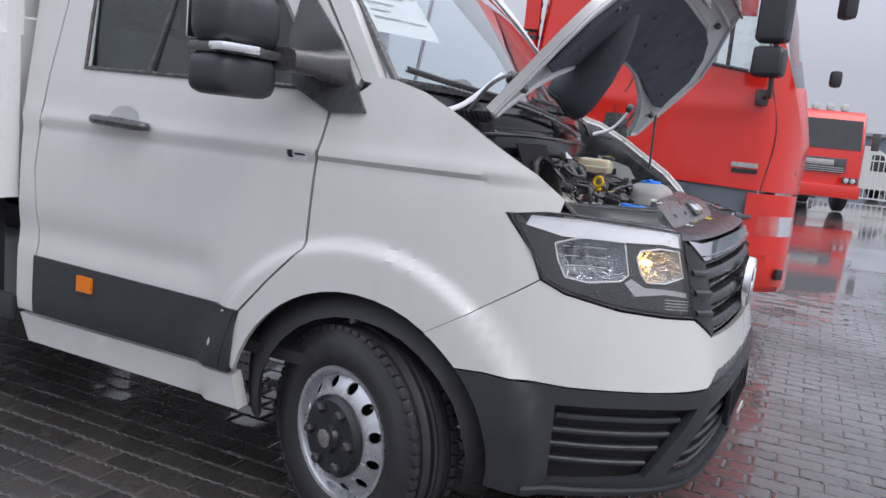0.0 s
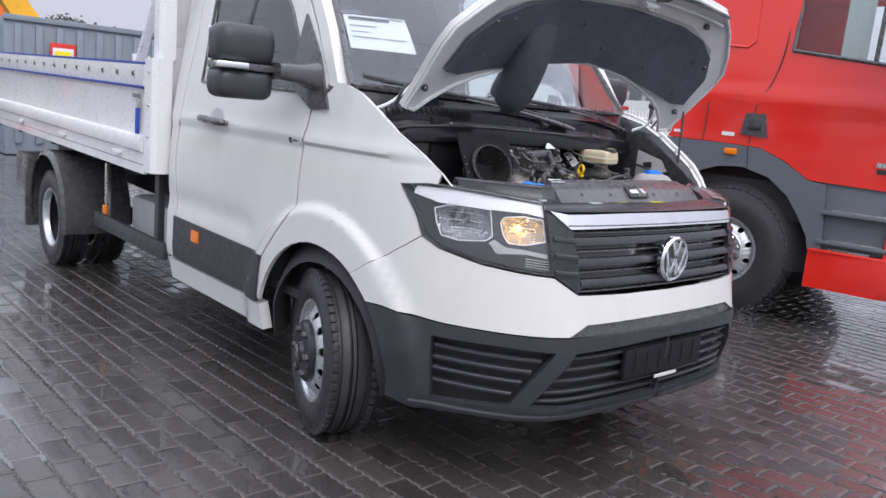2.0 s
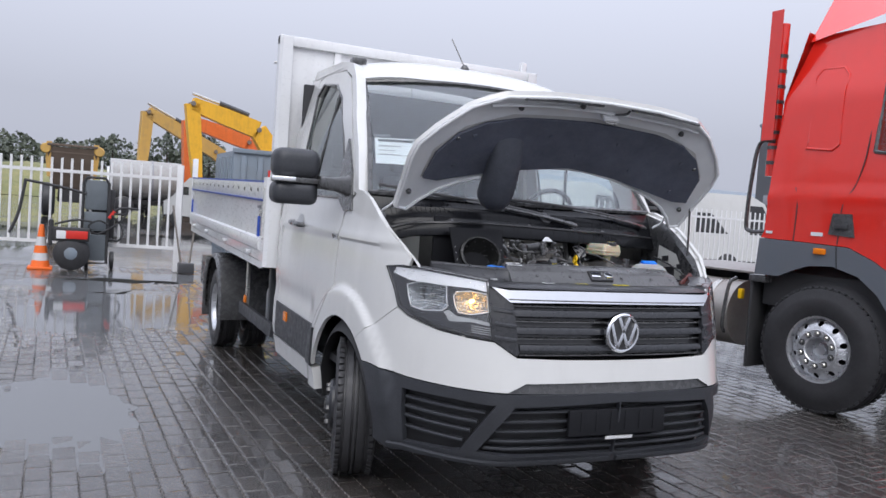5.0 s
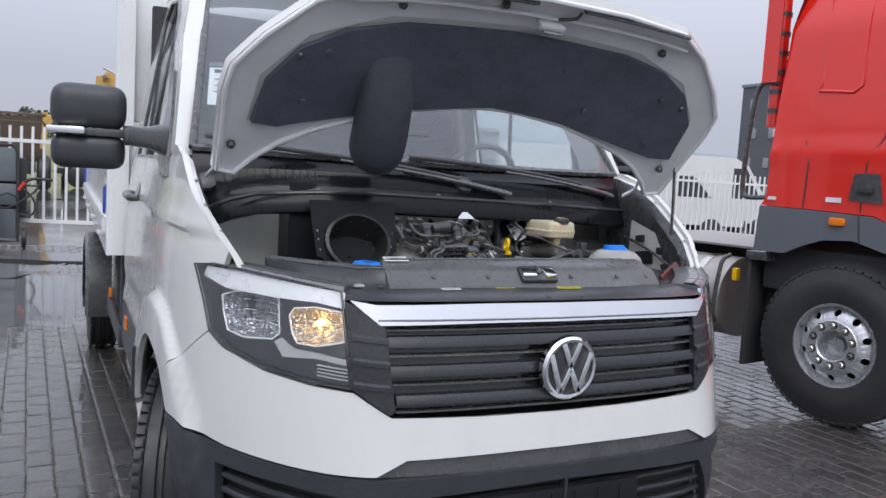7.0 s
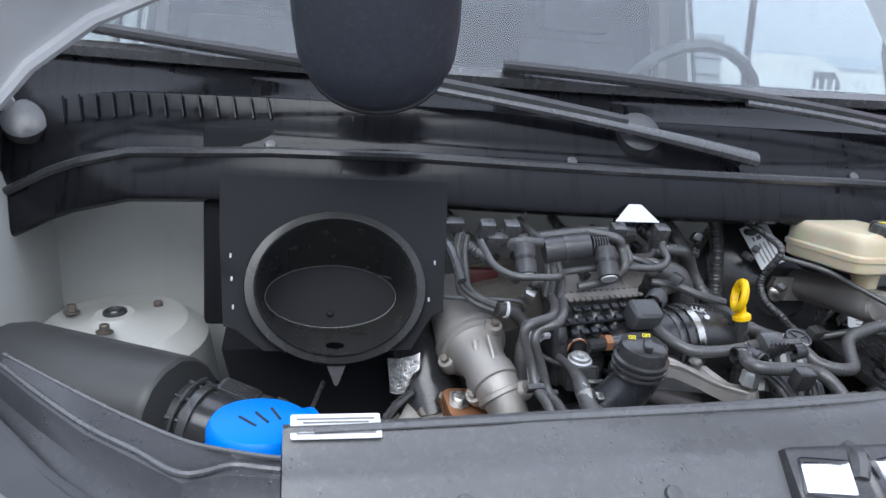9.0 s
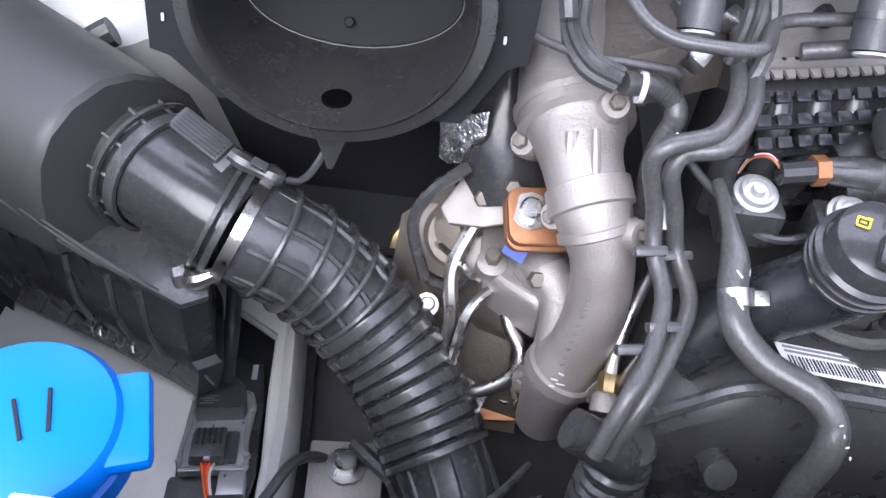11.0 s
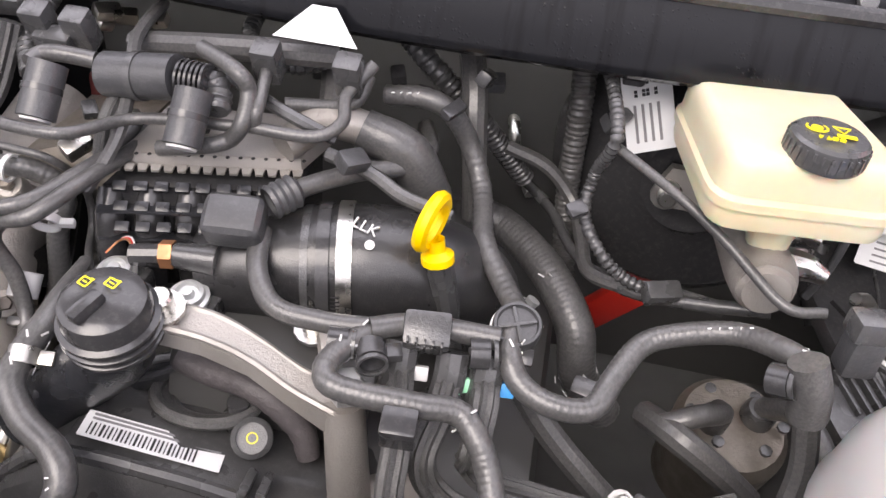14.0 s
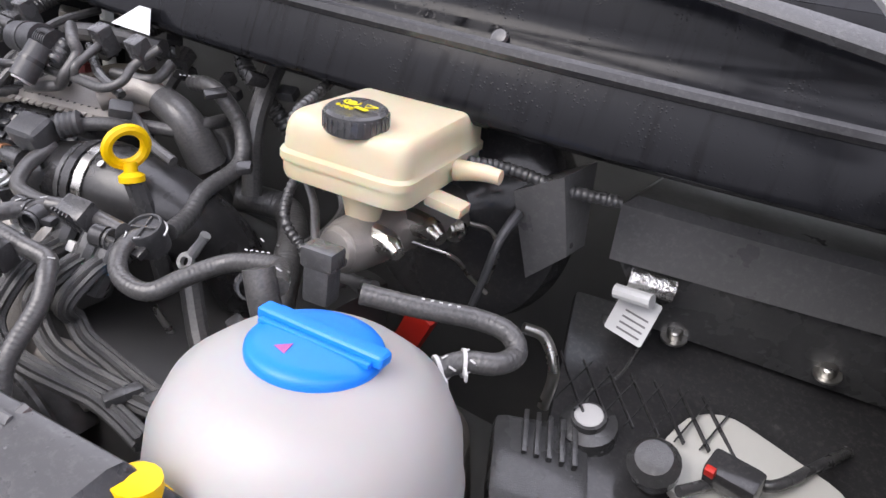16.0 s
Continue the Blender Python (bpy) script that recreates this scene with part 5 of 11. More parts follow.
# inner wings and bay walls
top_line = [(1.0, 1.150), (1.039, 1.191), (1.129, 1.256), (1.262, 1.324), (1.396, 1.394), (1.553, 1.459), (1.70, 1.492)]
for sx in (-1, 1):
    rings, inner = [], []
    for s, z in top_line:
        p = skin(s, z, -0.004)
        q = [p, p + Vector((0.013, 0.003, 0.0)), p + Vector((0.018, 0.004, -0.014)), p + Vector((0.032, 0.008, -0.018))]
        r = [q[-1], p + Vector((0.052, 0.014, -0.05)), p + Vector((0.05, 0.02, -0.12)), p + Vector((0.045, 0.02, -0.3))]
        rings.append([Vector((-sx * c.x, c.y, c.z)) for c in q])
        inner.append([Vector((-sx * c.x, c.y, c.z)) for c in r])
    wing = part("inner_wing", loft(rings, closed=False, cap=False), M["white"], van)
    part("wing_liner", loft(inner, closed=False, cap=False), M["black"], wing)
    for k in range(3):
        s, z = top_line[2 + k]
        p = skin(s, z) + Vector((0.025, 0.006, -0.016))
        part("wing_bolt", lathe([(0.009, 0), (0.008, 0.006), (0, 0.008)], pose(-sx * p.x, p.y, p.z), 8), M["steel"], wing)
M["bay_bounce"] = plain("bounce_floor_black", (0.10, 0.098, 0.095), 0.5, 0.0, 0.5, 14)
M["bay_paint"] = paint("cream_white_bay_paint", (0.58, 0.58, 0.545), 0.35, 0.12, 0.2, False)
# lighter copy of the bay paint, brightened for light missing on the ledge
M["lit_bay_paint"] = paint("lit_cream_bay_paint", (0.80, 0.80, 0.75), 0.4, 0.2, 0.1, False)
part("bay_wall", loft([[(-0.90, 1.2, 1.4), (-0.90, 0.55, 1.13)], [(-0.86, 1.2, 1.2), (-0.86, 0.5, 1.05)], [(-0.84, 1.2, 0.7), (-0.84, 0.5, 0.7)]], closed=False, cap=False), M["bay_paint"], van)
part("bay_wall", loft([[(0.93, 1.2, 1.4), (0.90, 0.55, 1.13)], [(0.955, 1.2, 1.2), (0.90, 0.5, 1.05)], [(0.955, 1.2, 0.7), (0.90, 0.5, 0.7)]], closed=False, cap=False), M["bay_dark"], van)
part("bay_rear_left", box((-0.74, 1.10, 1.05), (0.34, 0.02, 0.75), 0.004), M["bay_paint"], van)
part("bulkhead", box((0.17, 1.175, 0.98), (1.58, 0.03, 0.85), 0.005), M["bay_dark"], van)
# floor added under the bay to throw light back up, its black lifted
part("bay_floor", box((0.0, 0.79, 0.66), (1.62, 0.82, 0.02)), M["bay_bounce"], van, "black plastic floor added below the engine to return light")
part("radiator_back", box((0.0, 0.27, 0.80), (1.3, 0.05, 0.62), 0.01), M["black_matt"], van)


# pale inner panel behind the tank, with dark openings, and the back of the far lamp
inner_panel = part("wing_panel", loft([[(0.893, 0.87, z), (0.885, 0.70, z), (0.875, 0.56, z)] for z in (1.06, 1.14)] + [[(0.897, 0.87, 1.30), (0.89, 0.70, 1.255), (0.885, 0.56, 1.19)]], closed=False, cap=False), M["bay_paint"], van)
for y, z, a, b in ((0.755, 1.15, 0.10, 0.055), (0.662, 1.187, 0.04, 0.03), (0.79, 1.225, 0.05, 0.03)):
    part("panel_opening", box((0.883, y, z), (0.008, a, b), 0.003, (-8, 0, 3)), M["ink"], inner_panel)
part("panel_lead", tube([(0.875, 0.88, 1.225), (0.87, 0.78, 1.205), (0.865, 0.66, 1.17), (0.855, 0.58, 1.14)], 0.006, 8), M["black"], inner_panel)
# red here is the lorry's reflection put into the dark housing's colour
part("lamp_back_cover", box((0.752, 0.45, 1.128), (0.10, 0.02, 0.036), 0.008, (-25, -34, 10)), M["red_and_reflection"], van)
part("lamp_back_rim", tube([(0.68, 0.44, 1.10), (0.735, 0.45, 1.092), (0.79, 0.45, 1.125), (0.83, 0.47, 1.17), (0.86, 0.52, 1.19)], 0.008, 8), M["black_wet"], van)
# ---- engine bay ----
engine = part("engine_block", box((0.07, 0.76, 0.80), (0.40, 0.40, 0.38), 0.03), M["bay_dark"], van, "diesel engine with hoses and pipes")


def hose(name, pts, r, mat, ribs=None, label=""):
    if not isinstance(r, list) and r < 0.03:
        r *= 0.6 if name in ("heater_pipe", "coolant_hose", "breather_hose") and r < 0.02 else 0.75
        if name == "coolant_hose" and not ribs:
            ribs = (0.005, 0.0003)
    fine = 20 if (r if not isinstance(r, list) else max(r)) > 0.03 else 12
    return part(name, tube(pts, r, fine, 7, ribs=ribs), M[mat], van, label, sharp=50)


def clip_band(p, d, r, mat="steel", h=0.010, parent=None, ears=True):
    """A hose clip: a band round a hose at p that runs along d, with its ears."""
    r = r * 0.62 if r < 0.02 else r
    m = aim(p, d)
    ob = part("hose_clip", lathe([(r, -h / 2), (r + 0.0018, -h / 2), (r + 0.0018, h / 2), (r, h / 2)], m, 20), M[mat], parent or van)
    if ears:
        part("clip_ear", moved(box((r + 0.006, 0, 0), (0.012, 0.007, h * 0.9), 0.0015), m), M[mat], ob)
    return ob


def clip_print(p, d, r, n=5):
    """Short white marks printed round a hose end."""
    m = aim(p, d)
    for k in range(n):
        a = radians(-150 + 300 * k / n)
        tick = box((r * 1.04, 0, 0.0022 * (-1) ** k), (0.0008, 0.0016, 0.0065), 0.0002, (35 * (-1) ** k, 0, 0))
        part("clip_mark", moved(tick, m @ Matrix.Rotation(a, 4, "Z")), M["white_ink"], van)


def bolt(at, d, r=0.008, h=0.008, mat="steel", parent=None, washer=True):
    prof = [(r * 1.7, 0), (r * 1.7, h * 0.25)] if washer else []
    ob = part("bolt", lathe(prof + [(r, h * 0.25), (r, h), (r * 0.8, h * 1.15), (0, h * 1.15)], aim(at, d), 6 if not washer else 12), M[mat], parent or engine)
    return ob


def braided(pts, r, lobes=9):
    """A hose in a braided sleeve with long ribs."""
    line = along(pts, 14 * len(pts))
    own = bmesh.new()
    u = (line[1] - line[0]).orthogonal().normalized()
    rings = []
    for i, p in enumerate(line):
        t = (line[min(i + 1, len(line) - 1)] - line[max(i - 1, 0)]).normalized()
        u = (u - t * u.dot(t)).normalized()
        v = t.cross(u)
        rings.append([p + r * (1 + 0.13 * math.cos(lobes * a)) * (math.cos(a) * u + math.sin(a) * v) for a in [2 * math.pi * k / (lobes * 4) for k in range(lobes * 4)]])
    own.free()
    return part("braided_hose", loft(rings), M["braid"], van, "black hose in a ribbed braided sleeve", sharp=60)


def along(pts, n):
    """n + 1 evenly spaced points of the smooth line through pts."""
    line = curve_points(pts, 24)
    run = np.r_[0, np.cumsum([(b - a).length for a, b in zip(line, line[1:])])]
    xyz = np.array([tuple(p) for p in line])
    return [Vector([float(np.interp(run[-1] * k / n, run, xyz[:, c])) for c in range(3)]) for k in range(n + 1)]


hose("breather_hose", [(0.020, 0.640, 1.167), (0.028, 0.607, 1.157), (0.051, 0.580, 1.146), (0.091, 0.574, 1.146), (0.126, 0.572, 1.151)], 0.0135, "hose")
hose("breather_hose", [(0.025, 0.653, 1.188), (0.047, 0.678, 1.193), (0.078, 0.711, 1.193), (0.113, 0.737, 1.192), (0.126, 0.761, 1.199), (0.113, 0.811, 1.194)], 0.013, "hose")
hose("coolant_hose", [(0.081, 0.778, 1.234), (0.113, 0.775, 1.239), (0.138, 0.775, 1.231), (0.158, 0.784, 1.198), (0.176, 0.765, 1.165), (0.188, 0.708, 1.152), (0.210, 0.669, 1.141), (0.229, 0.631, 1.141)], 0.015, "hose", ribs=(0.008, 0.0005))
hose("intake_hose", [(0.055, 0.801, 1.171), (0.087, 0.820, 1.161), (0.107, 0.816, 1.130), (0.116, 0.830, 1.089)], 0.02, "hose")
hose("coolant_hose", [(0.137, 0.795, 1.107), (0.185, 0.828, 1.097), (0.230, 0.800, 1.087), (0.261, 0.762, 1.076), (0.283, 0.730, 1.056), (0.294, 0.719, 1.015), (0.328, 0.727, 0.964)], 0.024, "hose")
hose("vacuum_rail", [(0.126, 0.570, 1.152), (0.157, 0.585, 1.151), (0.217, 0.589, 1.150)], 0.0115, "hose")
hose("coolant_hose", [(0.126, 0.570, 1.148), (0.112, 0.549, 1.148), (0.107, 0.527, 1.147), (0.120, 0.515, 1.145), (0.171, 0.517, 1.142), (0.199, 0.524, 1.136), (0.215, 0.513, 1.128), (0.229, 0.495, 1.109), (0.245, 0.455, 1.079), (0.263, 0.436, 1.038)], 0.0145, "hose")
hose("coolant_hose", [(0.224, 0.617, 1.146), (0.226, 0.585, 1.141), (0.238, 0.568, 1.130), (0.263, 0.559, 1.125), (0.290, 0.565, 1.125), (0.303, 0.590, 1.135), (0.321, 0.619, 1.146), (0.349, 0.628, 1.156), (0.386, 0.628, 1.166), (0.411, 0.602, 1.179), (0.429, 0.583, 1.181)], 0.0145, "hose")
braided([(0.152, 0.566, 1.122), (0.158, 0.535, 1.118), (0.163, 0.51, 1.105), (0.166, 0.487, 1.076), (0.184, 0.483, 1.055), (0.214, 0.489, 1.045), (0.251, 0.499, 1.04), (0.288, 0.507, 1.038), (0.323, 0.506, 1.038), (0.364, 0.501, 1.038)], 0.0092)
braided([(0.187, 0.57, 1.12), (0.186, 0.545, 1.112), (0.18, 0.519, 1.09), (0.19, 0.516, 1.065), (0.215, 0.514, 1.05), (0.252, 0.519, 1.043), (0.297, 0.524, 1.043), (0.327, 0.527, 1.043), (0.367, 0.535, 1.045), (0.407, 0.56, 1.045)], 0.0092)
braided([(0.213, 0.573, 1.122), (0.216, 0.553, 1.118), (0.214, 0.528, 1.095), (0.212, 0.537, 1.075), (0.227, 0.538, 1.058), (0.257, 0.542, 1.048), (0.301, 0.542, 1.043), (0.338, 0.542, 1.043), (0.372, 0.553, 1.045), (0.413, 0.571, 1.05)], 0.0092)
hose("wiring_loom", [(0.262, 0.821, 1.278), (0.271, 0.786, 1.268), (0.278, 0.743, 1.247), (0.270, 0.771, 1.197), (0.268, 0.753, 1.167), (0.286, 0.730, 1.147), (0.310, 0.729, 1.126), (0.342, 0.727, 1.116)], 0.0065, "black", ribs=(0.006, 0.0012))
hose("wiring_loom", [(0.276, 0.753, 1.238), (0.330, 0.705, 1.227), (0.372, 0.680, 1.207), (0.413, 0.644, 1.187), (0.443, 0.644, 1.187)], 0.0055, "hose")
hose("steel_pipe", [(0.148, 1.309, 1.096), (0.180, 1.145, 1.045), (0.190, 1.148, 0.995), (0.218, 1.100, 0.975)], 0.011, "steel")
hose("cable", [(0.163, 0.956, 1.117), (0.204, 0.928, 1.096), (0.242, 0.870, 1.096), (0.272, 0.796, 1.096), (0.311, 0.744, 1.105), (0.357, 0.724, 1.115), (0.430, 0.705, 1.136)], 0.008, "black")
hose("heater_pipe", [(-0.117, 0.710, 1.205), (-0.116, 0.684, 1.195), (-0.125, 0.625, 1.194), (-0.142, 0.588, 1.189), (-0.173, 0.575, 1.183), (-0.181, 0.572, 1.168), (-0.170, 0.568, 1.133), (-0.165, 0.553, 1.107), (-0.156, 0.524, 1.092), (-0.163, 0.486, 1.076), (-0.178, 0.455, 1.066), (-0.194, 0.428, 1.031)], 0.0105, "hose")
hose("heater_pipe", [(-0.103, 0.713, 1.205), (-0.104, 0.686, 1.195), (-0.116, 0.615, 1.194), (-0.134, 0.582, 1.183), (-0.159, 0.581, 1.173), (-0.165, 0.575, 1.158), (-0.154, 0.575, 1.128), (-0.145, 0.565, 1.097), (-0.134, 0.535, 1.082), (-0.141, 0.507, 1.072), (-0.163, 0.463, 1.056), (-0.183, 0.435, 1.021)], 0.0105, "hose")
braided([(-0.232, 0.73, 1.264), (-0.236, 0.722, 1.244), (-0.237, 0.699, 1.216), (-0.238, 0.672, 1.200), (-0.226, 0.645, 1.192), (-0.204, 0.640, 1.184)], 0.0095)
hose("coolant_hose", [(-0.200, 0.640, 1.182), (-0.177, 0.649, 1.177), (-0.159, 0.655, 1.162), (-0.154, 0.647, 1.152), (-0.161, 0.640, 1.121), (-0.161, 0.630, 1.081), (-0.170, 0.616, 1.040)], 0.0145, "hose")
hose("wiring_loom", [(-0.220, 0.676, 1.267), (-0.207, 0.647, 1.242), (-0.184, 0.627, 1.232), (-0.153, 0.620, 1.232), (-0.122, 0.625, 1.232), (-0.101, 0.668, 1.227), (-0.059, 0.674, 1.232), (-0.008, 0.683, 1.232), (0.001, 0.685, 1.247), (-0.004, 0.721, 1.267)], 0.0065, "hose")
hose("wiring_loom", [(-0.350, 0.760, 1.198), (-0.321, 0.732, 1.198), (-0.279, 0.689, 1.188), (-0.234, 0.653, 1.193), (-0.197, 0.650, 1.193), (-0.163, 0.652, 1.188), (-0.152, 0.671, 1.158), (-0.145, 0.667, 1.127), (-0.127, 0.628, 1.117), (-0.100, 0.590, 1.117)], 0.0045, "hose")
hose("wiring_loom", [(-0.008, 0.683, 1.232), (0.045, 0.685, 1.232), (0.065, 0.698, 1.242), (0.063, 0.715, 1.257), (0.079, 0.737, 1.277)], 0.007, "hose")
hose("fuel_return_hose", [(-0.176, 0.669, 1.261), (-0.173, 0.681, 1.264), (-0.157, 0.683, 1.266), (-0.130, 0.686, 1.264)], 0.009, "hose")
hose("fuel_return_hose", [(-0.063, 0.693, 1.265), (-0.045, 0.698, 1.260), (-0.033, 0.691, 1.255), (-0.028, 0.675, 1.244)], 0.012, "black", ribs=(0.006, 0.002))
hose("fuel_return_hose", [(-0.056, 0.716, 1.276), (-0.018, 0.694, 1.271), (-0.009, 0.693, 1.256), (-0.009, 0.677, 1.236), (-0.020, 0.676, 1.221), (-0.037, 0.669, 1.216), (-0.077, 0.671, 1.205)], 0.009, "hose")
braided([(-0.121, 0.663, 1.193), (-0.116, 0.672, 1.223), (-0.113, 0.699, 1.239), (-0.109, 0.720, 1.244)], 0.0085)
hose("vent_hose", [(0.009, 0.723, 1.236), (0.059, 0.742, 1.237), (0.070, 0.760, 1.257)], 0.008, "hose")
hose("drain_hose", [(-0.118, 0.611, 1.126), (-0.115, 0.571, 1.125), (-0.112, 0.544, 1.117), (-0.114, 0.522, 1.110), (-0.112, 0.498, 1.101), (-0.092, 0.479, 1.090), (-0.061, 0.463, 1.085), (-0.048, 0.449, 1.075), (-0.048, 0.436, 1.059), (-0.054, 0.427, 1.019), (-0.056, 0.412, 0.98), (-0.048, 0.392, 0.92)], [0.005, 0.006, 0.010, 0.0105, 0.0105, 0.0105, 0.0105, 0.0105, 0.0105, 0.0105, 0.0105, 0.0105], "hose")
hose("wiring_loom", [(-0.108, 0.512, 1.076), (-0.074, 0.528, 1.081), (-0.038, 0.560, 1.086), (-0.018, 0.569, 1.086)], 0.005, "black")
hose("taped_loom", [(-0.066, 0.570, 1.040), (-0.028, 0.571, 1.075), (0.008, 0.568, 1.075), (0.044, 0.570, 1.065), (0.077, 0.573, 1.050)], 0.014, "black_matt")
hose("steel_pipe", [(0.537, 0.809, 1.096), (0.556, 0.823, 1.086), (0.574, 0.819, 1.056), (0.572, 0.815, 1.015)], 0.008, "steel")
hose("coolant_hose", [(0.482, 0.621, 1.183), (0.522, 0.645, 1.178), (0.559, 0.672, 1.173), (0.585, 0.681, 1.168), (0.598, 0.676, 1.157), (0.595, 0.652, 1.157), (0.572, 0.636, 1.155), (0.553, 0.606, 1.146)], 0.0145, "hose")
hose("brake_pipe", [(0.427, 0.751, 1.169), (0.467, 0.773, 1.159), (0.462, 0.819, 1.119), (0.476, 0.835, 1.099)], 0.003, "steel")
hose("brake_pipe", [(0.468, 0.793, 1.189), (0.482, 0.814, 1.179), (0.483, 0.831, 1.149), (0.462, 0.856, 1.099)], 0.003, "steel")
hose("clutch_hose", [(0.458, 0.793, 1.248), (0.485, 0.822, 1.243), (0.535, 0.847, 1.232), (0.582, 0.875, 1.227)], 0.0075, "black", ribs=(0.006, 0.001))
hose("wiring_loom", [(0.611, 0.981, 1.049), (0.612, 0.913, 1.028), (0.598, 0.876, 1.018), (0.598, 0.859, 0.998)], 0.003, "black")
hose("wiring_loom", [(0.836, 1.005, 0.996), (0.814, 0.934, 1.006), (0.790, 0.880, 1.005), (0.756, 0.874, 0.995), (0.720, 0.819, 0.995)], 0.008, "black")
hose("wiring_loom", [(0.559, 0.991, 1.043), (0.560, 0.966, 0.993), (0.572, 0.942, 0.962)], 0.014, "black")


part("hooked_pipe", tube([(0.165, 0.655, 1.02), (0.178, 0.662, 0.996), (0.19, 0.672, 0.972), (0.208, 0.684, 0.960), (0.219, 0.692, 0.945), (0.217, 0.695, 0.928)], 0.0042, 10), M["steel"], van)
for p, d in (((0.160, 0.523, 1.113), (0.1, -0.8, -0.4)), ((0.163, 0.508, 1.103), (0.1, -0.7, -0.6))):
    clip_band(p, d, 0.0098, "white_ink", 0.004, van, False)
for p, rz in (((0.312, 0.518, 1.050), -20), ((0.338, 0.541, 1.051), -20)):
    part("hose_holder", box(p, (0.014, 0.034, 0.010), 0.003, (10, 0, rz)), M["black"], van)
for p, d, r in (((0.226, 0.592, 1.144), (0, -0.8, -0.4), 0.0092), ((0.112, 0.551, 1.148), (-0.4, -0.8, 0), 0.0092), ((0.122, 0.566, 1.150), (0.8, 0.6, 0), 0.0092), ((0.418, 0.594, 1.180), (0.7, -0.6, 0), 0.0092), ((-0.113, 0.512, 1.106), (0.0, -0.8, -0.4), 0.0105), ((-0.113, 0.532, 1.113), (0.0, -0.8, -0.3), 0.010), ((0.290, 0.700, 1.03), (0.3, -0.6, -0.7), 0.0185), ((0.297, 0.720, 1.005), (0.4, -0.1, -0.9), 0.0185), ((0.566, 0.626, 1.152), (-0.6, -0.7, 0), 0.0095), ((0.576, 0.640, 1.156), (-0.6, -0.6, 0), 0.0095), ((0.205, 0.520, 1.134), (0.7, 0.3, -0.3), 0.0092), ((-0.152, 0.622, 1.155), (0.0, -0.7, -0.6), 0.009), ((0.238, 0.745, 1.085), (0.6, -0.7, -0.2), 0.0185)):
    clip_print(p, d, r)
# air cleaner: a smooth arched lid over a ribbed case, its outlet under the lid's edge
def case_point(s, u, z):
    """s along the cleaner's length towards its outlet, u towards the cab."""
    return Vector((0.858 * s + 0.513 * u, -0.513 * s + 0.858 * u, z))


lid_end = [(0.36, 0.93), (0.358, 0.97), (0.352, 1.01), (0.338, 1.05), (0.315, 1.08), (0.288, 1.10), (0.258, 1.109), (0.225, 1.104), (0.20, 1.09), (0.183, 1.068), (0.174, 1.04), (0.170, 1.01), (0.170, 0.972)]
lid_far = [(u - 0.046 * (1 - min(1, max(0, (u - 0.17) / 0.12))), z + 0.004) for u, z in lid_end]
lid_rings = []
for s, f in ((-1.13, 0.0), (-1.06, 0.25), (-0.97, 0.58), (-0.90, 0.84), (-0.868, 0.97), (-0.86, 1.0)):
    lid_rings.append([case_point(s, a[0] + (b[0] - a[0]) * f, a[1] + (b[1] - a[1]) * f) for a, b in zip(lid_far, lid_end)])
lid_rings.append([case_point(-0.8555, 0.262 + (u - 0.262) * 0.965, 1.0 + (z - 1.0) * 0.96) for u, z in lid_end])
cleaner = part("air_cleaner", loft(lid_rings), M["cleaner"], van, "large smooth black air cleaner lid over a ribbed case")
seam = [(-0.93, 0.70), (-0.773, 0.645), (-0.668, 0.609), (-0.56, 0.566), (-0.528, 0.552), (-0.508, 0.565), (-0.53, 0.64), (-0.60, 0.74), (-0.90, 0.88)]
part("case_flange", plate(seam, 0.007, pose(0, 0, 0.963), 0.002), M["black"], cleaner)
low_case = loft([[(-0.70 + (x + 0.70) * f, 0.68 + (y - 0.68) * f, z) for x, y in seam] for z, f in ((0.963, 0.985), (0.90, 0.955), (0.872, 0.95), (0.868, 0.99), (0.86, 0.99), (0.80, 0.90))])
case = part("case", low_case, M["grille"], cleaner, "ribbed black lower case")
for k in range(11):
    f = k / 10
    a = case_point(-1.09 + 0.235 * f, 0.127 + 0.043 * f, 1.02)
    b = Vector((-0.85 + 0.30 * f, 0.674 - 0.107 * f - 0.003, 0.968))
    part("lid_rib", tube([a, a.lerp(b, 0.5) + Vector((0, -0.002, 0)), b], [0.001, 0.0018, 0.002], 6), M["cleaner"], cleaner)
    c = Vector((-0.84 + 0.30 * f, 0.672 - 0.108 * f, 0.96))
    part("case_rib", tube([c, c + Vector((0.002, 0.004, -0.085))], 0.0028, 6, smooth=False), M["grille"], case)
for k in range(22):
    c = Vector((-0.85 + 0.315 * k / 21, 0.672 - 0.111 * k / 21, 0.866))
    part("lattice_bar", tube([c, c + Vector((0.016 if k % 2 else -0.016, -0.004, -0.026))], 0.0018, 5, smooth=False), M["black"], case)
spring = [(-0.63 + 0.05 * k / 40, 0.568 - 0.018 * k / 40 + 0.005 * math.cos(k * 0.9), 0.895 + 0.005 * math.sin(k * 0.9)) for k in range(41)]
part("clip_spring", tube(spring, 0.0012, 5, 1), M["steel"], case)
for x in (-0.645, -0.60, -0.567):
    part("case_clip", tube([(x, 0.60 - 0.38 * (x + 0.668), 0.968), (x + 0.004, 0.588 - 0.38 * (x + 0.668), 0.93), (x + 0.006, 0.594 - 0.38 * (x + 0.668), 0.885)], 0.003, 6), M["black"], case)

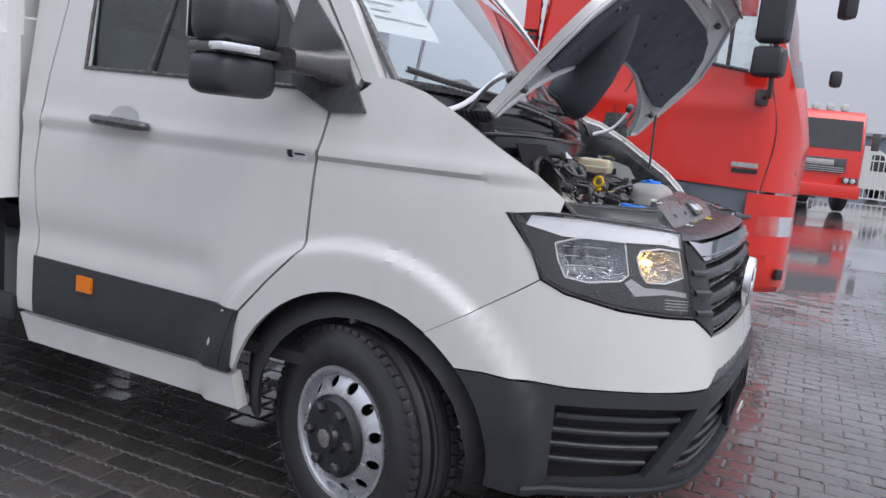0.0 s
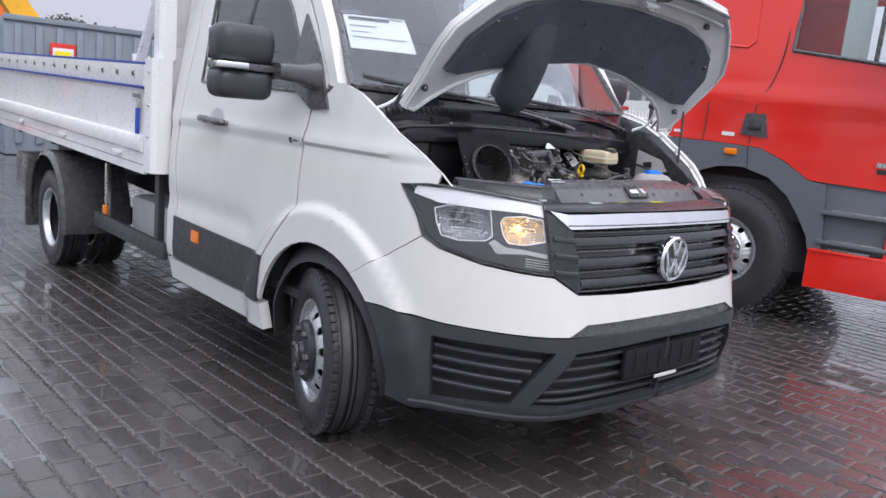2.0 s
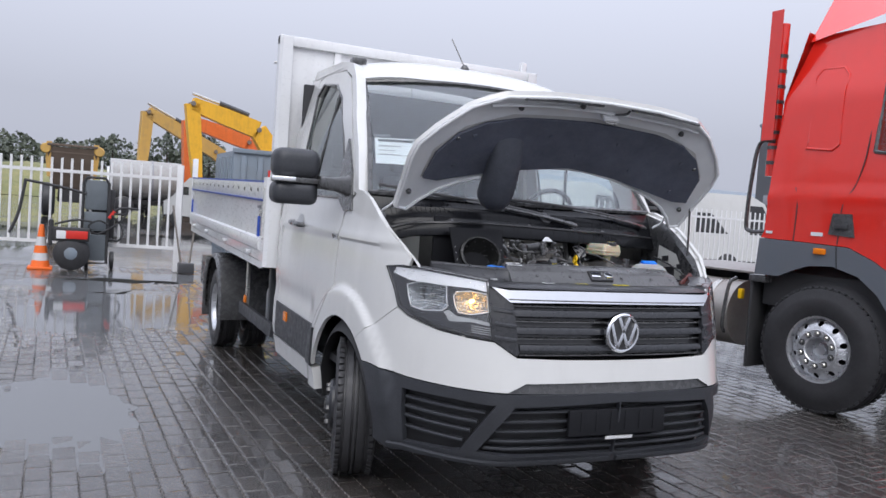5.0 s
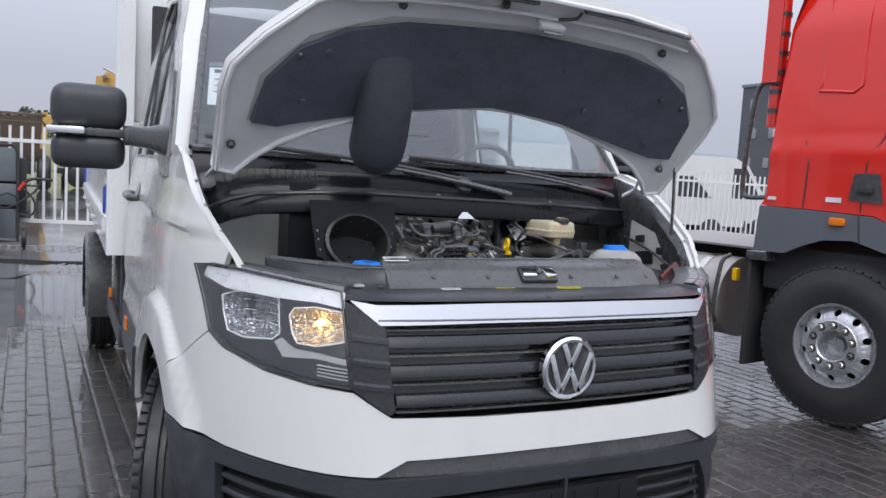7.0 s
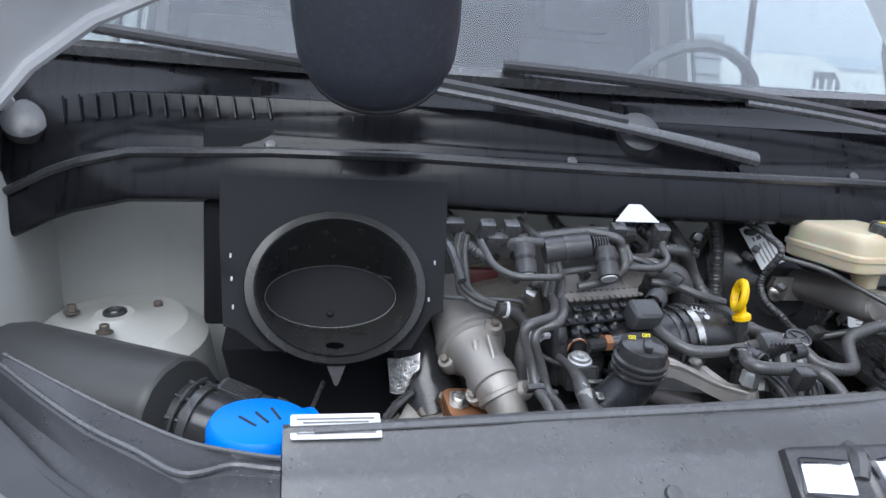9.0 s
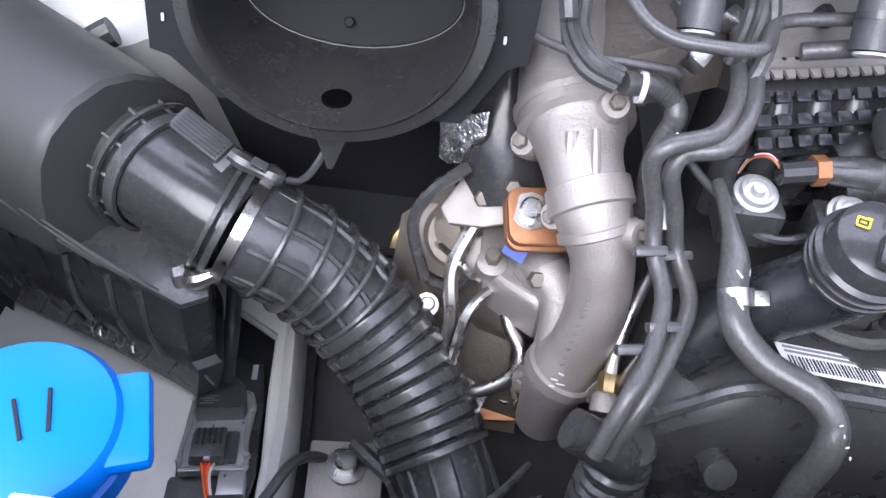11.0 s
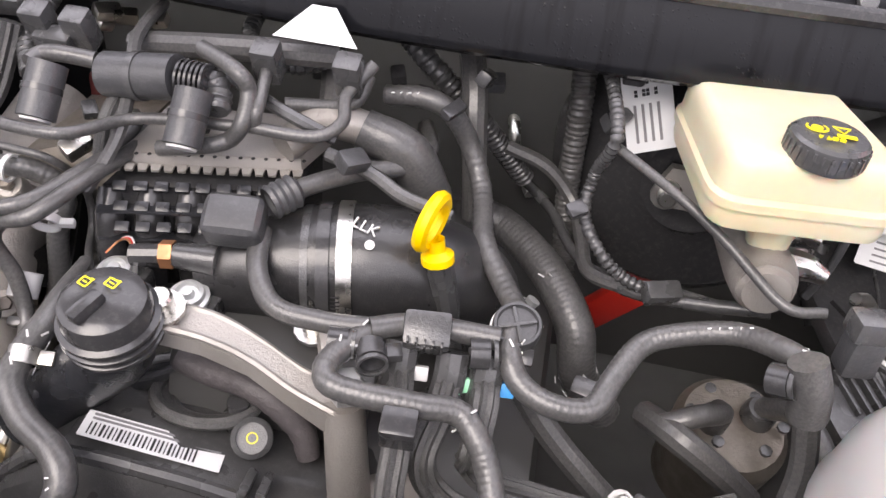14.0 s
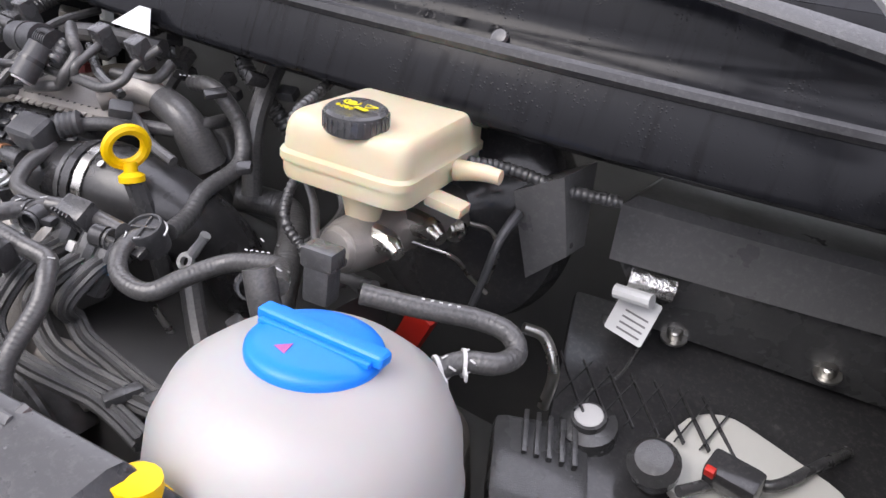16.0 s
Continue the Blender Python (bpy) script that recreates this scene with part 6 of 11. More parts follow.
# air meter, rubber elbow with hoops, bellows and its end
duct_line = [Vector(p) for p in ((-0.65, 0.708, 1.018), (-0.621, 0.690, 1.016), (-0.573, 0.662, 1.012), (-0.525, 0.640, 1.002), (-0.493, 0.628, 0.992), (-0.462, 0.624, 0.978), (-0.435, 0.622, 0.961), (-0.405, 0.615, 0.937), (-0.38, 0.604, 0.916))]
meter = part("air_meter", tube(duct_line[:5], [0.064, 0.0625, 0.052, 0.050, 0.049], 36), M["black_gloss"], cleaner, "black air flow meter")
d0 = (duct_line[2] - duct_line[1]).normalized()
for k, (f, r, h) in enumerate(((0.1, 0.0665, 0.010), (0.45, 0.0645, 0.004), (0.75, 0.0635, 0.004), (0.98, 0.0575, 0.012))):
    part("meter_ring", lathe([(r - 0.004, -h / 2), (r, -h / 2), (r, h / 2), (r - 0.004, h / 2)], aim(duct_line[1].lerp(duct_line[2], f), d0), 40), M["black"], meter)
for k in range(9):
    a = radians(-30 + 30 * k)
    side_v = aim(duct_line[1], d0).to_3x3() @ Vector((math.cos(a), math.sin(a), 0))
    part("meter_lug", tube([duct_line[1].lerp(duct_line[2], 0.12) + side_v * 0.0632, duct_line[1].lerp(duct_line[2], 0.92) + side_v * 0.0535], 0.0022, 6, smooth=False), M["black"], meter)
fs = pose(-0.531, 0.667, 1.057, 16, 10, -30)
flow = part("air_flow_sensor", moved(box((0, 0, 0), (0.058, 0.024, 0.016), 0.003), fs), M["black_matt"], cleaner)
for k in range(6):
    part("sensor_rib", moved(box((0.002, -0.009 + 0.0036 * k, 0.0088), (0.05, 0.0012, 0.003), 0.0004), fs), M["black_gloss"], flow)
part("sensor_foot", moved(box((0.032, -0.006, -0.003), (0.012, 0.018, 0.012), 0.002), fs), M["plenum_grey"], flow)
part("sensor_plug", tube([(-0.503, 0.655, 1.054), (-0.492, 0.651, 1.050), (-0.478, 0.649, 1.045), (-0.465, 0.648, 1.040), (-0.458, 0.648, 1.037)], [0.0075, 0.009, 0.008, 0.0095, 0.007], 10), M["black_gloss"], flow)
part("plug_clip", box((-0.476, 0.645, 1.054), (0.014, 0.008, 0.006), 0.001, (16, 20, -10)), M["black"], flow)
part("sensor_lead", tube([(-0.458, 0.648, 1.037), (-0.44, 0.665, 1.03), (-0.42, 0.72, 1.05)], 0.0035, 6), M["black"], flow)
d1 = (duct_line[5] - duct_line[4]).normalized()
band = clip_band(duct_line[4], d1, 0.0535, "steel", 0.011, cleaner, False)
clip_band(duct_line[4] - d1 * 0.014, d1, 0.0525, "black", 0.006, cleaner, False)
clip_band(duct_line[4] - d1 * 0.024, d1, 0.0515, "black", 0.004, cleaner, False)
part("clip_screw", tube([(-0.533, 0.582, 0.972), (-0.520, 0.576, 0.976), (-0.505, 0.580, 0.982)], [0.0085, 0.0085, 0.006], 10), M["steel"], band)
part("clip_nut", lathe([(0.011, -0.004), (0.011, 0.006), (0.007, 0.009), (0, 0.009)], aim((-0.535, 0.581, 0.971), (-0.7, -0.4, -0.1)), 6), M["steel"], band)
for k in range(7):
    a = radians(-75 + 9 * k)
    sv = aim(duct_line[4], d1).to_3x3() @ Vector((math.cos(a), math.sin(a), 0))
    part("band_slot", tube([duct_line[4] + sv * 0.0553 - d1 * 0.003, duct_line[4] + sv * 0.0553 + d1 * 0.003], 0.0008, 5, smooth=False), M["ink"], band)
elbow = part("air_hose", tube(duct_line[4:], [0.052, 0.0495, 0.048, 0.047, 0.047], 36), M["air_rubber"], van, "ribbed black rubber intake hose")
hoops = along(duct_line[4:], 20)
for k in (4, 8, 11, 14, 17):
    d = (hoops[k + 1] - hoops[k - 1]).normalized()
    d = (d + Vector((0.0, 0.10, -0.10))).normalized()
    part("hose_hoop", lathe([(0.045, -0.0032), (0.0545, -0.0026), (0.0555, 0.0), (0.0545, 0.0026), (0.045, 0.0032)], aim(hoops[k], d), 40), M["air_rubber"], elbow)
for k in range(10):
    a = radians(36 * k)
    line = []
    for i in range(2, 19, 2):
        m_ = aim(hoops[i], (hoops[i + 1] - hoops[i - 1]).normalized())
        line.append(hoops[i] + m_.to_3x3() @ Vector((math.cos(a), math.sin(a), 0)) * 0.0485)
    part("hose_web", tube(line, 0.0032, 6), M["air_rubber"], elbow)
bel_line = [(-0.385, 0.606, 0.920), (-0.352, 0.583, 0.893), (-0.326, 0.556, 0.871), (-0.306, 0.528, 0.852), (-0.296, 0.512, 0.843)]
fine = along(bel_line, 150)
wave_r = [0.0475 - 0.003 * k / 150 + 0.0062 * min(1.0, 1.7 * abs(math.sin(math.pi * 9.5 * k / 150))) for k in range(151)]
part("hose_bellows", tube(fine, wave_r, 44, smooth=False), M["air_rubber"], elbow, "black rubber bellows")
tail_line = along([(-0.300, 0.518, 0.847), (-0.284, 0.492, 0.832), (-0.270, 0.462, 0.815), (-0.262, 0.43, 0.785)], 12)
tail_hose = part("hose_end", tube(tail_line, [0.0465, 0.043, 0.042, 0.042, 0.042, 0.042, 0.042, 0.042, 0.042, 0.042, 0.042, 0.042, 0.042], 36, smooth=False), M["air_rubber"], elbow)
for k in range(12):
    a = radians(30 * k)
    line = []
    for i in range(1, 12, 2):
        m_ = aim(tail_line[i], (tail_line[i + 1] - tail_line[i - 1]).normalized())
        line.append(tail_line[i] + m_.to_3x3() @ Vector((math.cos(a), math.sin(a), 0)) * 0.0425)
    part("end_web", tube(line, 0.0028, 6), M["air_rubber"], tail_hose)
part("hose_wire", tube([(-0.36, 0.55, 0.80), (-0.325, 0.46, 0.84), (-0.29, 0.44, 0.872), (-0.25, 0.455, 0.885), (-0.215, 0.50, 0.87)], 0.0038, 8), M["black"], van)

# forward-facing intake funnel with rain water in it, set in a black panel
fm = aim((-0.41, 0.655, 1.207), (0.02, -1, 0.45))
oval = lambda rx, ry, z, up=0.0: [fm @ Vector((rx * math.cos(2 * math.pi * k / 64), up + ry * math.sin(2 * math.pi * k / 64), z)) for k in range(64)]
funnel = part("intake_funnel", loft([oval(*q) for q in ((0.112, 0.094, -0.03), (0.116, 0.099, -0.016), (0.117, 0.100, -0.004), (0.1155, 0.0985, 0.001), (0.1085, 0.094, 0.002), (0.1045, 0.0905, 0.003), (0.1025, 0.0885, 0.0065), (0.1008, 0.087, 0.004), (0.1, 0.0855, -0.002), (0.0985, 0.078, -0.02), (0.097, 0.069, -0.04), (0.095, 0.0595, -0.06), (0.0925, 0.050, -0.08), (0.091, 0.0445, -0.091), (0.089, 0.042, -0.094), (0.075, 0.035, -0.097), (0.05, 0.023, -0.099), (0.015, 0.007, -0.1), (0.0005, 0.0003, -0.1))], cap=False), M["funnel"], van, "round black intake funnel with drops inside")
# darker sheet over the bowl's back, shade put into its colour
part("funnel_shade_sheet", loft([oval(0.0888, 0.0417, -0.0925), oval(0.06, 0.028, -0.0945), oval(0.02, 0.010, -0.0955), oval(0.0005, 0.0003, -0.0955)], cap=False), M["funnel_dark"], funnel, "dull black sheet standing for the shade at the funnel's back")
part("funnel_ring", tube(oval(0.0905, 0.0435, -0.092) + oval(0.0905, 0.0435, -0.092)[:1], 0.0009, 6, smooth=False, cap=False), M["black_gloss"], funnel)
part("funnel_hole", lathe([(0.0, 0.0012), (0.011, 0.0012), (0.0125, 0.0)], aim(fm @ Vector((0.0, -0.0733, -0.030)), fm.to_3x3() @ Vector((0, 0.92, 0.40))), 24), M["void"], funnel)
bolt(fm @ Vector((-0.002, -0.024, -0.0945)), fm.to_3x3() @ Vector((0, 0.1, 1)), 0.0045, 0.006, "funnel_dark", funnel, False)
panel_line = [(-0.141, -0.048), (-0.149, 0.075), (-0.15, 0.15), (0.155, 0.15), (0.152, 0.10), (0.15, 0.06), (0.143, -0.03), (0.128, -0.035), (0.098, -0.08), (-0.09, -0.08), (-0.126, -0.052)]
face = part("funnel_panel", sheet(panel_line, lambda x, y: fm @ Vector((x, y, -0.020)), 0.03, 0.004, [[(0.1125 * math.cos(a), 0.0945 * math.sin(a)) for a in [2 * math.pi * k / 40 for k in range(40)]]]), M["funnel_dark"], funnel, "flat black panel behind the funnel")
# tiny white boxes painted in as glints on the panel
for x, y in ((-0.134, 0.042), (-0.132, 0.012), (-0.1295, -0.024), (0.133, 0.036), (0.1235, -0.014)):
    part("panel_glint", moved(box((x, y, -0.0185), (0.0025, 0.006, 0.002), 0.0008), fm), M["white_ink"], face)
part("funnel_lug", loft([[fm @ Vector((x, y, z)) for x, y in ((-0.012, -0.10), (0.012, -0.10), (0.002, -0.125), (-0.002, -0.125))] for z in (-0.012, -0.02)]), M["funnel"], funnel)
part("funnel_skirt", loft([[(-0.56, 0.745, 1.09), (-0.27, 0.745, 1.09), (-0.29, 0.755, 0.93), (-0.52, 0.755, 0.93)], [(-0.56, 0.86, 1.10), (-0.27, 0.86, 1.10), (-0.29, 0.86, 0.93), (-0.52, 0.86, 0.93)]]), M["funnel_dark"], funnel)
part("funnel_back", box((-0.415, 0.86, 1.24), (0.36, 0.02, 0.30), 0.01), M["funnel_dark"], funnel)
part("exhaust_can", tube([(-0.285, 0.80, 1.12), (-0.275, 0.74, 1.055), (-0.262, 0.695, 1.0)], [0.05, 0.052, 0.046], 28), M["black_gloss"], van, "dark exhaust canister")
part("heat_foil", loft([[(-0.333, 0.712, 1.088), (-0.318, 0.700, 1.092), (-0.302, 0.692, 1.098), (-0.290, 0.690, 1.104)], [(-0.330, 0.702, 1.066), (-0.316, 0.690, 1.070), (-0.300, 0.684, 1.076), (-0.290, 0.684, 1.082)], [(-0.329, 0.694, 1.044), (-0.320, 0.688, 1.043), (-0.309, 0.688, 1.046), (-0.30, 0.692, 1.052)]], closed=False, cap=False), M["foil"], van, "small bright heat shield")

# strut tower on the cream inner wing
tower = part("strut_tower", lathe([(0.0, 0.014), (0.03, 0.013), (0.042, 0.003), (0.11, -0.003), (0.14, -0.03), (0.15, -0.12), (0.155, -0.3)], pose(-0.737, 0.935, 1.07, 8, -4, 0), 32), M["bay_paint"], van)
part("tower_cap", lathe([(0.019, 0.0), (0.018, 0.004), (0.014, 0.006), (0.012, 0.001), (0, 0.001)], pose(-0.737, 0.935, 1.083, 8, -4, 0), 20), M["black"], tower)
for a in (40, 160, 270):
    bolt((-0.737 + 0.075 * math.cos(radians(a)), 0.935 + 0.075 * math.sin(radians(a)), 1.075), (0, 0, 1), 0.0075, 0.012, "iron", tower)
part("tower_loom", tube([(-0.66, 0.80, 1.06), (-0.70, 0.785, 1.045), (-0.78, 0.80, 1.045), (-0.85, 0.83, 1.06)], 0.015, 10), M["black_matt"], tower)
slot = [(-0.568, 0.679), (-0.562, 0.618), (-0.557, 0.562), (-0.553, 0.511), (-0.544, 0.47), (-0.521, 0.452), (-0.464, 0.462), (-0.468, 0.521), (-0.481, 0.599), (-0.491, 0.673), (-0.555, 0.709)]
shelf_line = [(-0.80, 0.80), (-0.80, 0.52), (-0.70, 0.46), (-0.56, 0.455), (-0.551, 0.436), (-0.437, 0.445), (-0.448, 0.562), (-0.464, 0.661), (-0.49, 0.80)]
wing_shelf = part("lower_ledge", sheet(shelf_line, lambda x, y: Vector((x, y, 0.758)), 0.06, -0.012, [slot]), M["lit_bay_paint"], van, "cream painted inner wing ledge with a slot")
part("slot_rim", tube([(a, b, 0.760) for a, b in slot + slot[:1]], 0.0045, 8, smooth=False, cap=False), M["lit_bay_paint"], wing_shelf)
part("ledge_upstand", loft([[(-0.437, 0.445, z), (-0.446, 0.56, z), (-0.461, 0.661, z), (-0.485, 0.80, z)] for z in (0.62, 0.775)] + [[(-0.444, 0.445, 0.784), (-0.453, 0.56, 0.786), (-0.468, 0.661, 0.79), (-0.49, 0.80, 0.79)], [(-0.456, 0.445, 0.775), (-0.465, 0.56, 0.775), (-0.480, 0.661, 0.775), (-0.50, 0.80, 0.775)], [(-0.456, 0.445, 0.755), (-0.465, 0.56, 0.755), (-0.480, 0.661, 0.755), (-0.50, 0.80, 0.755)]], closed=False, cap=False), M["lit_bay_paint"], wing_shelf)
part("ledge_seam", tube([(-0.598, 0.70, 0.7585), (-0.586, 0.62, 0.7585), (-0.576, 0.55, 0.7585), (-0.568, 0.49, 0.7585)], 0.0009, 5), M["grey_ink"], wing_shelf)
part("slot_floor", box((-0.515, 0.58, 0.70), (0.15, 0.32, 0.01), 0.003, (0, 0, 8)), M["black_matt"], wing_shelf)
bolt((-0.613, 0.591, 0.760), (0.1, -0.2, 1), 0.0075, 0.012, "zinc", wing_shelf)
pad = part("nut_pad", sheet([(-0.634, 0.532), (-0.594, 0.534), (-0.582, 0.499), (-0.624, 0.494)], lambda x, y: Vector((x, y, 0.771)), 0.02, -0.010), M["lit_bay_paint"], wing_shelf)
bolt((-0.610, 0.516, 0.772), (0, -0.1, 1), 0.010, 0.012, "lit_bay_paint", pad)
em = pose(-0.521, 0.548, 0.764, -11, 0, 10)
ecu = part("control_unit", plate([(-0.033, -0.056), (0.030, -0.056), (0.034, -0.048), (0.031, -0.02), (0.034, 0.03), (0.030, 0.044), (0.012, 0.054), (-0.024, 0.056), (-0.033, 0.046), (-0.031, 0.0), (-0.035, -0.03)], 0.010, em, 0.002), M["zinc"], van, "small aluminium control unit with black plugs")
rim_line = [(-0.031, -0.053), (0.028, -0.053), (0.031, -0.045), (0.028, -0.018), (0.031, 0.03), (0.027, 0.042), (0.010, 0.051), (-0.022, 0.053), (-0.030, 0.044), (-0.028, 0.0), (-0.032, -0.03)]
part("unit_rim", moved(tube([(a, b, 0.0105) for a, b in rim_line + rim_line[:1]], 0.0018, 6, smooth=False, cap=False), em), M["zinc"], ecu)
for x, y in ((-0.0325, -0.045), (-0.031, 0.035), (0.0315, -0.04), (0.0315, 0.02)):
    bolt(em @ Vector((x, y, 0.006)), em.to_3x3() @ Vector((0, 0, 1)), 0.004, 0.006, "zinc", ecu, False)
plug = part("unit_plug", loft([[em @ Vector((a * f, 0.008 + (b - 0.008) * g, z)) for a, b in ((-0.024, 0.006), (0.024, 0.006), (0.026, 0.018), (0.023, 0.040), (0.013, 0.050), (-0.011, 0.050), (-0.022, 0.040), (-0.026, 0.018))] for z, f, g in ((0.010, 1.0, 1.0), (0.026, 1.0, 1.0), (0.030, 0.9, 0.95))]), M["black_matt"], ecu)
for k in range(4):
    part("print_line", moved(box((-0.012 + 0.004 * (k % 2), 0.012 + 0.0032 * k, 0.0305), (0.014, 0.0012, 0.0004), 0.0), em), M["grey_ink"], plug)
part("unit_lead", tube([em @ Vector(q) for q in ((0.0, 0.040, 0.022), (0.001, 0.065, 0.028), (0.004, 0.10, 0.05), (0.008, 0.135, 0.10))], [0.012, 0.009, 0.0085, 0.0085], 12), M["black_matt"], ecu)
socket = part("unit_socket", moved(box((0.0, -0.032, 0.013), (0.046, 0.036, 0.010), 0.003), em), M["black"], ecu)
part("socket_plug", moved(box((-0.003, -0.036, 0.021), (0.032, 0.036, 0.016), 0.003), em), M["black"], socket)
for k in range(5):
    part("plug_rib", moved(box((-0.014 + 0.0055 * k, -0.030, 0.030), (0.0022, 0.018, 0.004), 0.0006), em), M["black_gloss"], socket)
part("plug_latch", moved(box((-0.003, -0.052, 0.026), (0.006, 0.008, 0.004), 0.001), em), M["zinc"], socket)
for k, mat in enumerate(("orange", "red_ink", "orange", "paper")):
    part("wire", tube([em @ Vector(q) for q in ((-0.009 + 0.004 * k, -0.054, 0.018), (-0.006 + 0.002 * k, -0.066, 0.016), (-0.002 + 0.0015 * k, -0.082, 0.004), (0.006 + 0.001 * k, -0.096, -0.006))], 0.0016, 6), M[mat], ecu)
part("unit_carrier", moved(plate([(-0.044, -0.10), (-0.02, -0.108), (0.004, -0.10), (0.034, -0.085), (0.040, -0.05), (0.040, 0.05), (0.034, 0.10), (-0.03, 0.125), (-0.044, 0.09)], 0.010, pose(0, 0, -0.014), 0.003), em), M["black"], ecu)
part("carrier_block", moved(box((0.020, -0.071, 0.002), (0.026, 0.028, 0.016), 0.003), em), M["zinc"], ecu)
part("carrier_foot", moved(box((0.017, -0.092, 0.003), (0.034, 0.016, 0.016), 0.003), em), M["black"], ecu)
for x, y, w, h in ((-0.022, 0.088, 0.009, 0.018), (0.026, 0.085, 0.006, 0.022), (-0.022, 0.068, 0.010, 0.016)):
    part("carrier_label", moved(box((x, y, -0.002), (w, h, 0.002), 0.0005), em), M["paper"], ecu)
part("bay_lead", tube([(-0.495, 0.456, 0.765), (-0.468, 0.452, 0.780), (-0.450, 0.470, 0.800), (-0.430, 0.51, 0.80), (-0.40, 0.53, 0.76), (-0.36, 0.50, 0.70)], 0.0055, 8), M["black_matt"], van)

# washer filler
filler = part("washer_filler", tube([(-0.56, 0.33, 0.95), (-0.53, 0.335, 1.08), (-0.494, 0.338, 1.15)], 0.036, 16), M["tank"], van, "white washer filler neck with a blue cap")
cap_m = aim((-0.494, 0.330, 1.164), (0.03, -0.05, 1))
cap = part("washer_cap", lathe([(0.0, 0.013), (0.034, 0.0125), (0.043, 0.010), (0.0465, 0.004), (0.047, -0.004), (0.0445, -0.006), (0.0445, -0.009), (0.047, -0.011), (0.047, -0.024), (0.04, -0.028)], cap_m, 36), M["blue"], filler, "blue snap cap")
part("cap_tab", moved(box((0.04, -0.012, 0.0), (0.032, 0.05, 0.012), 0.005, (0, 0, -12)), cap_m), M["blue"], cap)
for k in (-1, 0, 1):
    part("cap_mark", moved(tube([(0.012 * k, -0.012, 0.0132), (0.016 * k, 0.010, 0.0132)], 0.0012, 5, smooth=False), cap_m), M["ink"], cap)
ledge = []
for x, yb, yr, yf in ((-0.755, 0.50, 0.485, 0.46), (-0.70, 0.44, 0.41, 0.375), (-0.64, 0.375, 0.335, 0.31), (-0.59, 0.325, 0.285, 0.265), (-0.55, 0.29, 0.245, 0.232), (-0.515, 0.272, 0.256, 0.232), (-0.49, 0.262, 0.25, 0.232), (-0.476, 0.258, 0.246, 0.232)):
    ledge.append([Vector(q) for q in ((x, yb + 0.012, 1.06), (x, yb + 0.008, 1.168), (x, yb, 1.174), (x, yr + 0.012, 1.170), (x, yr + 0.003, 1.168), (x, yr - 0.004, 1.164), (x, yr - 0.010, 1.14), (x, yf - 0.008, 1.125), (x, yf - 0.035, 1.112))])
side_ledge = part("filler_ledge", loft(ledge, closed=False, cap=False), M["shelf"], van, "wet black moulded ledge beside the lamp")
part("ledge_line", tube([q[4] + Vector((0, -0.001, 0.001)) for q in ledge], 0.0028, 6), M["slam"], side_ledge)
part("ledge_line", tube([q[2] for q in ledge], 0.0022, 6), M["slam"], side_ledge)
part("ledge_clip", lathe([(0.011, 0.0), (0.010, 0.004), (0.0, 0.005)], pose(-0.50, 0.214, 1.121, 20, 0, 0), 14), M["black"], side_ledge)
part("ledge_tab", box((-0.56, 0.222, 1.124), (0.028, 0.022, 0.008), 0.003), M["zinc"], side_ledge, "pale metal tab")

# turbocharger and exhaust side
outlet_line = [(-0.238, 0.78, 1.165), (-0.236, 0.747, 1.154), (-0.230, 0.705, 1.136), (-0.224, 0.680, 1.124), (-0.220, 0.660, 1.118), (-0.215, 0.632, 1.110), (-0.203, 0.600, 1.090), (-0.192, 0.582, 1.068), (-0.187, 0.571, 1.04), (-0.188, 0.560, 1.01), (-0.194, 0.552, 0.978), (-0.203, 0.548, 0.950), (-0.206, 0.548, 0.91), (-0.206, 0.548, 0.872)]
outlet_r = [0.034, 0.035, 0.041, 0.046, 0.040, 0.0315, 0.030, 0.0255, 0.0250, 0.0250, 0.0258, 0.029, 0.025, 0.024]
casting = part("turbo_outlet", tube(outlet_line, outlet_r, 40, 8), M["cast"], van, "pale cast alloy turbo outlet pipe")
O = [Vector(p) for p in outlet_line]
for i, f, r, h in ((2, 0.95, 0.0485, 0.006), (3, 0.6, 0.0470, 0.009), (5, 0.7, 0.0335, 0.020), (6, 0.45, 0.0315, 0.006), (10, 0.9, 0.0325, 0.010)):
    d = (O[i + 1] - O[i]).normalized()
    part("casting_collar", lathe([(r - 0.006, -h / 2 - 0.003), (r, -h / 2), (r, h / 2), (r - 0.006, h / 2 + 0.003)], aim(O[i].lerp(O[i + 1], f), d), 40), M["cast"], casting)
for p, d in (((-0.200, 0.645, 1.160), (0.1, -0.6, 0.8)), ((-0.262, 0.652, 1.108), (-0.5, -0.6, 0.6)), ((-0.232, 0.604, 1.078), (-0.5, -0.7, 0.5)), ((-0.169, 0.574, 1.098), (0.5, -0.6, 0.6)), ((-0.232, 0.548, 0.925), (-0.6, -0.7, 0.4)), ((-0.172, 0.530, 0.952), (0.5, -0.8, 0.4))):
    d = Vector(d).normalized()
    lug = part("casting_lug", lathe([(0.0135, -0.022), (0.0125, -0.004), (0.0105, 0.0), (0.0, 0.0)], aim(p, d), 18), M["cast"], casting)
    bolt(Vector(p), d, 0.0062, 0.007, "iron", lug, False)
part("casting_rib", tube([(-0.229, 0.630, 1.142), (-0.226, 0.612, 1.118), (-0.222, 0.602, 1.10)], [0.005, 0.0065, 0.004], 10), M["cast"], casting)
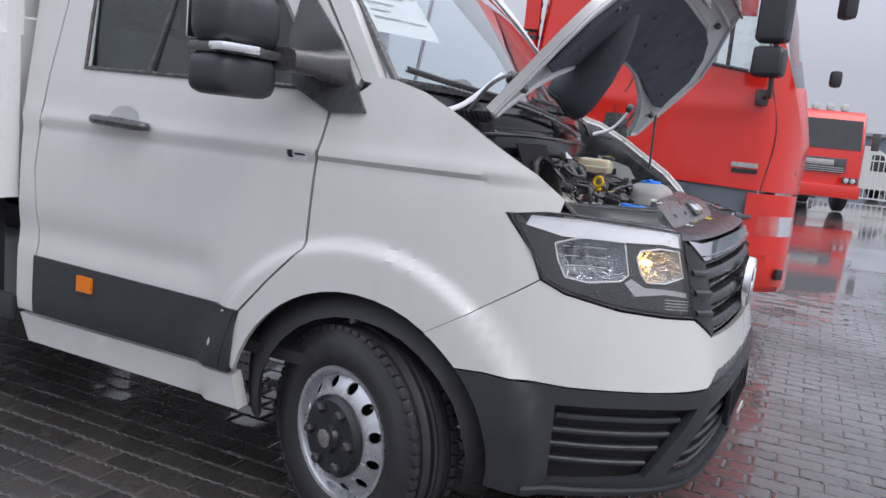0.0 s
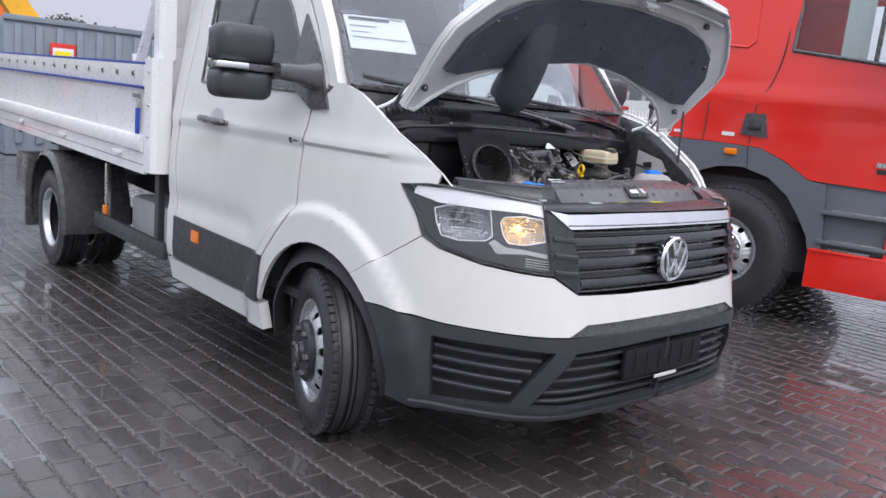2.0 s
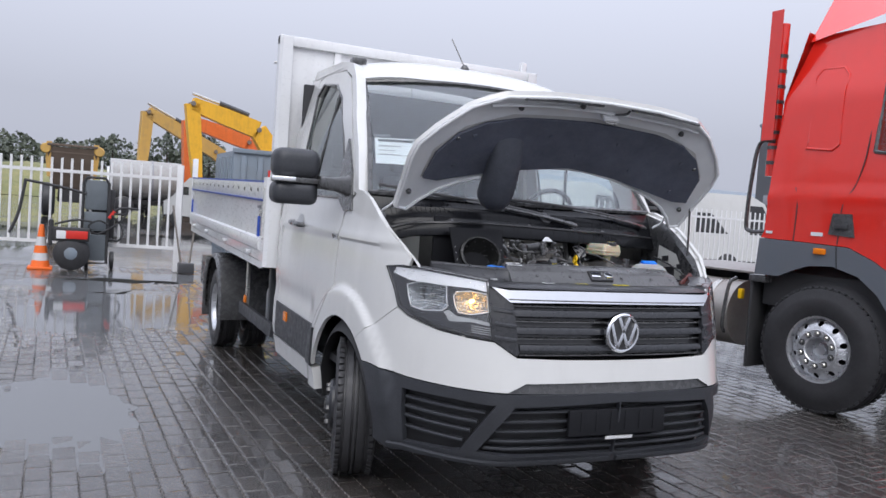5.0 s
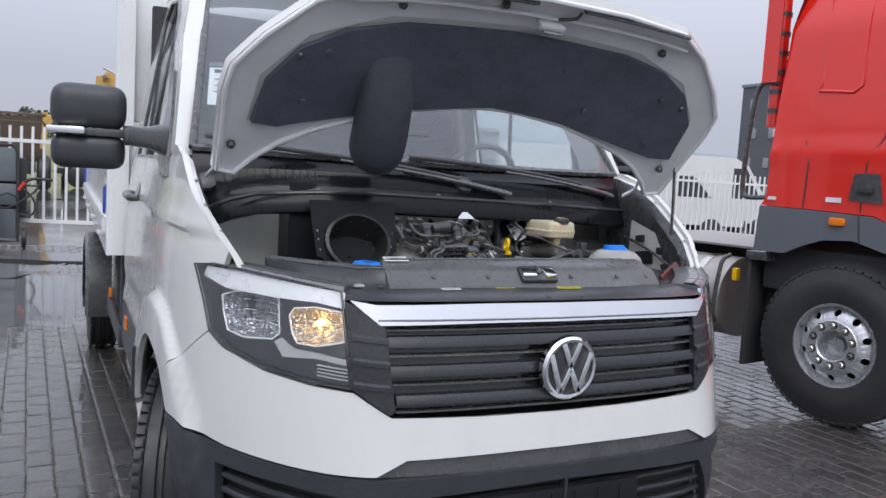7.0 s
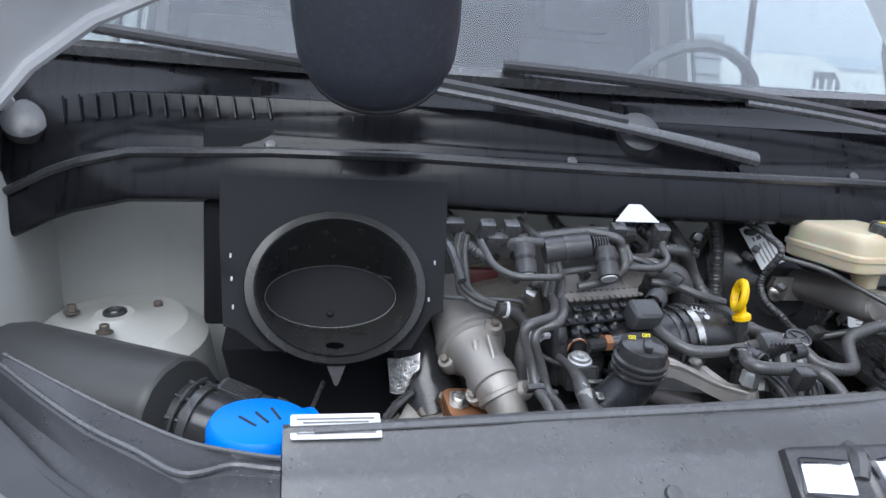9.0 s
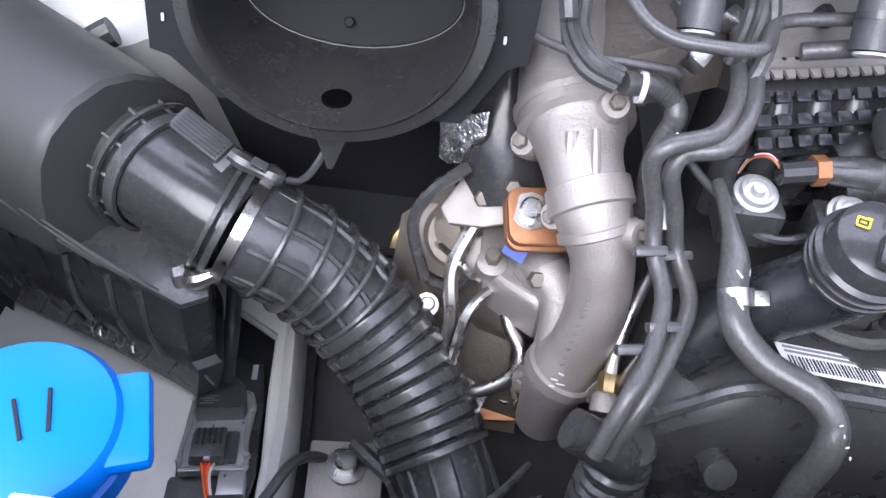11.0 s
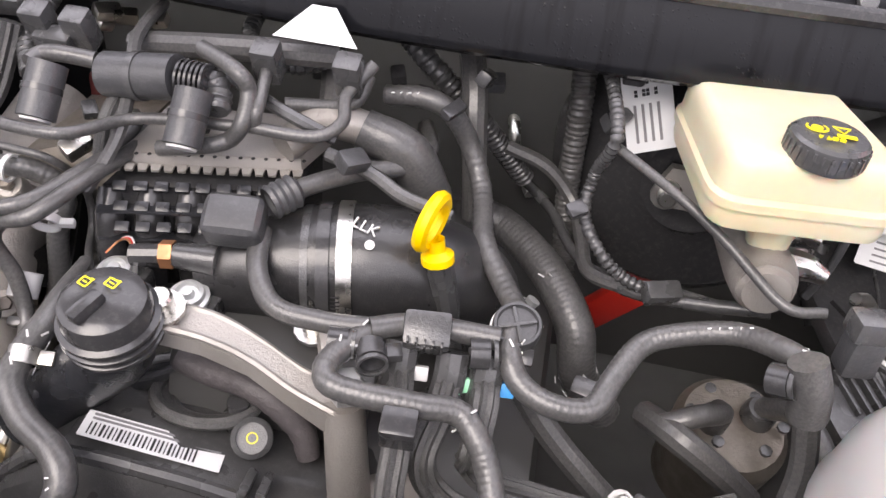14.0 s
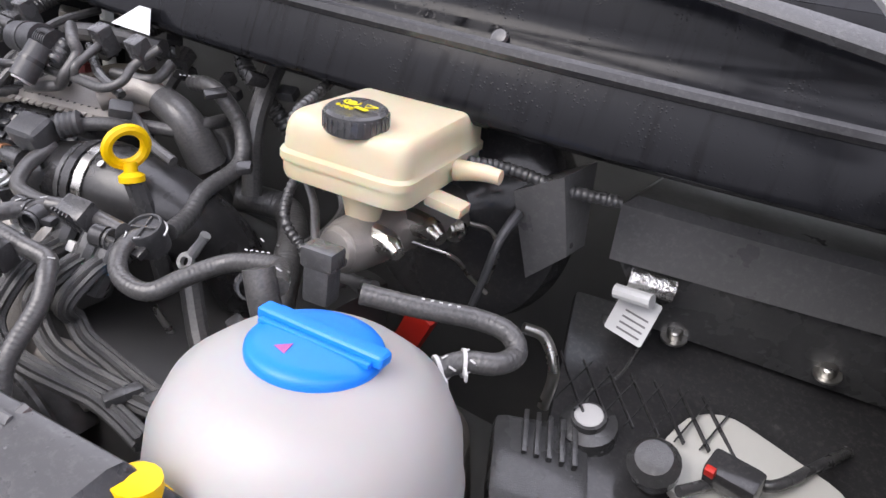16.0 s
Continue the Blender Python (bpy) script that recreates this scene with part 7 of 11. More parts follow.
part("casting_rib", tube([(-0.213, 0.626, 1.150), (-0.209, 0.605, 1.128), (-0.207, 0.596, 1.116)], [0.003, 0.004, 0.003], 8), M["cast"], casting)
for k in range(9):
    p = Vector((-0.200, 0.5445, 1.052)).lerp(Vector((-0.208, 0.527, 0.990)), k / 8)
    part("cast_mark", box(p, (0.004, 0.0012, 0.002), 0.0004, (60, 0, 15)), M["grey_ink"], casting)
for k, (x, z) in enumerate(((-0.208, 0.985), (-0.212, 0.976), (-0.206, 0.970), (-0.214, 0.966), (-0.209, 0.960))):
    part("chalk_mark", box((x, 0.5215 + 0.02 * (0.985 - z), z), (0.0012, 0.0012, 0.008), 0.0003, (50, 20 * k, 30)), M["paper"] if k < 4 else M["yellow_ink"], casting)
part("outlet_branch", tube([(-0.222, 0.625, 0.99), (-0.209, 0.605, 0.982), (-0.206, 0.585, 0.972), (-0.206, 0.562, 0.958)], [0.021, 0.020, 0.0195, 0.022], 22), M["cast"], casting)
part("pressure_union", tube([(-0.170, 0.535, 0.945), (-0.163, 0.525, 0.962), (-0.150, 0.53, 1.0), (-0.135, 0.545, 1.045)], [0.008, 0.0065, 0.0055, 0.0055], 12), M["steel"], casting)
part("union_nut", lathe([(0.0095, -0.006), (0.0095, 0.006), (0.006, 0.008)], aim((-0.164, 0.526, 0.959), (0.2, 0.1, 0.9)), 6), M["brass"], casting)
part("steel_pipe", tube([(-0.266, 0.64, 0.965), (-0.258, 0.63, 0.95), (-0.246, 0.605, 0.93), (-0.234, 0.585, 0.921), (-0.238, 0.57, 0.904), (-0.257, 0.563, 0.887), (-0.290, 0.563, 0.868)], 0.0066, 14, 8), M["steel"], van, "bright bent steel oil pipe")
for k in range(5):
    part("pipe_mark", box((-0.2555 + 0.0022 * k, 0.6195 - 0.0045 * k, 0.9475 - 0.0033 * k), (0.002, 0.001, 0.0022), 0.0003, (40, 0, 30)), M["white_ink"], van)
turbo = part("turbo_housing", lathe([(0.0, 0.02), (0.018, 0.02), (0.02, 0.032), (0.03, 0.032), (0.034, 0.02), (0.046, 0.014), (0.05, 0.0), (0.046, -0.02), (0.03, -0.04), (0.0, -0.048)], aim((-0.305, 0.70, 0.945), (0.1, -0.7, 0.6)), 28), M["turbo_cast"], van, "brown heat-stained turbocharger")
part("turbine_bulge", loft([[Vector((-0.305, 0.70, 0.945)) + Vector((0.036 * c * math.sin(b), -0.03 * math.cos(b) - 0.012 * s_, 0.055 * s_ * math.sin(b) + 0.012 * c)) for c, s_ in [(math.cos(2 * math.pi * k / 20), math.sin(2 * math.pi * k / 20)) for k in range(20)]] for b in [0.1 + 0.25 * i for i in range(9)]]), M["turbo_cast"], turbo)
clamp_line = round_rect(0.062, 0.05, 0.012)
for z, w in ((1.040, 1.0), (1.0515, 0.96)):
    part("copper_clamp", plate([(x * w, y * w) for x, y in clamp_line], 0.0085, pose(-0.238, 0.626 + 0.4 * (1.052 - z), z, 30, 6, 14), 0.002), M["rust"], turbo, "orange-brown heated bracket")
part("clamp_gap", plate([(x * 0.93, y * 0.93) for x, y in clamp_line], 0.004, pose(-0.238, 0.628, 1.0485, 30, 6, 14)), M["ink"], turbo)
bolt((-0.2475, 0.622, 1.0615), (0, -0.45, 0.9), 0.0095, 0.010, "steel", turbo)
part("turbo_label", plate(round_rect(0.02, 0.015, 0.001), 0.001, pose(-0.253, 0.618, 1.018, 50, 10, -25)), M["stripe_blue"], turbo)
part("label_stripe", plate(round_rect(0.02, 0.004, 0.001), 0.001, pose(-0.253, 0.617, 1.019, 50, 10, -25) @ Matrix.Translation((0, 0.006, 0.0006))), M["white_ink"], turbo)
for p in ((-0.287, 0.676, 1.017), (-0.263, 0.666, 1.043), (-0.274, 0.648, 0.968), (-0.232, 0.615, 0.988)):
    bolt(p, (0.1, -0.7, 0.7), 0.008, 0.014, "iron", turbo, False)
probe_body = part("exhaust_sensor", lathe([(0.028, -0.01), (0.03, 0.0), (0.024, 0.006), (0.013, 0.008), (0.013, 0.024), (0.009, 0.026), (0.009, 0.05), (0, 0.052)], aim((-0.344, 0.769, 0.828), (0.1, -0.7, 0.7)), 20), M["brass"], van, "brassy exhaust sensor")
part("sensor_lead", tube([(-0.34, 0.735, 0.868), (-0.37, 0.70, 0.90), (-0.42, 0.66, 0.95)], 0.006, 8), M["black"], probe_body)
part("exhaust_sensor", lathe([(0.02, -0.03), (0.02, 0.0), (0.013, 0.004), (0.013, 0.03), (0.008, 0.032), (0.008, 0.05), (0, 0.05)], aim((-0.318, 0.745, 0.905), (-0.05, -0.3, 0.95)), 16), M["steel"], van)
part("exhaust_manifold", tube([(-0.30, 0.72, 0.83), (-0.285, 0.70, 0.86), (-0.255, 0.67, 0.90), (-0.22, 0.64, 0.93)], [0.036, 0.042, 0.046, 0.045], 16), M["iron"], van)
part("heat_foil", tube([(-0.36, 0.66, 0.80), (-0.31, 0.62, 0.79), (-0.26, 0.60, 0.78)], [0.05, 0.06, 0.05], 16), M["foil"], van)
part("coolant_joint", tube([(-0.205, 0.46, 1.01), (-0.17, 0.455, 0.99), (-0.15, 0.46, 0.96)], [0.016, 0.018, 0.016], 12), M["black"], van)
part("coolant_joint", tube([(-0.16, 0.47, 0.99), (-0.162, 0.455, 0.93), (-0.16, 0.45, 0.88)], [0.022, 0.026, 0.03], 14, ribs=(0.012, 0.003)), M["black"], van)
for p in ((-0.168, 0.55, 1.108), (-0.145, 0.562, 1.094), (-0.155, 0.505, 1.082), (-0.175, 0.49, 1.072)):
    part("pipe_clip", box(p, (0.024, 0.008, 0.012), 0.003, (35, 0, 10)), M["black"], van)
clip_band((-0.188, 0.636, 1.183), (0.95, 0, -0.1), 0.0155, "white_ink", 0.004, van, False)
clip_band((-0.150, 0.617, 1.152), (0.2, -0.8, -0.4), 0.0155, "white_ink", 0.007, van)
clip_band((-0.156, 0.585, 1.112), (0.0, -0.6, -0.7), 0.0155, "white_ink", 0.02, van, False)
clip_band((-0.112, 0.517, 1.108), (0.1, -0.8, -0.5), 0.0165, "steel", 0.012, van)

# timing cover with its label
rings = []
for x, top, fwd in ((-0.175, 0.93, 0.50), (-0.15, 0.985, 0.488), (-0.12, 1.025, 0.484), (-0.08, 1.052, 0.486), (0.0, 1.046, 0.49), (0.06, 1.028, 0.497), (0.12, 1.005, 0.505), (0.17, 0.975, 0.512), (0.20, 0.93, 0.52)):
    rings.append([(x, 0.60, top - 0.01), (x, fwd + 0.045, top + 0.004), (x, fwd, top), (x, fwd - 0.012, top - 0.012), (x, fwd - 0.022, top - 0.06), (x, fwd - 0.03, top - 0.22), (x, fwd - 0.02, 0.66)])
cover = part("timing_cover", loft(rings, closed=False, cap=False), M["cover_plastic"], van, "black plastic timing cover with a white barcode label")
part("cover_rim", tube([Vector(r[2]) for r in rings], 0.006, 8), M["black"], cover)
base_m = pose(-0.018, 0.5125, 1.0525, -6, 15, 8)
label = part("barcode_label", plate(round_rect(0.104, 0.026, 0.001), 0.0008, base_m), M["paper"], cover, "white barcode label")
for k in range(26):
    w = (0.0011, 0.0018, 0.0008, 0.0014)[k * 7 % 4]
    part("bar", plate(round_rect(w, 0.012, 0.0002), 0.0004, base_m @ Matrix.Translation((-0.046 + 0.0031 * k, -0.0045, 0.0009))), M["ink"], label)
for k in range(2):
    part("print_line", plate(round_rect(0.07, 0.0022, 0.0003), 0.0004, base_m @ Matrix.Translation((-0.012, 0.0055 + 0.0042 * k, 0.0009))), M["grey_ink"], label)
part("print_line", plate(round_rect(0.02, 0.004, 0.0003), 0.0004, base_m @ Matrix.Translation((0.039, 0.006, 0.0009))), M["grey_ink"], label)
for x in (0.055, 0.068):
    part("cover_lug", box((x, 0.50, 1.032), (0.007, 0.03, 0.028), 0.002, (-20, 15, 0)), M["black"], cover)
part("cover_stud", lathe([(0.013, 0), (0.013, 0.015), (0.009, 0.018), (0.009, 0.03), (0, 0.03)], pose(0.03, 0.556, 1.035), 14), M["black_gloss"], cover)
for k in range(5):
    part("cover_groove", tube([(-0.03 + 0.012 * k, 0.462, 0.93), (-0.01 + 0.012 * k, 0.462, 0.96)], 0.003, 6, smooth=False), M["black_gloss"], cover)
part("cover_boss", lathe([(0.012, -0.02), (0.012, 0.012), (0, 0.014)], aim((-0.095, 0.455, 0.99), (0, -0.8, 0.5)), 12), M["black"], cover)

# oil filler
neck = part("oil_filler_neck", tube([(-0.13, 0.525, 1.03), (-0.09, 0.535, 1.075), (-0.05, 0.53, 1.12), (-0.045, 0.524, 1.15)], [0.026, 0.027, 0.028, 0.03], 18), M["grille"], van, "black oil filler neck and cap with yellow symbols")
ocap = part("oil_cap", lathe([(0.0, 0.014), (0.022, 0.013), (0.0285, 0.009), (0.0305, 0.002), (0.0308, -0.006), (0.0345, -0.008), (0.0345, -0.011), (0.031, -0.0125), (0.031, -0.0145), (0.0348, -0.016), (0.0348, -0.019), (0.031, -0.0205), (0.031, -0.0225), (0.034, -0.024), (0.034, -0.027), (0.028, -0.030)], aim((-0.044, 0.522, 1.166), (0.02, -0.25, 1)), 32), M["black_gloss"], neck)
oc = pose(-0.044, 0.5185, 1.1825, 14, 0, -20)
part("cap_grip", moved(box((0.002, -0.013, 0.0), (0.011, 0.026, 0.010), 0.004), oc), M["black_gloss"], ocap)
for dx, dy, w, h in ((-0.016, 0.002, 0.0075, 0.0065), (0.001, 0.010, 0.0085, 0.006)):
    for ex, ey, ew, eh in ((0, h / 2, w, 0.0011), (0, -h / 2, w, 0.0011), (-w / 2, 0, 0.0011, h), (w / 2, 0, 0.0011, h), (0, 0, w * 0.5, 0.001), (w * 0.42, h * 0.62, 0.003, 0.001)):
        part("cap_symbol", plate(round_rect(ew, eh, 0.0003), 0.0005, oc @ Matrix.Translation((dx + ex, dy + ey, -0.0008))), M["yellow_ink"], ocap)
part("coiled_sleeve", tube([(0.0 + (0.024 + 0.0006 * k) * math.cos(0.6 * k), 0.562 + (0.014 + 0.0005 * k) * math.sin(0.6 * k), 1.045 + 0.0004 * k) for k in range(36)], 0.0055, 8, 2), M["braid"], van)
plug = part("cam_sensor", lathe([(0.016, 0), (0.016, 0.014), (0.012, 0.017), (0.012, 0.010), (0, 0.010)], aim((0.045, 0.545, 1.04), (0.2, -0.6, 0.7)), 18), M["black"], van)
part("sensor_pin", lathe([(0.0035, 0.0), (0.0035, 0.001), (0.0045, 0.001), (0.0045, 0.0)], aim((0.047, 0.539, 1.047), (0.2, -0.6, 0.7)), 16), M["yellow_ink"], plug)

# cast bracket
brk = part("mount_bracket", loft([[(x, y - hw, z), (x, y + hw, z + 0.006), (x, y + hw, z - h), (x, y - hw, z - h)] for x, y, z, hw, h in ((-0.03, 0.548, 1.142, 0.013, 0.012), (0.012, 0.552, 1.136, 0.013, 0.013), (0.045, 0.553, 1.122, 0.011, 0.013), (0.08, 0.546, 1.108, 0.011, 0.015), (0.115, 0.541, 1.10, 0.014, 0.02))]), M["cast"], van, "cast aluminium engine bracket")
part("bracket_post", tube([(0.117, 0.541, 1.105), (0.122, 0.535, 1.06), (0.128, 0.53, 1.0), (0.132, 0.528, 0.93)], [0.015, 0.016, 0.017, 0.018], 14), M["cast"], brk)
for dy in (-0.0125, 0.0125):
    part("bracket_rib", tube([(-0.03, 0.548 + dy, 1.146), (0.012, 0.552 + dy, 1.140), (0.045, 0.553 + dy * 0.85, 1.126), (0.08, 0.546 + dy * 0.85, 1.112), (0.115, 0.541 + dy, 1.104)], 0.0028, 6), M["cast"], brk)
part("bracket_foot", tube([(0.13, 0.54, 1.0), (0.165, 0.56, 0.985), (0.20, 0.565, 0.96)], [0.018, 0.022, 0.020], 16), M["cast"], brk)
part("bracket_strut", tube([(0.085, 0.60, 1.11), (0.10, 0.57, 1.10), (0.115, 0.545, 1.095)], 0.008, 8), M["cast"], brk)
part("head_casting", box((0.045, 0.60, 1.06), (0.16, 0.07, 0.07), 0.012, (0, 8, 6)), M["bay_dark"], brk)
bolt((0.118, 0.541, 1.108), (0.05, -0.15, 1), 0.0125, 0.022, "zinc", brk, False)
for p in ((0.075, 0.605, 1.108), (-0.02, 0.55, 1.148)):
    bolt(p, (0, -0.2, 1), 0.010, 0.014, "steel", brk)
for x, y, z in ((-0.09, 0.607, 1.128), (-0.024, 0.596, 1.128)):
    boss = part("cover_boss", box((x, y, z - 0.025), (0.045, 0.04, 0.035), 0.006), M["black"], engine)
    part("cover_bolt", lathe([(0.0165, 0.0), (0.0165, 0.003), (0.0135, 0.004), (0.0125, 0.008), (0.0095, 0.009), (0.0085, 0.005), (0.0055, 0.005), (0.0045, 0.0105), (0.0, 0.011)], pose(x, y, z - 0.006, 15, 0, 0), 24), M["zinc"], boss)

part("taped_loom", tube([(-0.018, 0.559, 1.095), (0.008, 0.558, 1.088), (0.035, 0.56, 1.08), (0.062, 0.557, 1.07), (0.082, 0.553, 1.05), (0.089, 0.547, 1.03)], [0.009, 0.0105, 0.010, 0.0115, 0.010, 0.009], 14, ribs=(0.012, 0.0006)), M["tape"], van, "cloth-taped wiring loom behind the oil cap")
part("thin_lead", tube([(-0.093, 0.538, 1.05), (-0.065, 0.547, 1.065), (-0.036, 0.556, 1.075), (-0.017, 0.562, 1.085)], 0.0032, 8), M["black_matt"], van)

# intake manifold, rail plate and injectors
man = part("intake_manifold", loft([[(-0.115, 0.645, z), (0.03, 0.685, z), (0.03, 0.76, z), (-0.115, 0.73, z)] for z in (1.04, 1.178)]), M["black_gloss"], van, "ribbed black intake manifold under a serrated alloy plate")
for k in range(4):
    x = -0.112 + 0.030 * k
    part("runner", tube([(x, 0.652 + 0.28 * (x + 0.112), 1.172), (x + 0.002, 0.640 + 0.28 * (x + 0.112), 1.150), (x + 0.004, 0.634 + 0.28 * (x + 0.112), 1.115), (x + 0.004, 0.634 + 0.28 * (x + 0.112), 1.08)], [0.010, 0.0125, 0.0125, 0.011], 12), M["black_gloss"], man)
for j in range(3):
    for k in range(9):
        x = -0.100 + 0.0155 * k + 0.004 * j
        part("manifold_cell", box((x, 0.645 + 0.28 * (x + 0.1) - 0.010 * j, 1.180 - 0.013 * j), (0.0115, 0.009, 0.005), 0.0018, (35, 0, 15)), M["grille"], man)
for j in range(4):
    part("manifold_rib", box((-0.043, 0.650 - 0.003 * j, 1.165 - 0.024 * j), (0.145, 0.012, 0.002), 0.0006, (0, 0, 15.5)), M["grille"], man)
for k in range(15):
    f = k / 14
    c = Vector((-0.110 + 0.138 * f, 0.6615 + 0.038 * f, 1.189))
    part("rail_tooth", plate([(-0.0045, 0), (0.0045, 0), (0.003, -0.007), (-0.003, -0.007)], 0.0025, pose(*c, 20, 0, 15.4)), M["cast"], man)
    part("tooth_hole", lathe([(0, 0.0004), (0.0016, 0.0004), (0.0018, 0)], pose(c.x + 0.004, c.y + 0.004, c.z + 0.009, 12, 0, 0), 8), M["ink"], man)
part("alloy_plate", loft([[(-0.115, 0.665, 1.186), (0.03, 0.704, 1.188), (0.05, 0.76, 1.20), (-0.10, 0.725, 1.20)], [(-0.11, 0.668, 1.196), (0.028, 0.706, 1.198), (0.045, 0.755, 1.215), (-0.095, 0.725, 1.215)]]), M["cast"], man)
part("alloy_spigot", tube([(0.015, 0.70, 1.21), (0.04, 0.735, 1.222), (0.075, 0.745, 1.215)], [0.014, 0.016, 0.015], 14), M["cast"], man)
part("spigot_hose", tube([(0.07, 0.745, 1.215), (0.11, 0.745, 1.20), (0.13, 0.76, 1.15)], [0.018, 0.02, 0.022], 14), M["hose"], man)
for x, y, z in ((-0.161, 0.648, 1.228), (-0.044, 0.650, 1.226)):
    inj = part("injector", tube([(x, y - 0.004, z), (x + 0.001, y + 0.022, z + 0.034)], 0.0145, 18, smooth=False), M["black_matt"], van, "black injector cap with a pale end")
    part("injector_band", tube([(x, y + 0.008, z + 0.016), (x, y + 0.011, z + 0.020)], 0.0152, 18, smooth=False), M["black_gloss"], inj)
    part("injector_end", lathe([(0.0, 0.002), (0.011, 0.002), (0.0115, 0.0)], aim((x, y - 0.0045, z - 0.0005), (0, -0.6, -0.78)), 16), M["white_ink"], inj)
damper = part("pulse_damper", tube([(-0.125, 0.69, 1.252), (-0.062, 0.685, 1.262)], 0.018, 20, smooth=False), M["black_matt"], van)
part("damper_collar", tube([(-0.098, 0.688, 1.256), (-0.092, 0.6875, 1.257)], 0.0195, 20, smooth=False), M["black"], damper)
for k in range(6):
    part("damper_rib", tube([(-0.06 + 0.004 * k, 0.685, 1.262), (-0.058 + 0.004 * k, 0.685, 1.262)], 0.015, 16, smooth=False), M["black_gloss"], damper)
part("rear_hose", tube([(-0.14, 0.76, 1.25), (-0.05, 0.75, 1.265), (0.04, 0.77, 1.265)], 0.011, 10), M["hose"], van)
part("rear_hose", tube([(0.02, 0.82, 1.25), (0.03, 0.79, 1.23), (0.035, 0.76, 1.20)], 0.012, 10), M["hose"], van)
for x in (-0.20, -0.165, -0.005, 0.062):
    part("loom_plug", box((x, 0.725, 1.27), (0.022, 0.02, 0.035), 0.004, (25, 0, 0)), M["black"], van)
part("red_cover", box((-0.185, 0.80, 1.175), (0.055, 0.02, 0.05), 0.008), M["red_and_reflection"], van)
part("rocker_cover", loft([[(-0.22, 0.66, 1.13), (-0.11, 0.70, 1.15), (-0.11, 0.88, 1.17), (-0.22, 0.88, 1.15)], [(-0.21, 0.68, 1.17), (-0.12, 0.71, 1.19), (-0.12, 0.87, 1.2), (-0.21, 0.87, 1.18)]]), M["iron"], van)
sens = part("pressure_sensor", tube([(-0.078, 0.613, 1.14), (-0.052, 0.617, 1.143)], 0.009, 10, smooth=False), M["black_gloss"], van)
part("sensor_nut", tube([(-0.055, 0.617, 1.143), (-0.045, 0.619, 1.1435)], 0.0115, 6, smooth=False), M["rust"], sens)
part("sensor_stem", tube([(-0.045, 0.619, 1.143), (-0.01, 0.622, 1.143)], [0.010, 0.014], 12, smooth=False), M["black"], sens)
for k, mat in enumerate(("rust", "red_ink", "white_ink")):
    part("wire", tube([(-0.076, 0.6135 + 0.002 * k, 1.142), (-0.085, 0.622 + 0.002 * k, 1.146), (-0.096, 0.626 + 0.001 * k, 1.140), (-0.104, 0.618, 1.132)], 0.0009, 6), M[mat], sens)

# charge air hose
charge = part("charge_air_hose", tube([(-0.03, 0.64, 1.115), (0.02, 0.652, 1.125), (0.07, 0.664, 1.13), (0.12, 0.678, 1.128), (0.165, 0.70, 1.11), (0.19, 0.735, 1.07), (0.195, 0.76, 1.01)], [0.036, 0.043, 0.049, 0.051, 0.047, 0.039, 0.034], 28), M["charge_rubber"], van, "fat black charge air hose with a steel band")
band_d = Vector((0.98, 0.22, 0.05))
clip_band((0.082, 0.667, 1.1295), band_d, 0.0515, "steel", 0.012, charge, False)
clip_band((0.066, 0.663, 1.1285), band_d, 0.051, "black_gloss", 0.010, charge, False)
clip_band((0.052, 0.660, 1.1275), band_d, 0.048, "black", 0.006, charge, False)
for k in range(9):
    a = radians(-25 + 4 * k)
    part("band_slot", box(Vector((0.082, 0.667, 1.1295)) + 0.0535 * Vector((0.1 * math.cos(a), -math.cos(a), math.sin(a) - 0.0)), (0.007, 0.0008, 0.0009), 0, (0, 0, 12)), M["ink"], charge)
words("LLK", 0.0135, pose(0.099, 0.653, 1.1795, 24, 0, 10) @ pose(0, 0, 0, 0, 0, -24), M["white_ink"], charge, "hose_print")
part("print_dot", lathe([(0.0, 0.0008), (0.004, 0.0008), (0.004, 0)], aim((0.106, 0.6405, 1.1725), (0, -0.6, 0.8)), 14), M["white_ink"], charge)
block = part("breather_valve", box((0.003, 0.628, 1.18), (0.046, 0.036, 0.032), 0.010, (30, 0, 8), seg=3), M["black_matt"], van)
part("valve_collar", lathe([(0.013, -0.014), (0.0145, -0.011), (0.013, -0.008), (0.0145, -0.005), (0.013, -0.002), (0.0145, 0.001), (0.013, 0.004), (0.0145, 0.008), (0.010, 0.012)], aim((0.033, 0.655, 1.193), (0.6, 0.7, 0.2)), 16), M["black_matt"], block)
part("valve_neck", tube([(0.0, 0.64, 1.165), (0.0, 0.65, 1.13)], 0.014, 12, smooth=False), M["black"], block)

# dipstick
dip_m = aim((0.152, 0.641, 1.204), (0.95, -0.25, -0.15))
dip = part("dipstick", tube([dip_m @ Vector((0.0195 * math.cos(a), 0.0195 * math.sin(a), 0)) for a in [k * math.pi / 12 for k in range(25)]], 0.0058, 8, 1, cap=False), M["yellow"], van, "yellow dipstick ring")
part("dipstick_collar", lathe([(0.013, 0), (0.013, 0.006), (0.007, 0.01), (0.007, 0.02)], aim((0.160, 0.640, 1.170), (-0.2, 0.05, 1)), 14), M["yellow"], dip)
part("dipstick_tube", tube([(0.160, 0.642, 1.17), (0.168, 0.65, 1.13), (0.18, 0.66, 1.06)], 0.011, 10), M["black"], dip)

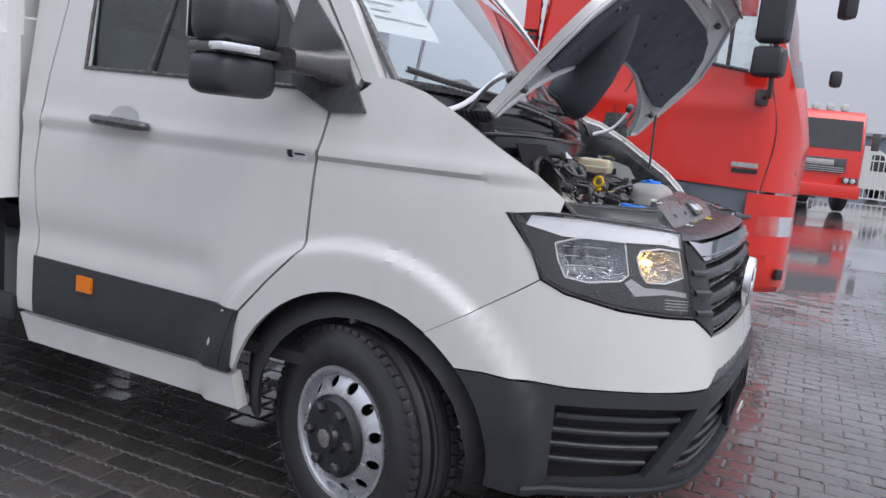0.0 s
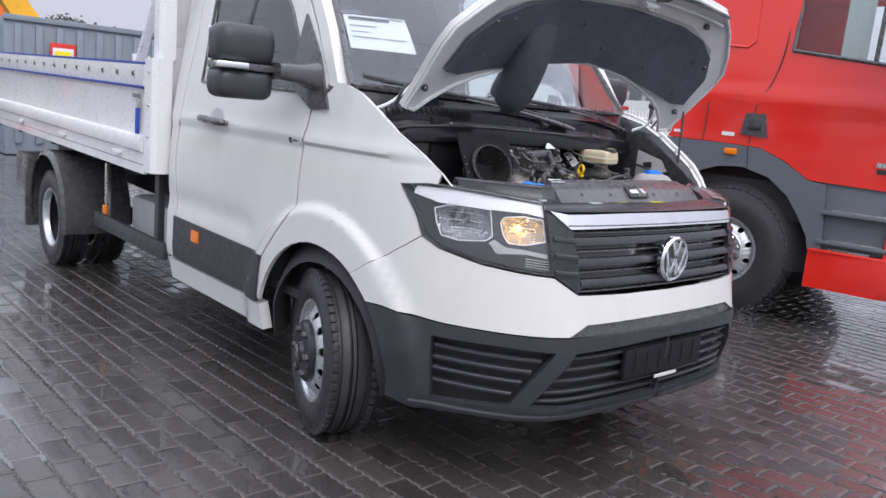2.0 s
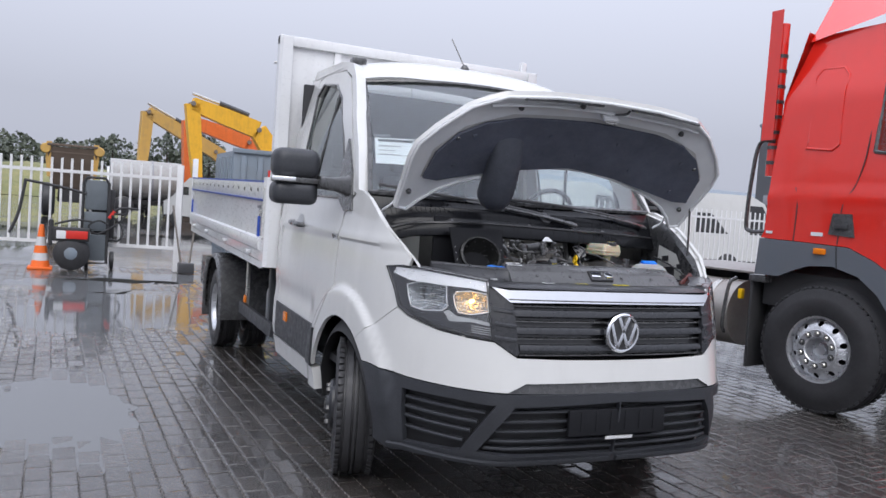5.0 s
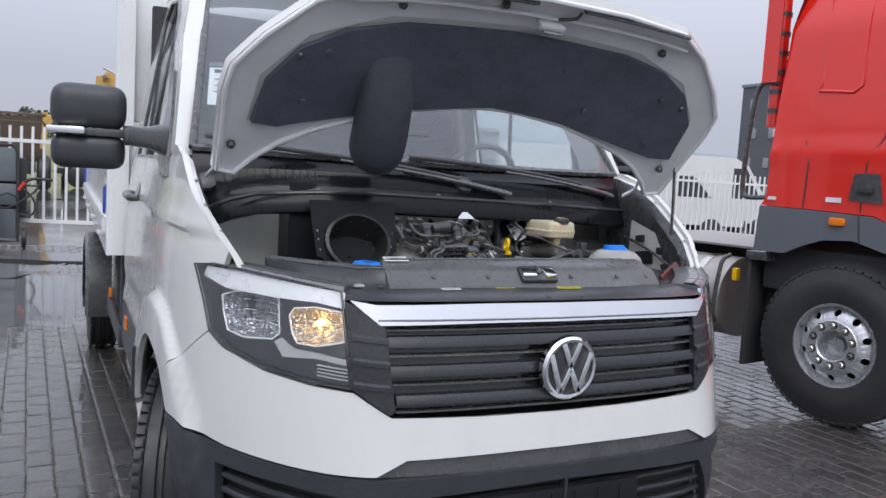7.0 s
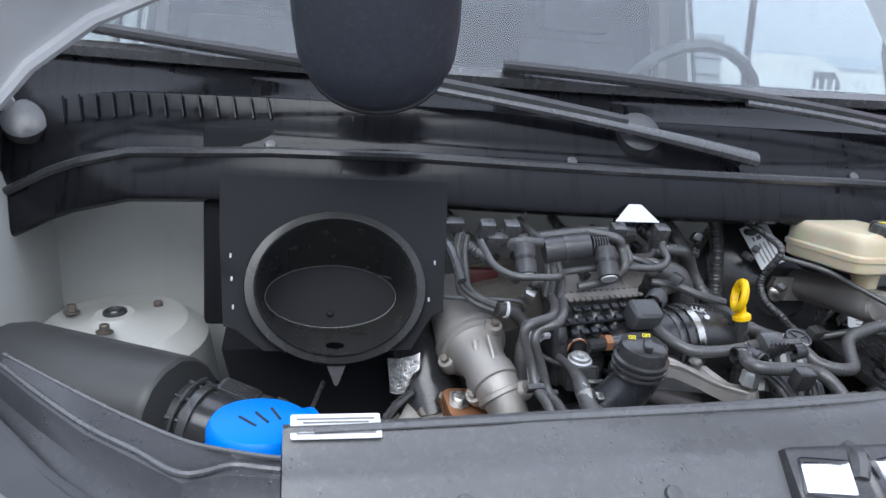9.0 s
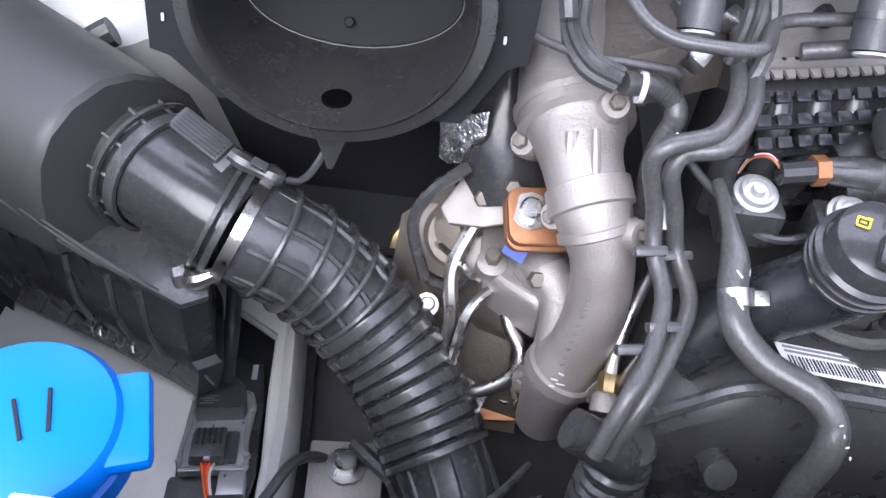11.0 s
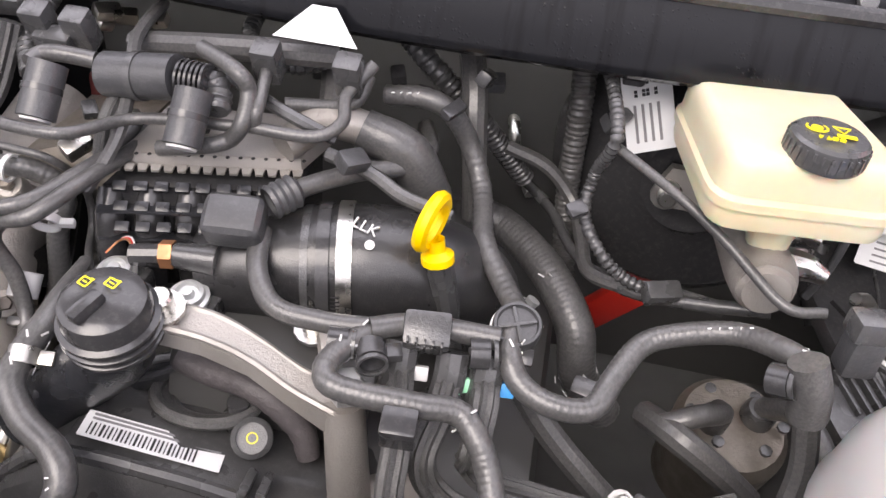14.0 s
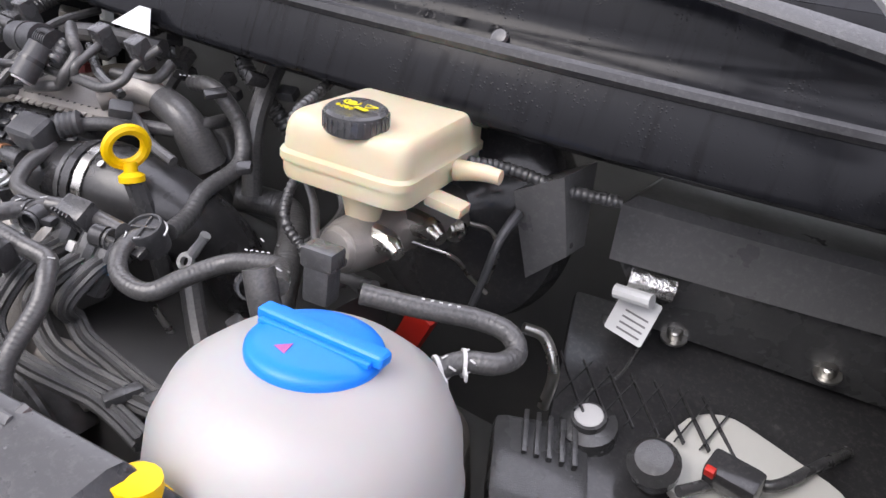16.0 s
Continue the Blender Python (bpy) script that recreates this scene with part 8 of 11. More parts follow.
# valve hub and clips
hm = aim((0.228, 0.606, 1.150), (0, -0.4, 0.9))
hub = part("coolant_valve", lathe([(0.016, -0.024), (0.018, -0.004), (0.0185, 0.004), (0.0175, 0.006), (0.0155, 0.006), (0.0145, 0.003), (0.0, 0.003)], hm, 28), M["black_matt"], van, "round black coolant valve with a cross on its cap")
for rz in (20, 110):
    part("valve_cross", moved(box((0, 0, 0.0042), (0.029, 0.0028, 0.003), 0.0008, (0, 0, rz)), hm), M["black"], hub)
part("valve_clip", moved(tube([(0.019 * math.cos(a), 0.019 * math.sin(a), -0.004) for a in [0.3 + k * 0.4 for k in range(13)]], 0.0014, 6), hm), M["steel"], hub)
eye = part("banjo_eye", lathe([(0.005, 0.003), (0.0095, 0.003), (0.0105, 0.0), (0.0095, -0.003), (0.005, -0.003)], aim((0.222, 0.655, 1.098), (0.1, -0.8, 0.5)), 20), M["zinc"], van, "small zinc cable eye")
part("eye_shank", tube([(0.226, 0.66, 1.106), (0.234, 0.666, 1.122), (0.238, 0.668, 1.130)], [0.006, 0.005, 0.006], 8), M["zinc"], eye)
part("rail_block", box((0.166, 0.578, 1.152), (0.034, 0.026, 0.03), 0.004, (35, 0, 8)), M["black"], van)
for k in range(5):
    part("block_rib", box((0.155 + 0.006 * k, 0.564, 1.152), (0.002, 0.004, 0.026), 0.0005, (35, 0, 8)), M["black_gloss"], van)
for p, mat in (((0.150, 0.566, 1.122), "white_ink"), ((0.187, 0.568, 1.118), "green_clip"), ((0.213, 0.571, 1.118), "blue_clip")):
    clip_band(p, (0.05, -0.5, -0.85), 0.0155, mat, 0.012, van)
    part("hose_tail", tube([Vector(p) + Vector((0, 0.012, 0.02)), Vector(p), Vector(p) + Vector((-0.004, -0.012, -0.025))], 0.0125, 10), M["black"], van)
for p, d in (((0.108, 0.555, 1.147), (0.9, 0.1, 0)), ((0.132, 0.553, 1.145), (0.3, -0.8, -0.1)), ((0.222, 0.592, 1.135), (0, -0.7, -0.5)), ((0.205, 0.575, 1.145), (0.9, 0.2, 0)), ((0.405, 0.575, 1.175), (0.6, -0.4, 0.3))):
    clip_band(p, d, 0.0155, "black_gloss", 0.014, van)
    clip_band(Vector(p) + 0.012 * Vector(d), d, 0.0150, "black", 0.003, van, False)
part("hose_holder", box((0.165, 0.500, 1.136), (0.024, 0.020, 0.026), 0.003, (20, 0, 4)), M["black_gloss"], van)
can = part("fuel_filter", lathe([(0.055, -0.1), (0.058, 0.0), (0.05, 0.012), (0.0, 0.016)], aim((0.46, 0.76, 0.945), (0, -0.3, 0.95)), 28), M["iron"], van, "dull metal fuel filter canister")
for x, y, r in ((0.438, 0.752, 0.015), (0.482, 0.768, 0.017)):
    part("filter_port", lathe([(r, -0.01), (r, 0.016), (r * 0.8, 0.024), (0.0, 0.026)], aim((x, y, 0.958), (0, -0.3, 0.95)), 16), M["black"], can)
part("filter_hose", tube([(0.438, 0.748, 0.98), (0.428, 0.71, 1.01), (0.40, 0.68, 1.03), (0.37, 0.67, 1.02)], 0.010, 12), M["hose"], can)
part("filter_hose", tube([(0.482, 0.762, 0.98), (0.50, 0.735, 1.005), (0.52, 0.70, 1.0), (0.53, 0.66, 0.96)], 0.011, 12), M["hose"], can)
for a in range(6):
    part("filter_screw", lathe([(0.006, 0), (0.006, 0.004), (0, 0.005)], aim((0.46 + 0.045 * math.cos(a * 1.05), 0.755 + 0.042 * math.sin(a * 1.05), 0.965), (0, -0.3, 0.95)), 8), M["black"], van)
part("red_strap", box((0.335, 0.92, 0.955), (0.04, 0.02, 0.11), 0.008, (20, 30, 0)), M["red_ink"], van, "red plastic strap deep in the bay")

# brake booster, master cylinder and reservoir
booster = part("brake_booster", lathe([(0.0, 0.05), (0.05, 0.048), (0.07, 0.03), (0.125, 0.018), (0.142, 0.0), (0.145, -0.03), (0.135, -0.05), (0.12, -0.08)], aim((0.375, 0.91, 1.15), (-0.05, -1, 0.1)), 44), M["black_gloss"], van, "big round black brake booster")
blabel = part("booster_label", plate(round_rect(0.08, 0.045, 0.002), 0.0008, aim((0.308, 0.838, 1.238), (-0.35, -0.75, 0.5)) @ pose(0, 0, 0, 0, 0, -60)), M["paper"], booster)
lm = aim((0.308, 0.838, 1.238), (-0.35, -0.75, 0.5)) @ pose(0, 0, 0, 0, 0, -60)
for i in range(6):
    for j in range(6):
        if (i * 5 + j * 3 + i * j) % 3:
            part("print_mark", plate(round_rect(0.003, 0.003, 0.0002), 0.0004, lm @ Matrix.Translation((-0.03 + 0.0036 * i, -0.01 + 0.0036 * j, 0.0009))), M["ink"], blabel)
for k in range(4):
    part("print_line", plate(round_rect(0.035, 0.0025, 0.0003), 0.0004, lm @ Matrix.Translation((0.014, -0.012 + 0.007 * k, 0.0009))), M["grey_ink"], blabel)
master = part("master_cylinder", tube([(0.40, 0.86, 1.165), (0.405, 0.78, 1.172), (0.408, 0.70, 1.176), (0.408, 0.675, 1.177)], [0.026, 0.027, 0.027, 0.022], 20), M["cast"], van, "cast alloy master cylinder")
part("cylinder_end", lathe([(0.0, 0.012), (0.018, 0.01), (0.024, 0.0), (0.026, -0.02)], aim((0.408, 0.68, 1.176), (0, -1, 0.05)), 20), M["cast"], master)
part("cylinder_flange", plate([(-0.04, -0.02), (0.04, -0.02), (0.05, 0.0), (0.04, 0.02), (-0.04, 0.02), (-0.05, 0)], 0.014, aim((0.385, 0.852, 1.16), (0, -1, 0.1))), M["cast"], master)
for x in (0.345, 0.425):
    bolt((x, 0.838, 1.155), (0, -1, 0.1), 0.009, 0.014, "steel", master)
for p in ((0.438, 0.705, 1.185), (0.445, 0.76, 1.185)):
    part("pipe_union", tube([Vector(p) - Vector((0.03, 0, 0)), Vector(p), Vector(p) + Vector((0.018, -0.004, -0.004))], [0.014, 0.012, 0.007], 10), M["steel"], master)
rp = [(0.345, 0.655), (0.475, 0.672), (0.452, 0.80), (0.445, 0.835), (0.325, 0.815)]
mid = Vector((0.405, 0.745))
ring = lambda f, z0, tilt: [(mid.x + (x - mid.x) * f, mid.y + (y - mid.y) * f, z0 + tilt * (0.745 - y)) for x, y in rp]


def soft_ring(f, z0, tilt=0.0):
    pts = ring(f, z0, tilt)
    out = []
    for i, p in enumerate(pts):
        a, b = Vector(pts[i - 1]), Vector(pts[(i + 1) % len(pts)])
        p = Vector(p)
        for k in range(5):
            t = k / 4
            u, v = p.lerp(a, 0.17), p.lerp(b, 0.17)
            out.append(u.lerp(p, t).lerp(p.lerp(v, t), t))
    return out


resv = part("brake_reservoir", loft([soft_ring(0.88, 1.229), soft_ring(0.98, 1.233), soft_ring(1.0, 1.239), soft_ring(1.0, 1.249), soft_ring(1.035, 1.250), soft_ring(1.035, 1.257), soft_ring(0.995, 1.260), soft_ring(0.985, 1.274), soft_ring(0.97, 1.281), soft_ring(0.945, 1.286), soft_ring(0.90, 1.2895), soft_ring(0.82, 1.291)]), M["reservoir"], van, "yellowed translucent brake fluid reservoir")
part("reservoir_foot", tube([(0.405, 0.71, 1.225), (0.407, 0.708, 1.19)], [0.022, 0.014], 14, smooth=False), M["reservoir"], resv)
part("reservoir_nozzle", tube([(0.46, 0.77, 1.246), (0.485, 0.775, 1.25), (0.503, 0.778, 1.25)], [0.010, 0.008, 0.007], 12), M["reservoir"], resv)
part("reservoir_tongue", box((0.478, 0.735, 1.228), (0.036, 0.024, 0.01), 0.003, (0, 8, 10)), M["reservoir"], resv)
cm = aim((0.411, 0.684, 1.288), (0.02, -0.08, 1))
bcap = part("reservoir_cap", lathe([(0.0, 0.0185), (0.024, 0.018), (0.0265, 0.016), (0.028, 0.003), (0.027, 0.0)], cm, 36), M["black"], resv, "black screw cap with yellow symbols")
for k in range(30):
    a = 2 * math.pi * k / 30
    part("cap_rib", moved(box((0.0277 * math.cos(a), 0.0277 * math.sin(a), 0.008), (0.0012, 0.0018, 0.012), 0.0003, (0, 0, math.degrees(a))), cm), M["black"], bcap)
tm = Matrix.Translation(cm.translation) @ pose(0, 0, 0.0188, 3, 0, 178)
part("cap_symbol", lathe([(0.0062, 0.0), (0.0064, 0.0008), (0.0078, 0.0008), (0.008, 0.0)], tm @ pose(0.009, -0.004, 0), 20), M["yellow_ink"], bcap)
part("cap_symbol", lathe([(0.0, 0.0008), (0.004, 0.0008), (0.0042, 0.0)], tm @ pose(0.009, -0.004, 0), 16), M["yellow_ink"], bcap)
part("cap_symbol", tube([tm @ Vector(p) for p in ((-0.014, -0.01, 0.0005), (-0.002, -0.01, 0.0005), (-0.008, 0.0, 0.0005), (-0.014, -0.01, 0.0005))], 0.0007, 5, smooth=False), M["yellow_ink"], bcap)
part("cap_symbol", plate(round_rect(0.013, 0.005, 0.0006), 0.0008, tm @ pose(-0.009, 0.005, 0)), M["yellow_ink"], bcap)
words("DOT 4", 0.006, tm @ pose(0.002, 0.0125, 0.0004, 0, 0, 0), M["yellow_ink"], bcap, "cap_print")
part("booster_bracket", loft([[(0.49, 0.83, 1.22), (0.54, 0.83, 1.25), (0.545, 0.86, 1.16), (0.505, 0.86, 1.12)], [(0.49, 0.90, 1.22), (0.54, 0.90, 1.25), (0.545, 0.90, 1.16), (0.505, 0.90, 1.12)]]), M["plenum_grey"], van)
part("vacuum_elbow", tube([(0.50, 0.83, 1.20), (0.50, 0.80, 1.18), (0.495, 0.79, 1.14), (0.485, 0.79, 1.10)], [0.006, 0.0045, 0.004, 0.004], 10), M["black_matt"], van)

# expansion tank
tank = part("coolant_tank", lathe([(0.0, 0.088), (0.045, 0.086), (0.075, 0.078), (0.097, 0.062), (0.110, 0.038), (0.115, 0.006), (0.117, 0.002), (0.117, -0.006), (0.113, -0.01), (0.108, -0.05), (0.085, -0.085), (0.0, -0.095)], pose(0.539, 0.507, 1.116, 0, 0, 20) @ Matrix.Diagonal((0.93, 0.92, 1.06, 1)), 56), M["tank"], van, "round white coolant tank with a blue cap")
part("tank_tab", box((0.635, 0.475, 1.10), (0.05, 0.03, 0.006), 0.002, (0, 6, -10)), M["tank"], tank)
tcm = pose(0.5375, 0.511, 1.2045, -2, 0, 0) @ Matrix.Scale(0.93, 4)
tcap = part("tank_cap", lathe([(0.0, 0.0135), (0.036, 0.0125), (0.0455, 0.0095), (0.048, 0.0065), (0.0485, 0.002), (0.047, -0.004), (0.040, -0.012)], tcm, 48), M["blue"], tank, "blue screw cap with a red warning triangle")
bar_m = tcm @ pose(0, 0.006, 0.0125, 0, 0, 7)
part("cap_grip", moved(box((0, 0.0, 0.001), (0.105, 0.015, 0.010), 0.004, seg=3), bar_m), M["blue"], tcap)
for dy in (-0.0105, 0.0105):
    part("grip_step", moved(box((0, dy, -0.0005), (0.092, 0.006, 0.004), 0.0015), bar_m), M["blue"], tcap)
part("cap_warning", plate([(-0.006, -0.005), (0.006, -0.005), (0, 0.006)], 0.0008, tcm @ pose(-0.005, -0.024, 0.0128, 4, 0, -10)), M["pale_red"], tcap)
part("tank_inlet", tube([(0.43, 0.575, 1.15), (0.424, 0.572, 1.175), (0.415, 0.575, 1.195)], [0.014, 0.013, 0.013], 12), M["hose"], tank)
level = part("level_sensor", box((0.456, 0.603, 1.196), (0.024, 0.020, 0.046), 0.004, (0, 0, 10)), M["black_matt"], van)
part("sensor_cap", box((0.456, 0.603, 1.212), (0.030, 0.022, 0.018), 0.004, (0, 0, 10)), M["black"], level)
for p, d in (((0.574, 0.637, 1.155), (-0.7, -0.6, 0)), ((0.562, 0.621, 1.151), (-0.55, -0.8, -0.2))):
    clip_band(p, d, 0.0152, "white_ink", 0.003, van)

# far corner: dark ducting and a tray
duct2 = part("plenum_box", loft([[(0.565, 0.925, z0), (0.69, 0.978, z0 - 0.012), (0.95, 1.09, z0 - 0.036), (0.95, 1.16, z0 - 0.036), (0.56, 1.1, z0)] for z0 in (1.144, 1.206)] + [[(0.575, 0.94, 1.215), (0.695, 0.992, 1.203), (0.945, 1.10, 1.18), (0.945, 1.15, 1.18), (0.57, 1.09, 1.215)]]), M["plenum_grey"], van, "long dark plastic ventilation box")
part("plenum_lower", loft([[(0.57, 0.935, 1.146), (0.95, 1.10, 1.11)], [(0.60, 0.99, 1.05), (0.95, 1.13, 1.0)]], closed=False, cap=False), M["black"], duct2)
tag = part("white_tag", plate(round_rect(0.05, 0.05, 0.003), 0.0006, pose(0.602, 0.935, 1.085, 62, 0, -15)), M["paper"], van, "curled white paper tag on a cable")
part("tag_fold", tube([(0.58, 0.925, 1.112), (0.622, 0.92, 1.118)], 0.008, 10, smooth=False), M["paper"], tag)
for k in range(4):
    part("print_line", plate(round_rect(0.03, 0.0022, 0.0003), 0.0004, pose(0.602, 0.935, 1.085, 62, 0, -15) @ Matrix.Translation((0.004, -0.018 + 0.007 * k, 0.0008))), M["grey_ink"], tag)
part("loom_tag", tube([(0.585, 0.94, 1.125), (0.63, 0.96, 1.12)], 0.014, 12, smooth=False), M["foil"], van)
tray = part("battery_tray", box((0.74, 0.95, 0.975), (0.40, 0.30, 0.02), 0.006, (20, 6, 24)), M["black_gloss"], van)
for k in range(7):
    part("tray_rib", moved(box((-0.16 + 0.026 * k, 0.0, 0.016), (0.0018, 0.075, 0.006), 0.0005, (0, 0, 28)), pose(0.72, 0.93, 0.995, 20, 6, 24)), M["black_gloss"], tray)
    part("tray_rib", moved(box((-0.16 + 0.026 * k, 0.0, 0.016), (0.0018, 0.075, 0.006), 0.0005, (0, 0, -28)), pose(0.72, 0.93, 0.995, 20, 6, 24)), M["black_gloss"], tray)
for p in ((0.634, 1.0, 1.045), (0.79, 1.045, 1.05)):
    bolt(p, (0, -0.3, 0.95), 0.009, 0.012, "steel", tray)
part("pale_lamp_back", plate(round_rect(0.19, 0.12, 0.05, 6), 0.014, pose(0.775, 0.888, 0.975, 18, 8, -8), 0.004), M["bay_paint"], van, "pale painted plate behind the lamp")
pl = part("wiring_plug", box((0.757, 0.855, 1.010), (0.052, 0.03, 0.03), 0.006, (20, 0, -6)), M["black_gloss"], van)
part("plug_lock", box((0.738, 0.838, 1.018), (0.010, 0.008, 0.010), 0.002, (20, 0, -6)), M["red_ink"], pl)
part("round_plug", lathe([(0.024, -0.01), (0.026, 0.01), (0.018, 0.022), (0, 0.024)], aim((0.69, 0.83, 1.0), (0, -0.5, 0.8)), 18), M["black"], van)
part("tray_post", lathe([(0.03, -0.05), (0.03, 0.0), (0.018, 0.004), (0.018, 0.012), (0, 0.014)], aim((0.612, 0.845, 1.0), (0, -0.3, 0.95)), 20), M["black"], van)
part("post_top", lathe([(0.0, 0.002), (0.014, 0.001), (0.015, 0)], aim((0.612, 0.841, 1.0125), (0, -0.3, 0.95)), 16), M["white_ink"], van)
for k in range(5):
    part("lower_duct_rib", box((0.565 + 0.012 * k, 0.80 + 0.004 * k, 0.985), (0.006, 0.05, 0.02), 0.002, (20, 0, 30)), M["black"], van)
part("lower_duct", box((0.59, 0.79, 0.96), (0.10, 0.10, 0.04), 0.012, (20, 0, 30)), M["black"], van)


# pale print on the hoses
for p, d, n_ in (((0.245, 0.452, 1.093), (0.16, -0.4, -0.3), 5), ((0.36, 0.612, 1.178), (0.9, 0.0, 0.25), 5), ((0.092, 0.753, 1.249), (0.9, 0.1, 0.1), 4), ((0.53, 0.638, 1.192), (0.75, 0.5, -0.1), 5), ((-0.05, 0.440, 1.088), (0.3, -0.6, -0.5), 4)):
    p, d = Vector(p), Vector(d).normalized()
    for k in range(n_):
        part("hose_mark", box(p + d * 0.007 * k, (0.0028, 0.0012, 0.0008), 0.0002, (35, 0, 20 + 50 * (k % 2))), M["white_ink"], van)
# crimped loom tubes, plugs and small clips deeper in the bay
for line, r in ((((-0.25, 0.86, 1.29), (-0.235, 0.80, 1.27), (-0.225, 0.74, 1.25), (-0.20, 0.70, 1.235)), 0.008), (((0.13, 0.88, 1.28), (0.15, 0.83, 1.24), (0.16, 0.80, 1.19), (0.17, 0.79, 1.12)), 0.012), (((0.06, 0.88, 1.27), (0.10, 0.84, 1.25), (0.15, 0.85, 1.20), (0.21, 0.88, 1.12)), 0.010), (((0.24, 0.90, 1.30), (0.25, 0.88, 1.22), (0.255, 0.87, 1.12), (0.27, 0.84, 1.02)), 0.011), (((-0.06, 0.86, 1.27), (-0.05, 0.80, 1.255), (0.0, 0.77, 1.25), (0.04, 0.79, 1.26)), 0.007), (((0.22, 0.66, 1.08), (0.26, 0.64, 1.03), (0.31, 0.62, 0.99), (0.37, 0.60, 0.95)), 0.012), (((0.20, 0.62, 0.98), (0.26, 0.60, 0.96), (0.33, 0.58, 0.93), (0.42, 0.56, 0.92)), 0.009), (((0.36, 0.70, 1.0), (0.38, 0.66, 1.02), (0.42, 0.65, 1.0), (0.46, 0.66, 0.96)), 0.013)):
    part("loom", tube(list(line), r, 10, 7, ribs=(0.006, 0.0012) if r < 0.0115 else None), M["hose" if r > 0.0105 else "black"], van)
part("air_conditioner_pump", lathe([(0.0, 0.05), (0.05, 0.05), (0.056, 0.044), (0.058, -0.05), (0.03, -0.06)], aim((0.30, 0.55, 0.86), (0.1, -0.3, 0.95)), 28), M["cast"], van)
part("pump_bracket", box((0.23, 0.60, 0.90), (0.10, 0.05, 0.03), 0.008, (20, 10, 15)), M["cast"], van)
for p in ((0.34, 0.60, 0.99), (0.37, 0.55, 0.95), (0.33, 0.52, 0.93), (0.20, 0.56, 0.97), (-0.30, 0.70, 0.98), (-0.325, 0.64, 0.90)):
    bolt(p, (0.1, -0.5, 0.85), 0.007, 0.01)
for p, rz in (((0.345, 0.722, 1.122), 20), ((0.30, 0.66, 1.05), -15), ((0.415, 0.60, 1.01), 30), ((-0.245, 0.745, 1.275), 10), ((-0.185, 0.72, 1.26), 0), ((0.12, 0.86, 1.27), 25)):
    part("loom_plug", box(p, (0.032, 0.018, 0.018), 0.004, (25, 0, rz)), M["black"], van)

# small castings, shields and pipes round the turbocharger, and brackets low in the bay
part("flange_plate", plate([(-0.042, -0.02), (-0.03, 0.014), (0.0, 0.022), (0.03, 0.03), (0.045, 0.01), (0.03, -0.012), (0.0, -0.026), (-0.03, -0.032)], 0.014, pose(-0.276, 0.676, 1.015, 38, 0, -14), 0.003), M["cast"], turbo)
part("flange_plate", plate([(-0.02, -0.02), (-0.022, 0.012), (0.0, 0.022), (0.024, 0.01), (0.02, -0.018), (0.0, -0.026)], 0.014, pose(-0.272, 0.658, 0.962, 45, 0, -10), 0.003), M["cast"], turbo)
part("vacuum_pipe", tube([(-0.30, 0.672, 0.99), (-0.292, 0.655, 0.97), (-0.288, 0.645, 0.945), (-0.30, 0.64, 0.93), (-0.325, 0.645, 0.93)], 0.0042, 10), M["black"], turbo)
part("turbine_foot", loft([[(-0.34, 0.66, 0.88), (-0.29, 0.64, 0.895), (-0.24, 0.62, 0.89)], [(-0.345, 0.63, 0.84), (-0.295, 0.61, 0.85), (-0.235, 0.60, 0.845)], [(-0.34, 0.60, 0.80), (-0.29, 0.59, 0.80), (-0.22, 0.58, 0.80)]], closed=False, cap=False), M["iron"], turbo)
part("rust_plate", plate(round_rect(0.07, 0.035, 0.006), 0.006, pose(-0.215, 0.655, 0.868, 30, 0, 10), 0.001), M["rust"], turbo)
bolt((-0.205, 0.652, 0.876), (0, -0.5, 0.85), 0.007, 0.008, "brass", turbo)
part("rust_plate", plate(round_rect(0.05, 0.04, 0.008), 0.012, pose(-0.236, 0.602, 0.80, 20, 0, 5), 0.002), M["rust"], turbo)
bolt((-0.236, 0.60, 0.814), (0, -0.4, 0.9), 0.008, 0.010, "steel", turbo)
part("clamp_block", box((-0.252, 0.628, 0.825), (0.03, 0.03, 0.028), 0.003, (25, 0, 12)), M["iron"], turbo)
part("clamp_tab", box((-0.250, 0.615, 0.838), (0.014, 0.004, 0.016), 0.001, (25, 0, 12)), M["steel"], turbo)
part("actuator", lathe([(0.0, 0.045), (0.006, 0.045), (0.008, 0.025), (0.016, 0.022), (0.018, 0.008), (0.034, 0.005), (0.037, 0.0), (0.037, -0.012), (0.03, -0.02)], aim((-0.345, 0.768, 0.836), (0.1, -0.75, 0.65)), 24), M["brass"], turbo, "brassy round actuator")
part("actuator_rod", tube([(-0.335, 0.685, 0.95), (-0.31, 0.655, 0.965), (-0.285, 0.62, 0.975)], 0.004, 6), M["steel"], turbo)
for line, r, mat in ((((-0.30, 0.68, 1.05), (-0.33, 0.665, 1.03), (-0.345, 0.66, 0.99), (-0.33, 0.64, 0.94)), 0.006, "black"), (((-0.29, 0.66, 1.0), (-0.305, 0.63, 0.97), (-0.30, 0.60, 0.93), (-0.31, 0.58, 0.88)), 0.007, "steel"), (((-0.26, 0.63, 0.96), (-0.285, 0.60, 0.95), (-0.295, 0.57, 0.91)), 0.005, "steel"), (((-0.38, 0.54, 0.79), (-0.33, 0.50, 0.80), (-0.27, 0.47, 0.82), (-0.20, 0.47, 0.86)), 0.008, "black")):
    part("small_pipe", tube(list(line), r, 8, 7), M[mat], turbo)
flange = part("bay_flange", box((-0.385, 0.515, 0.768), (0.075, 0.07, 0.012), 0.004, (6, 0, 5)), M["cast"], van)
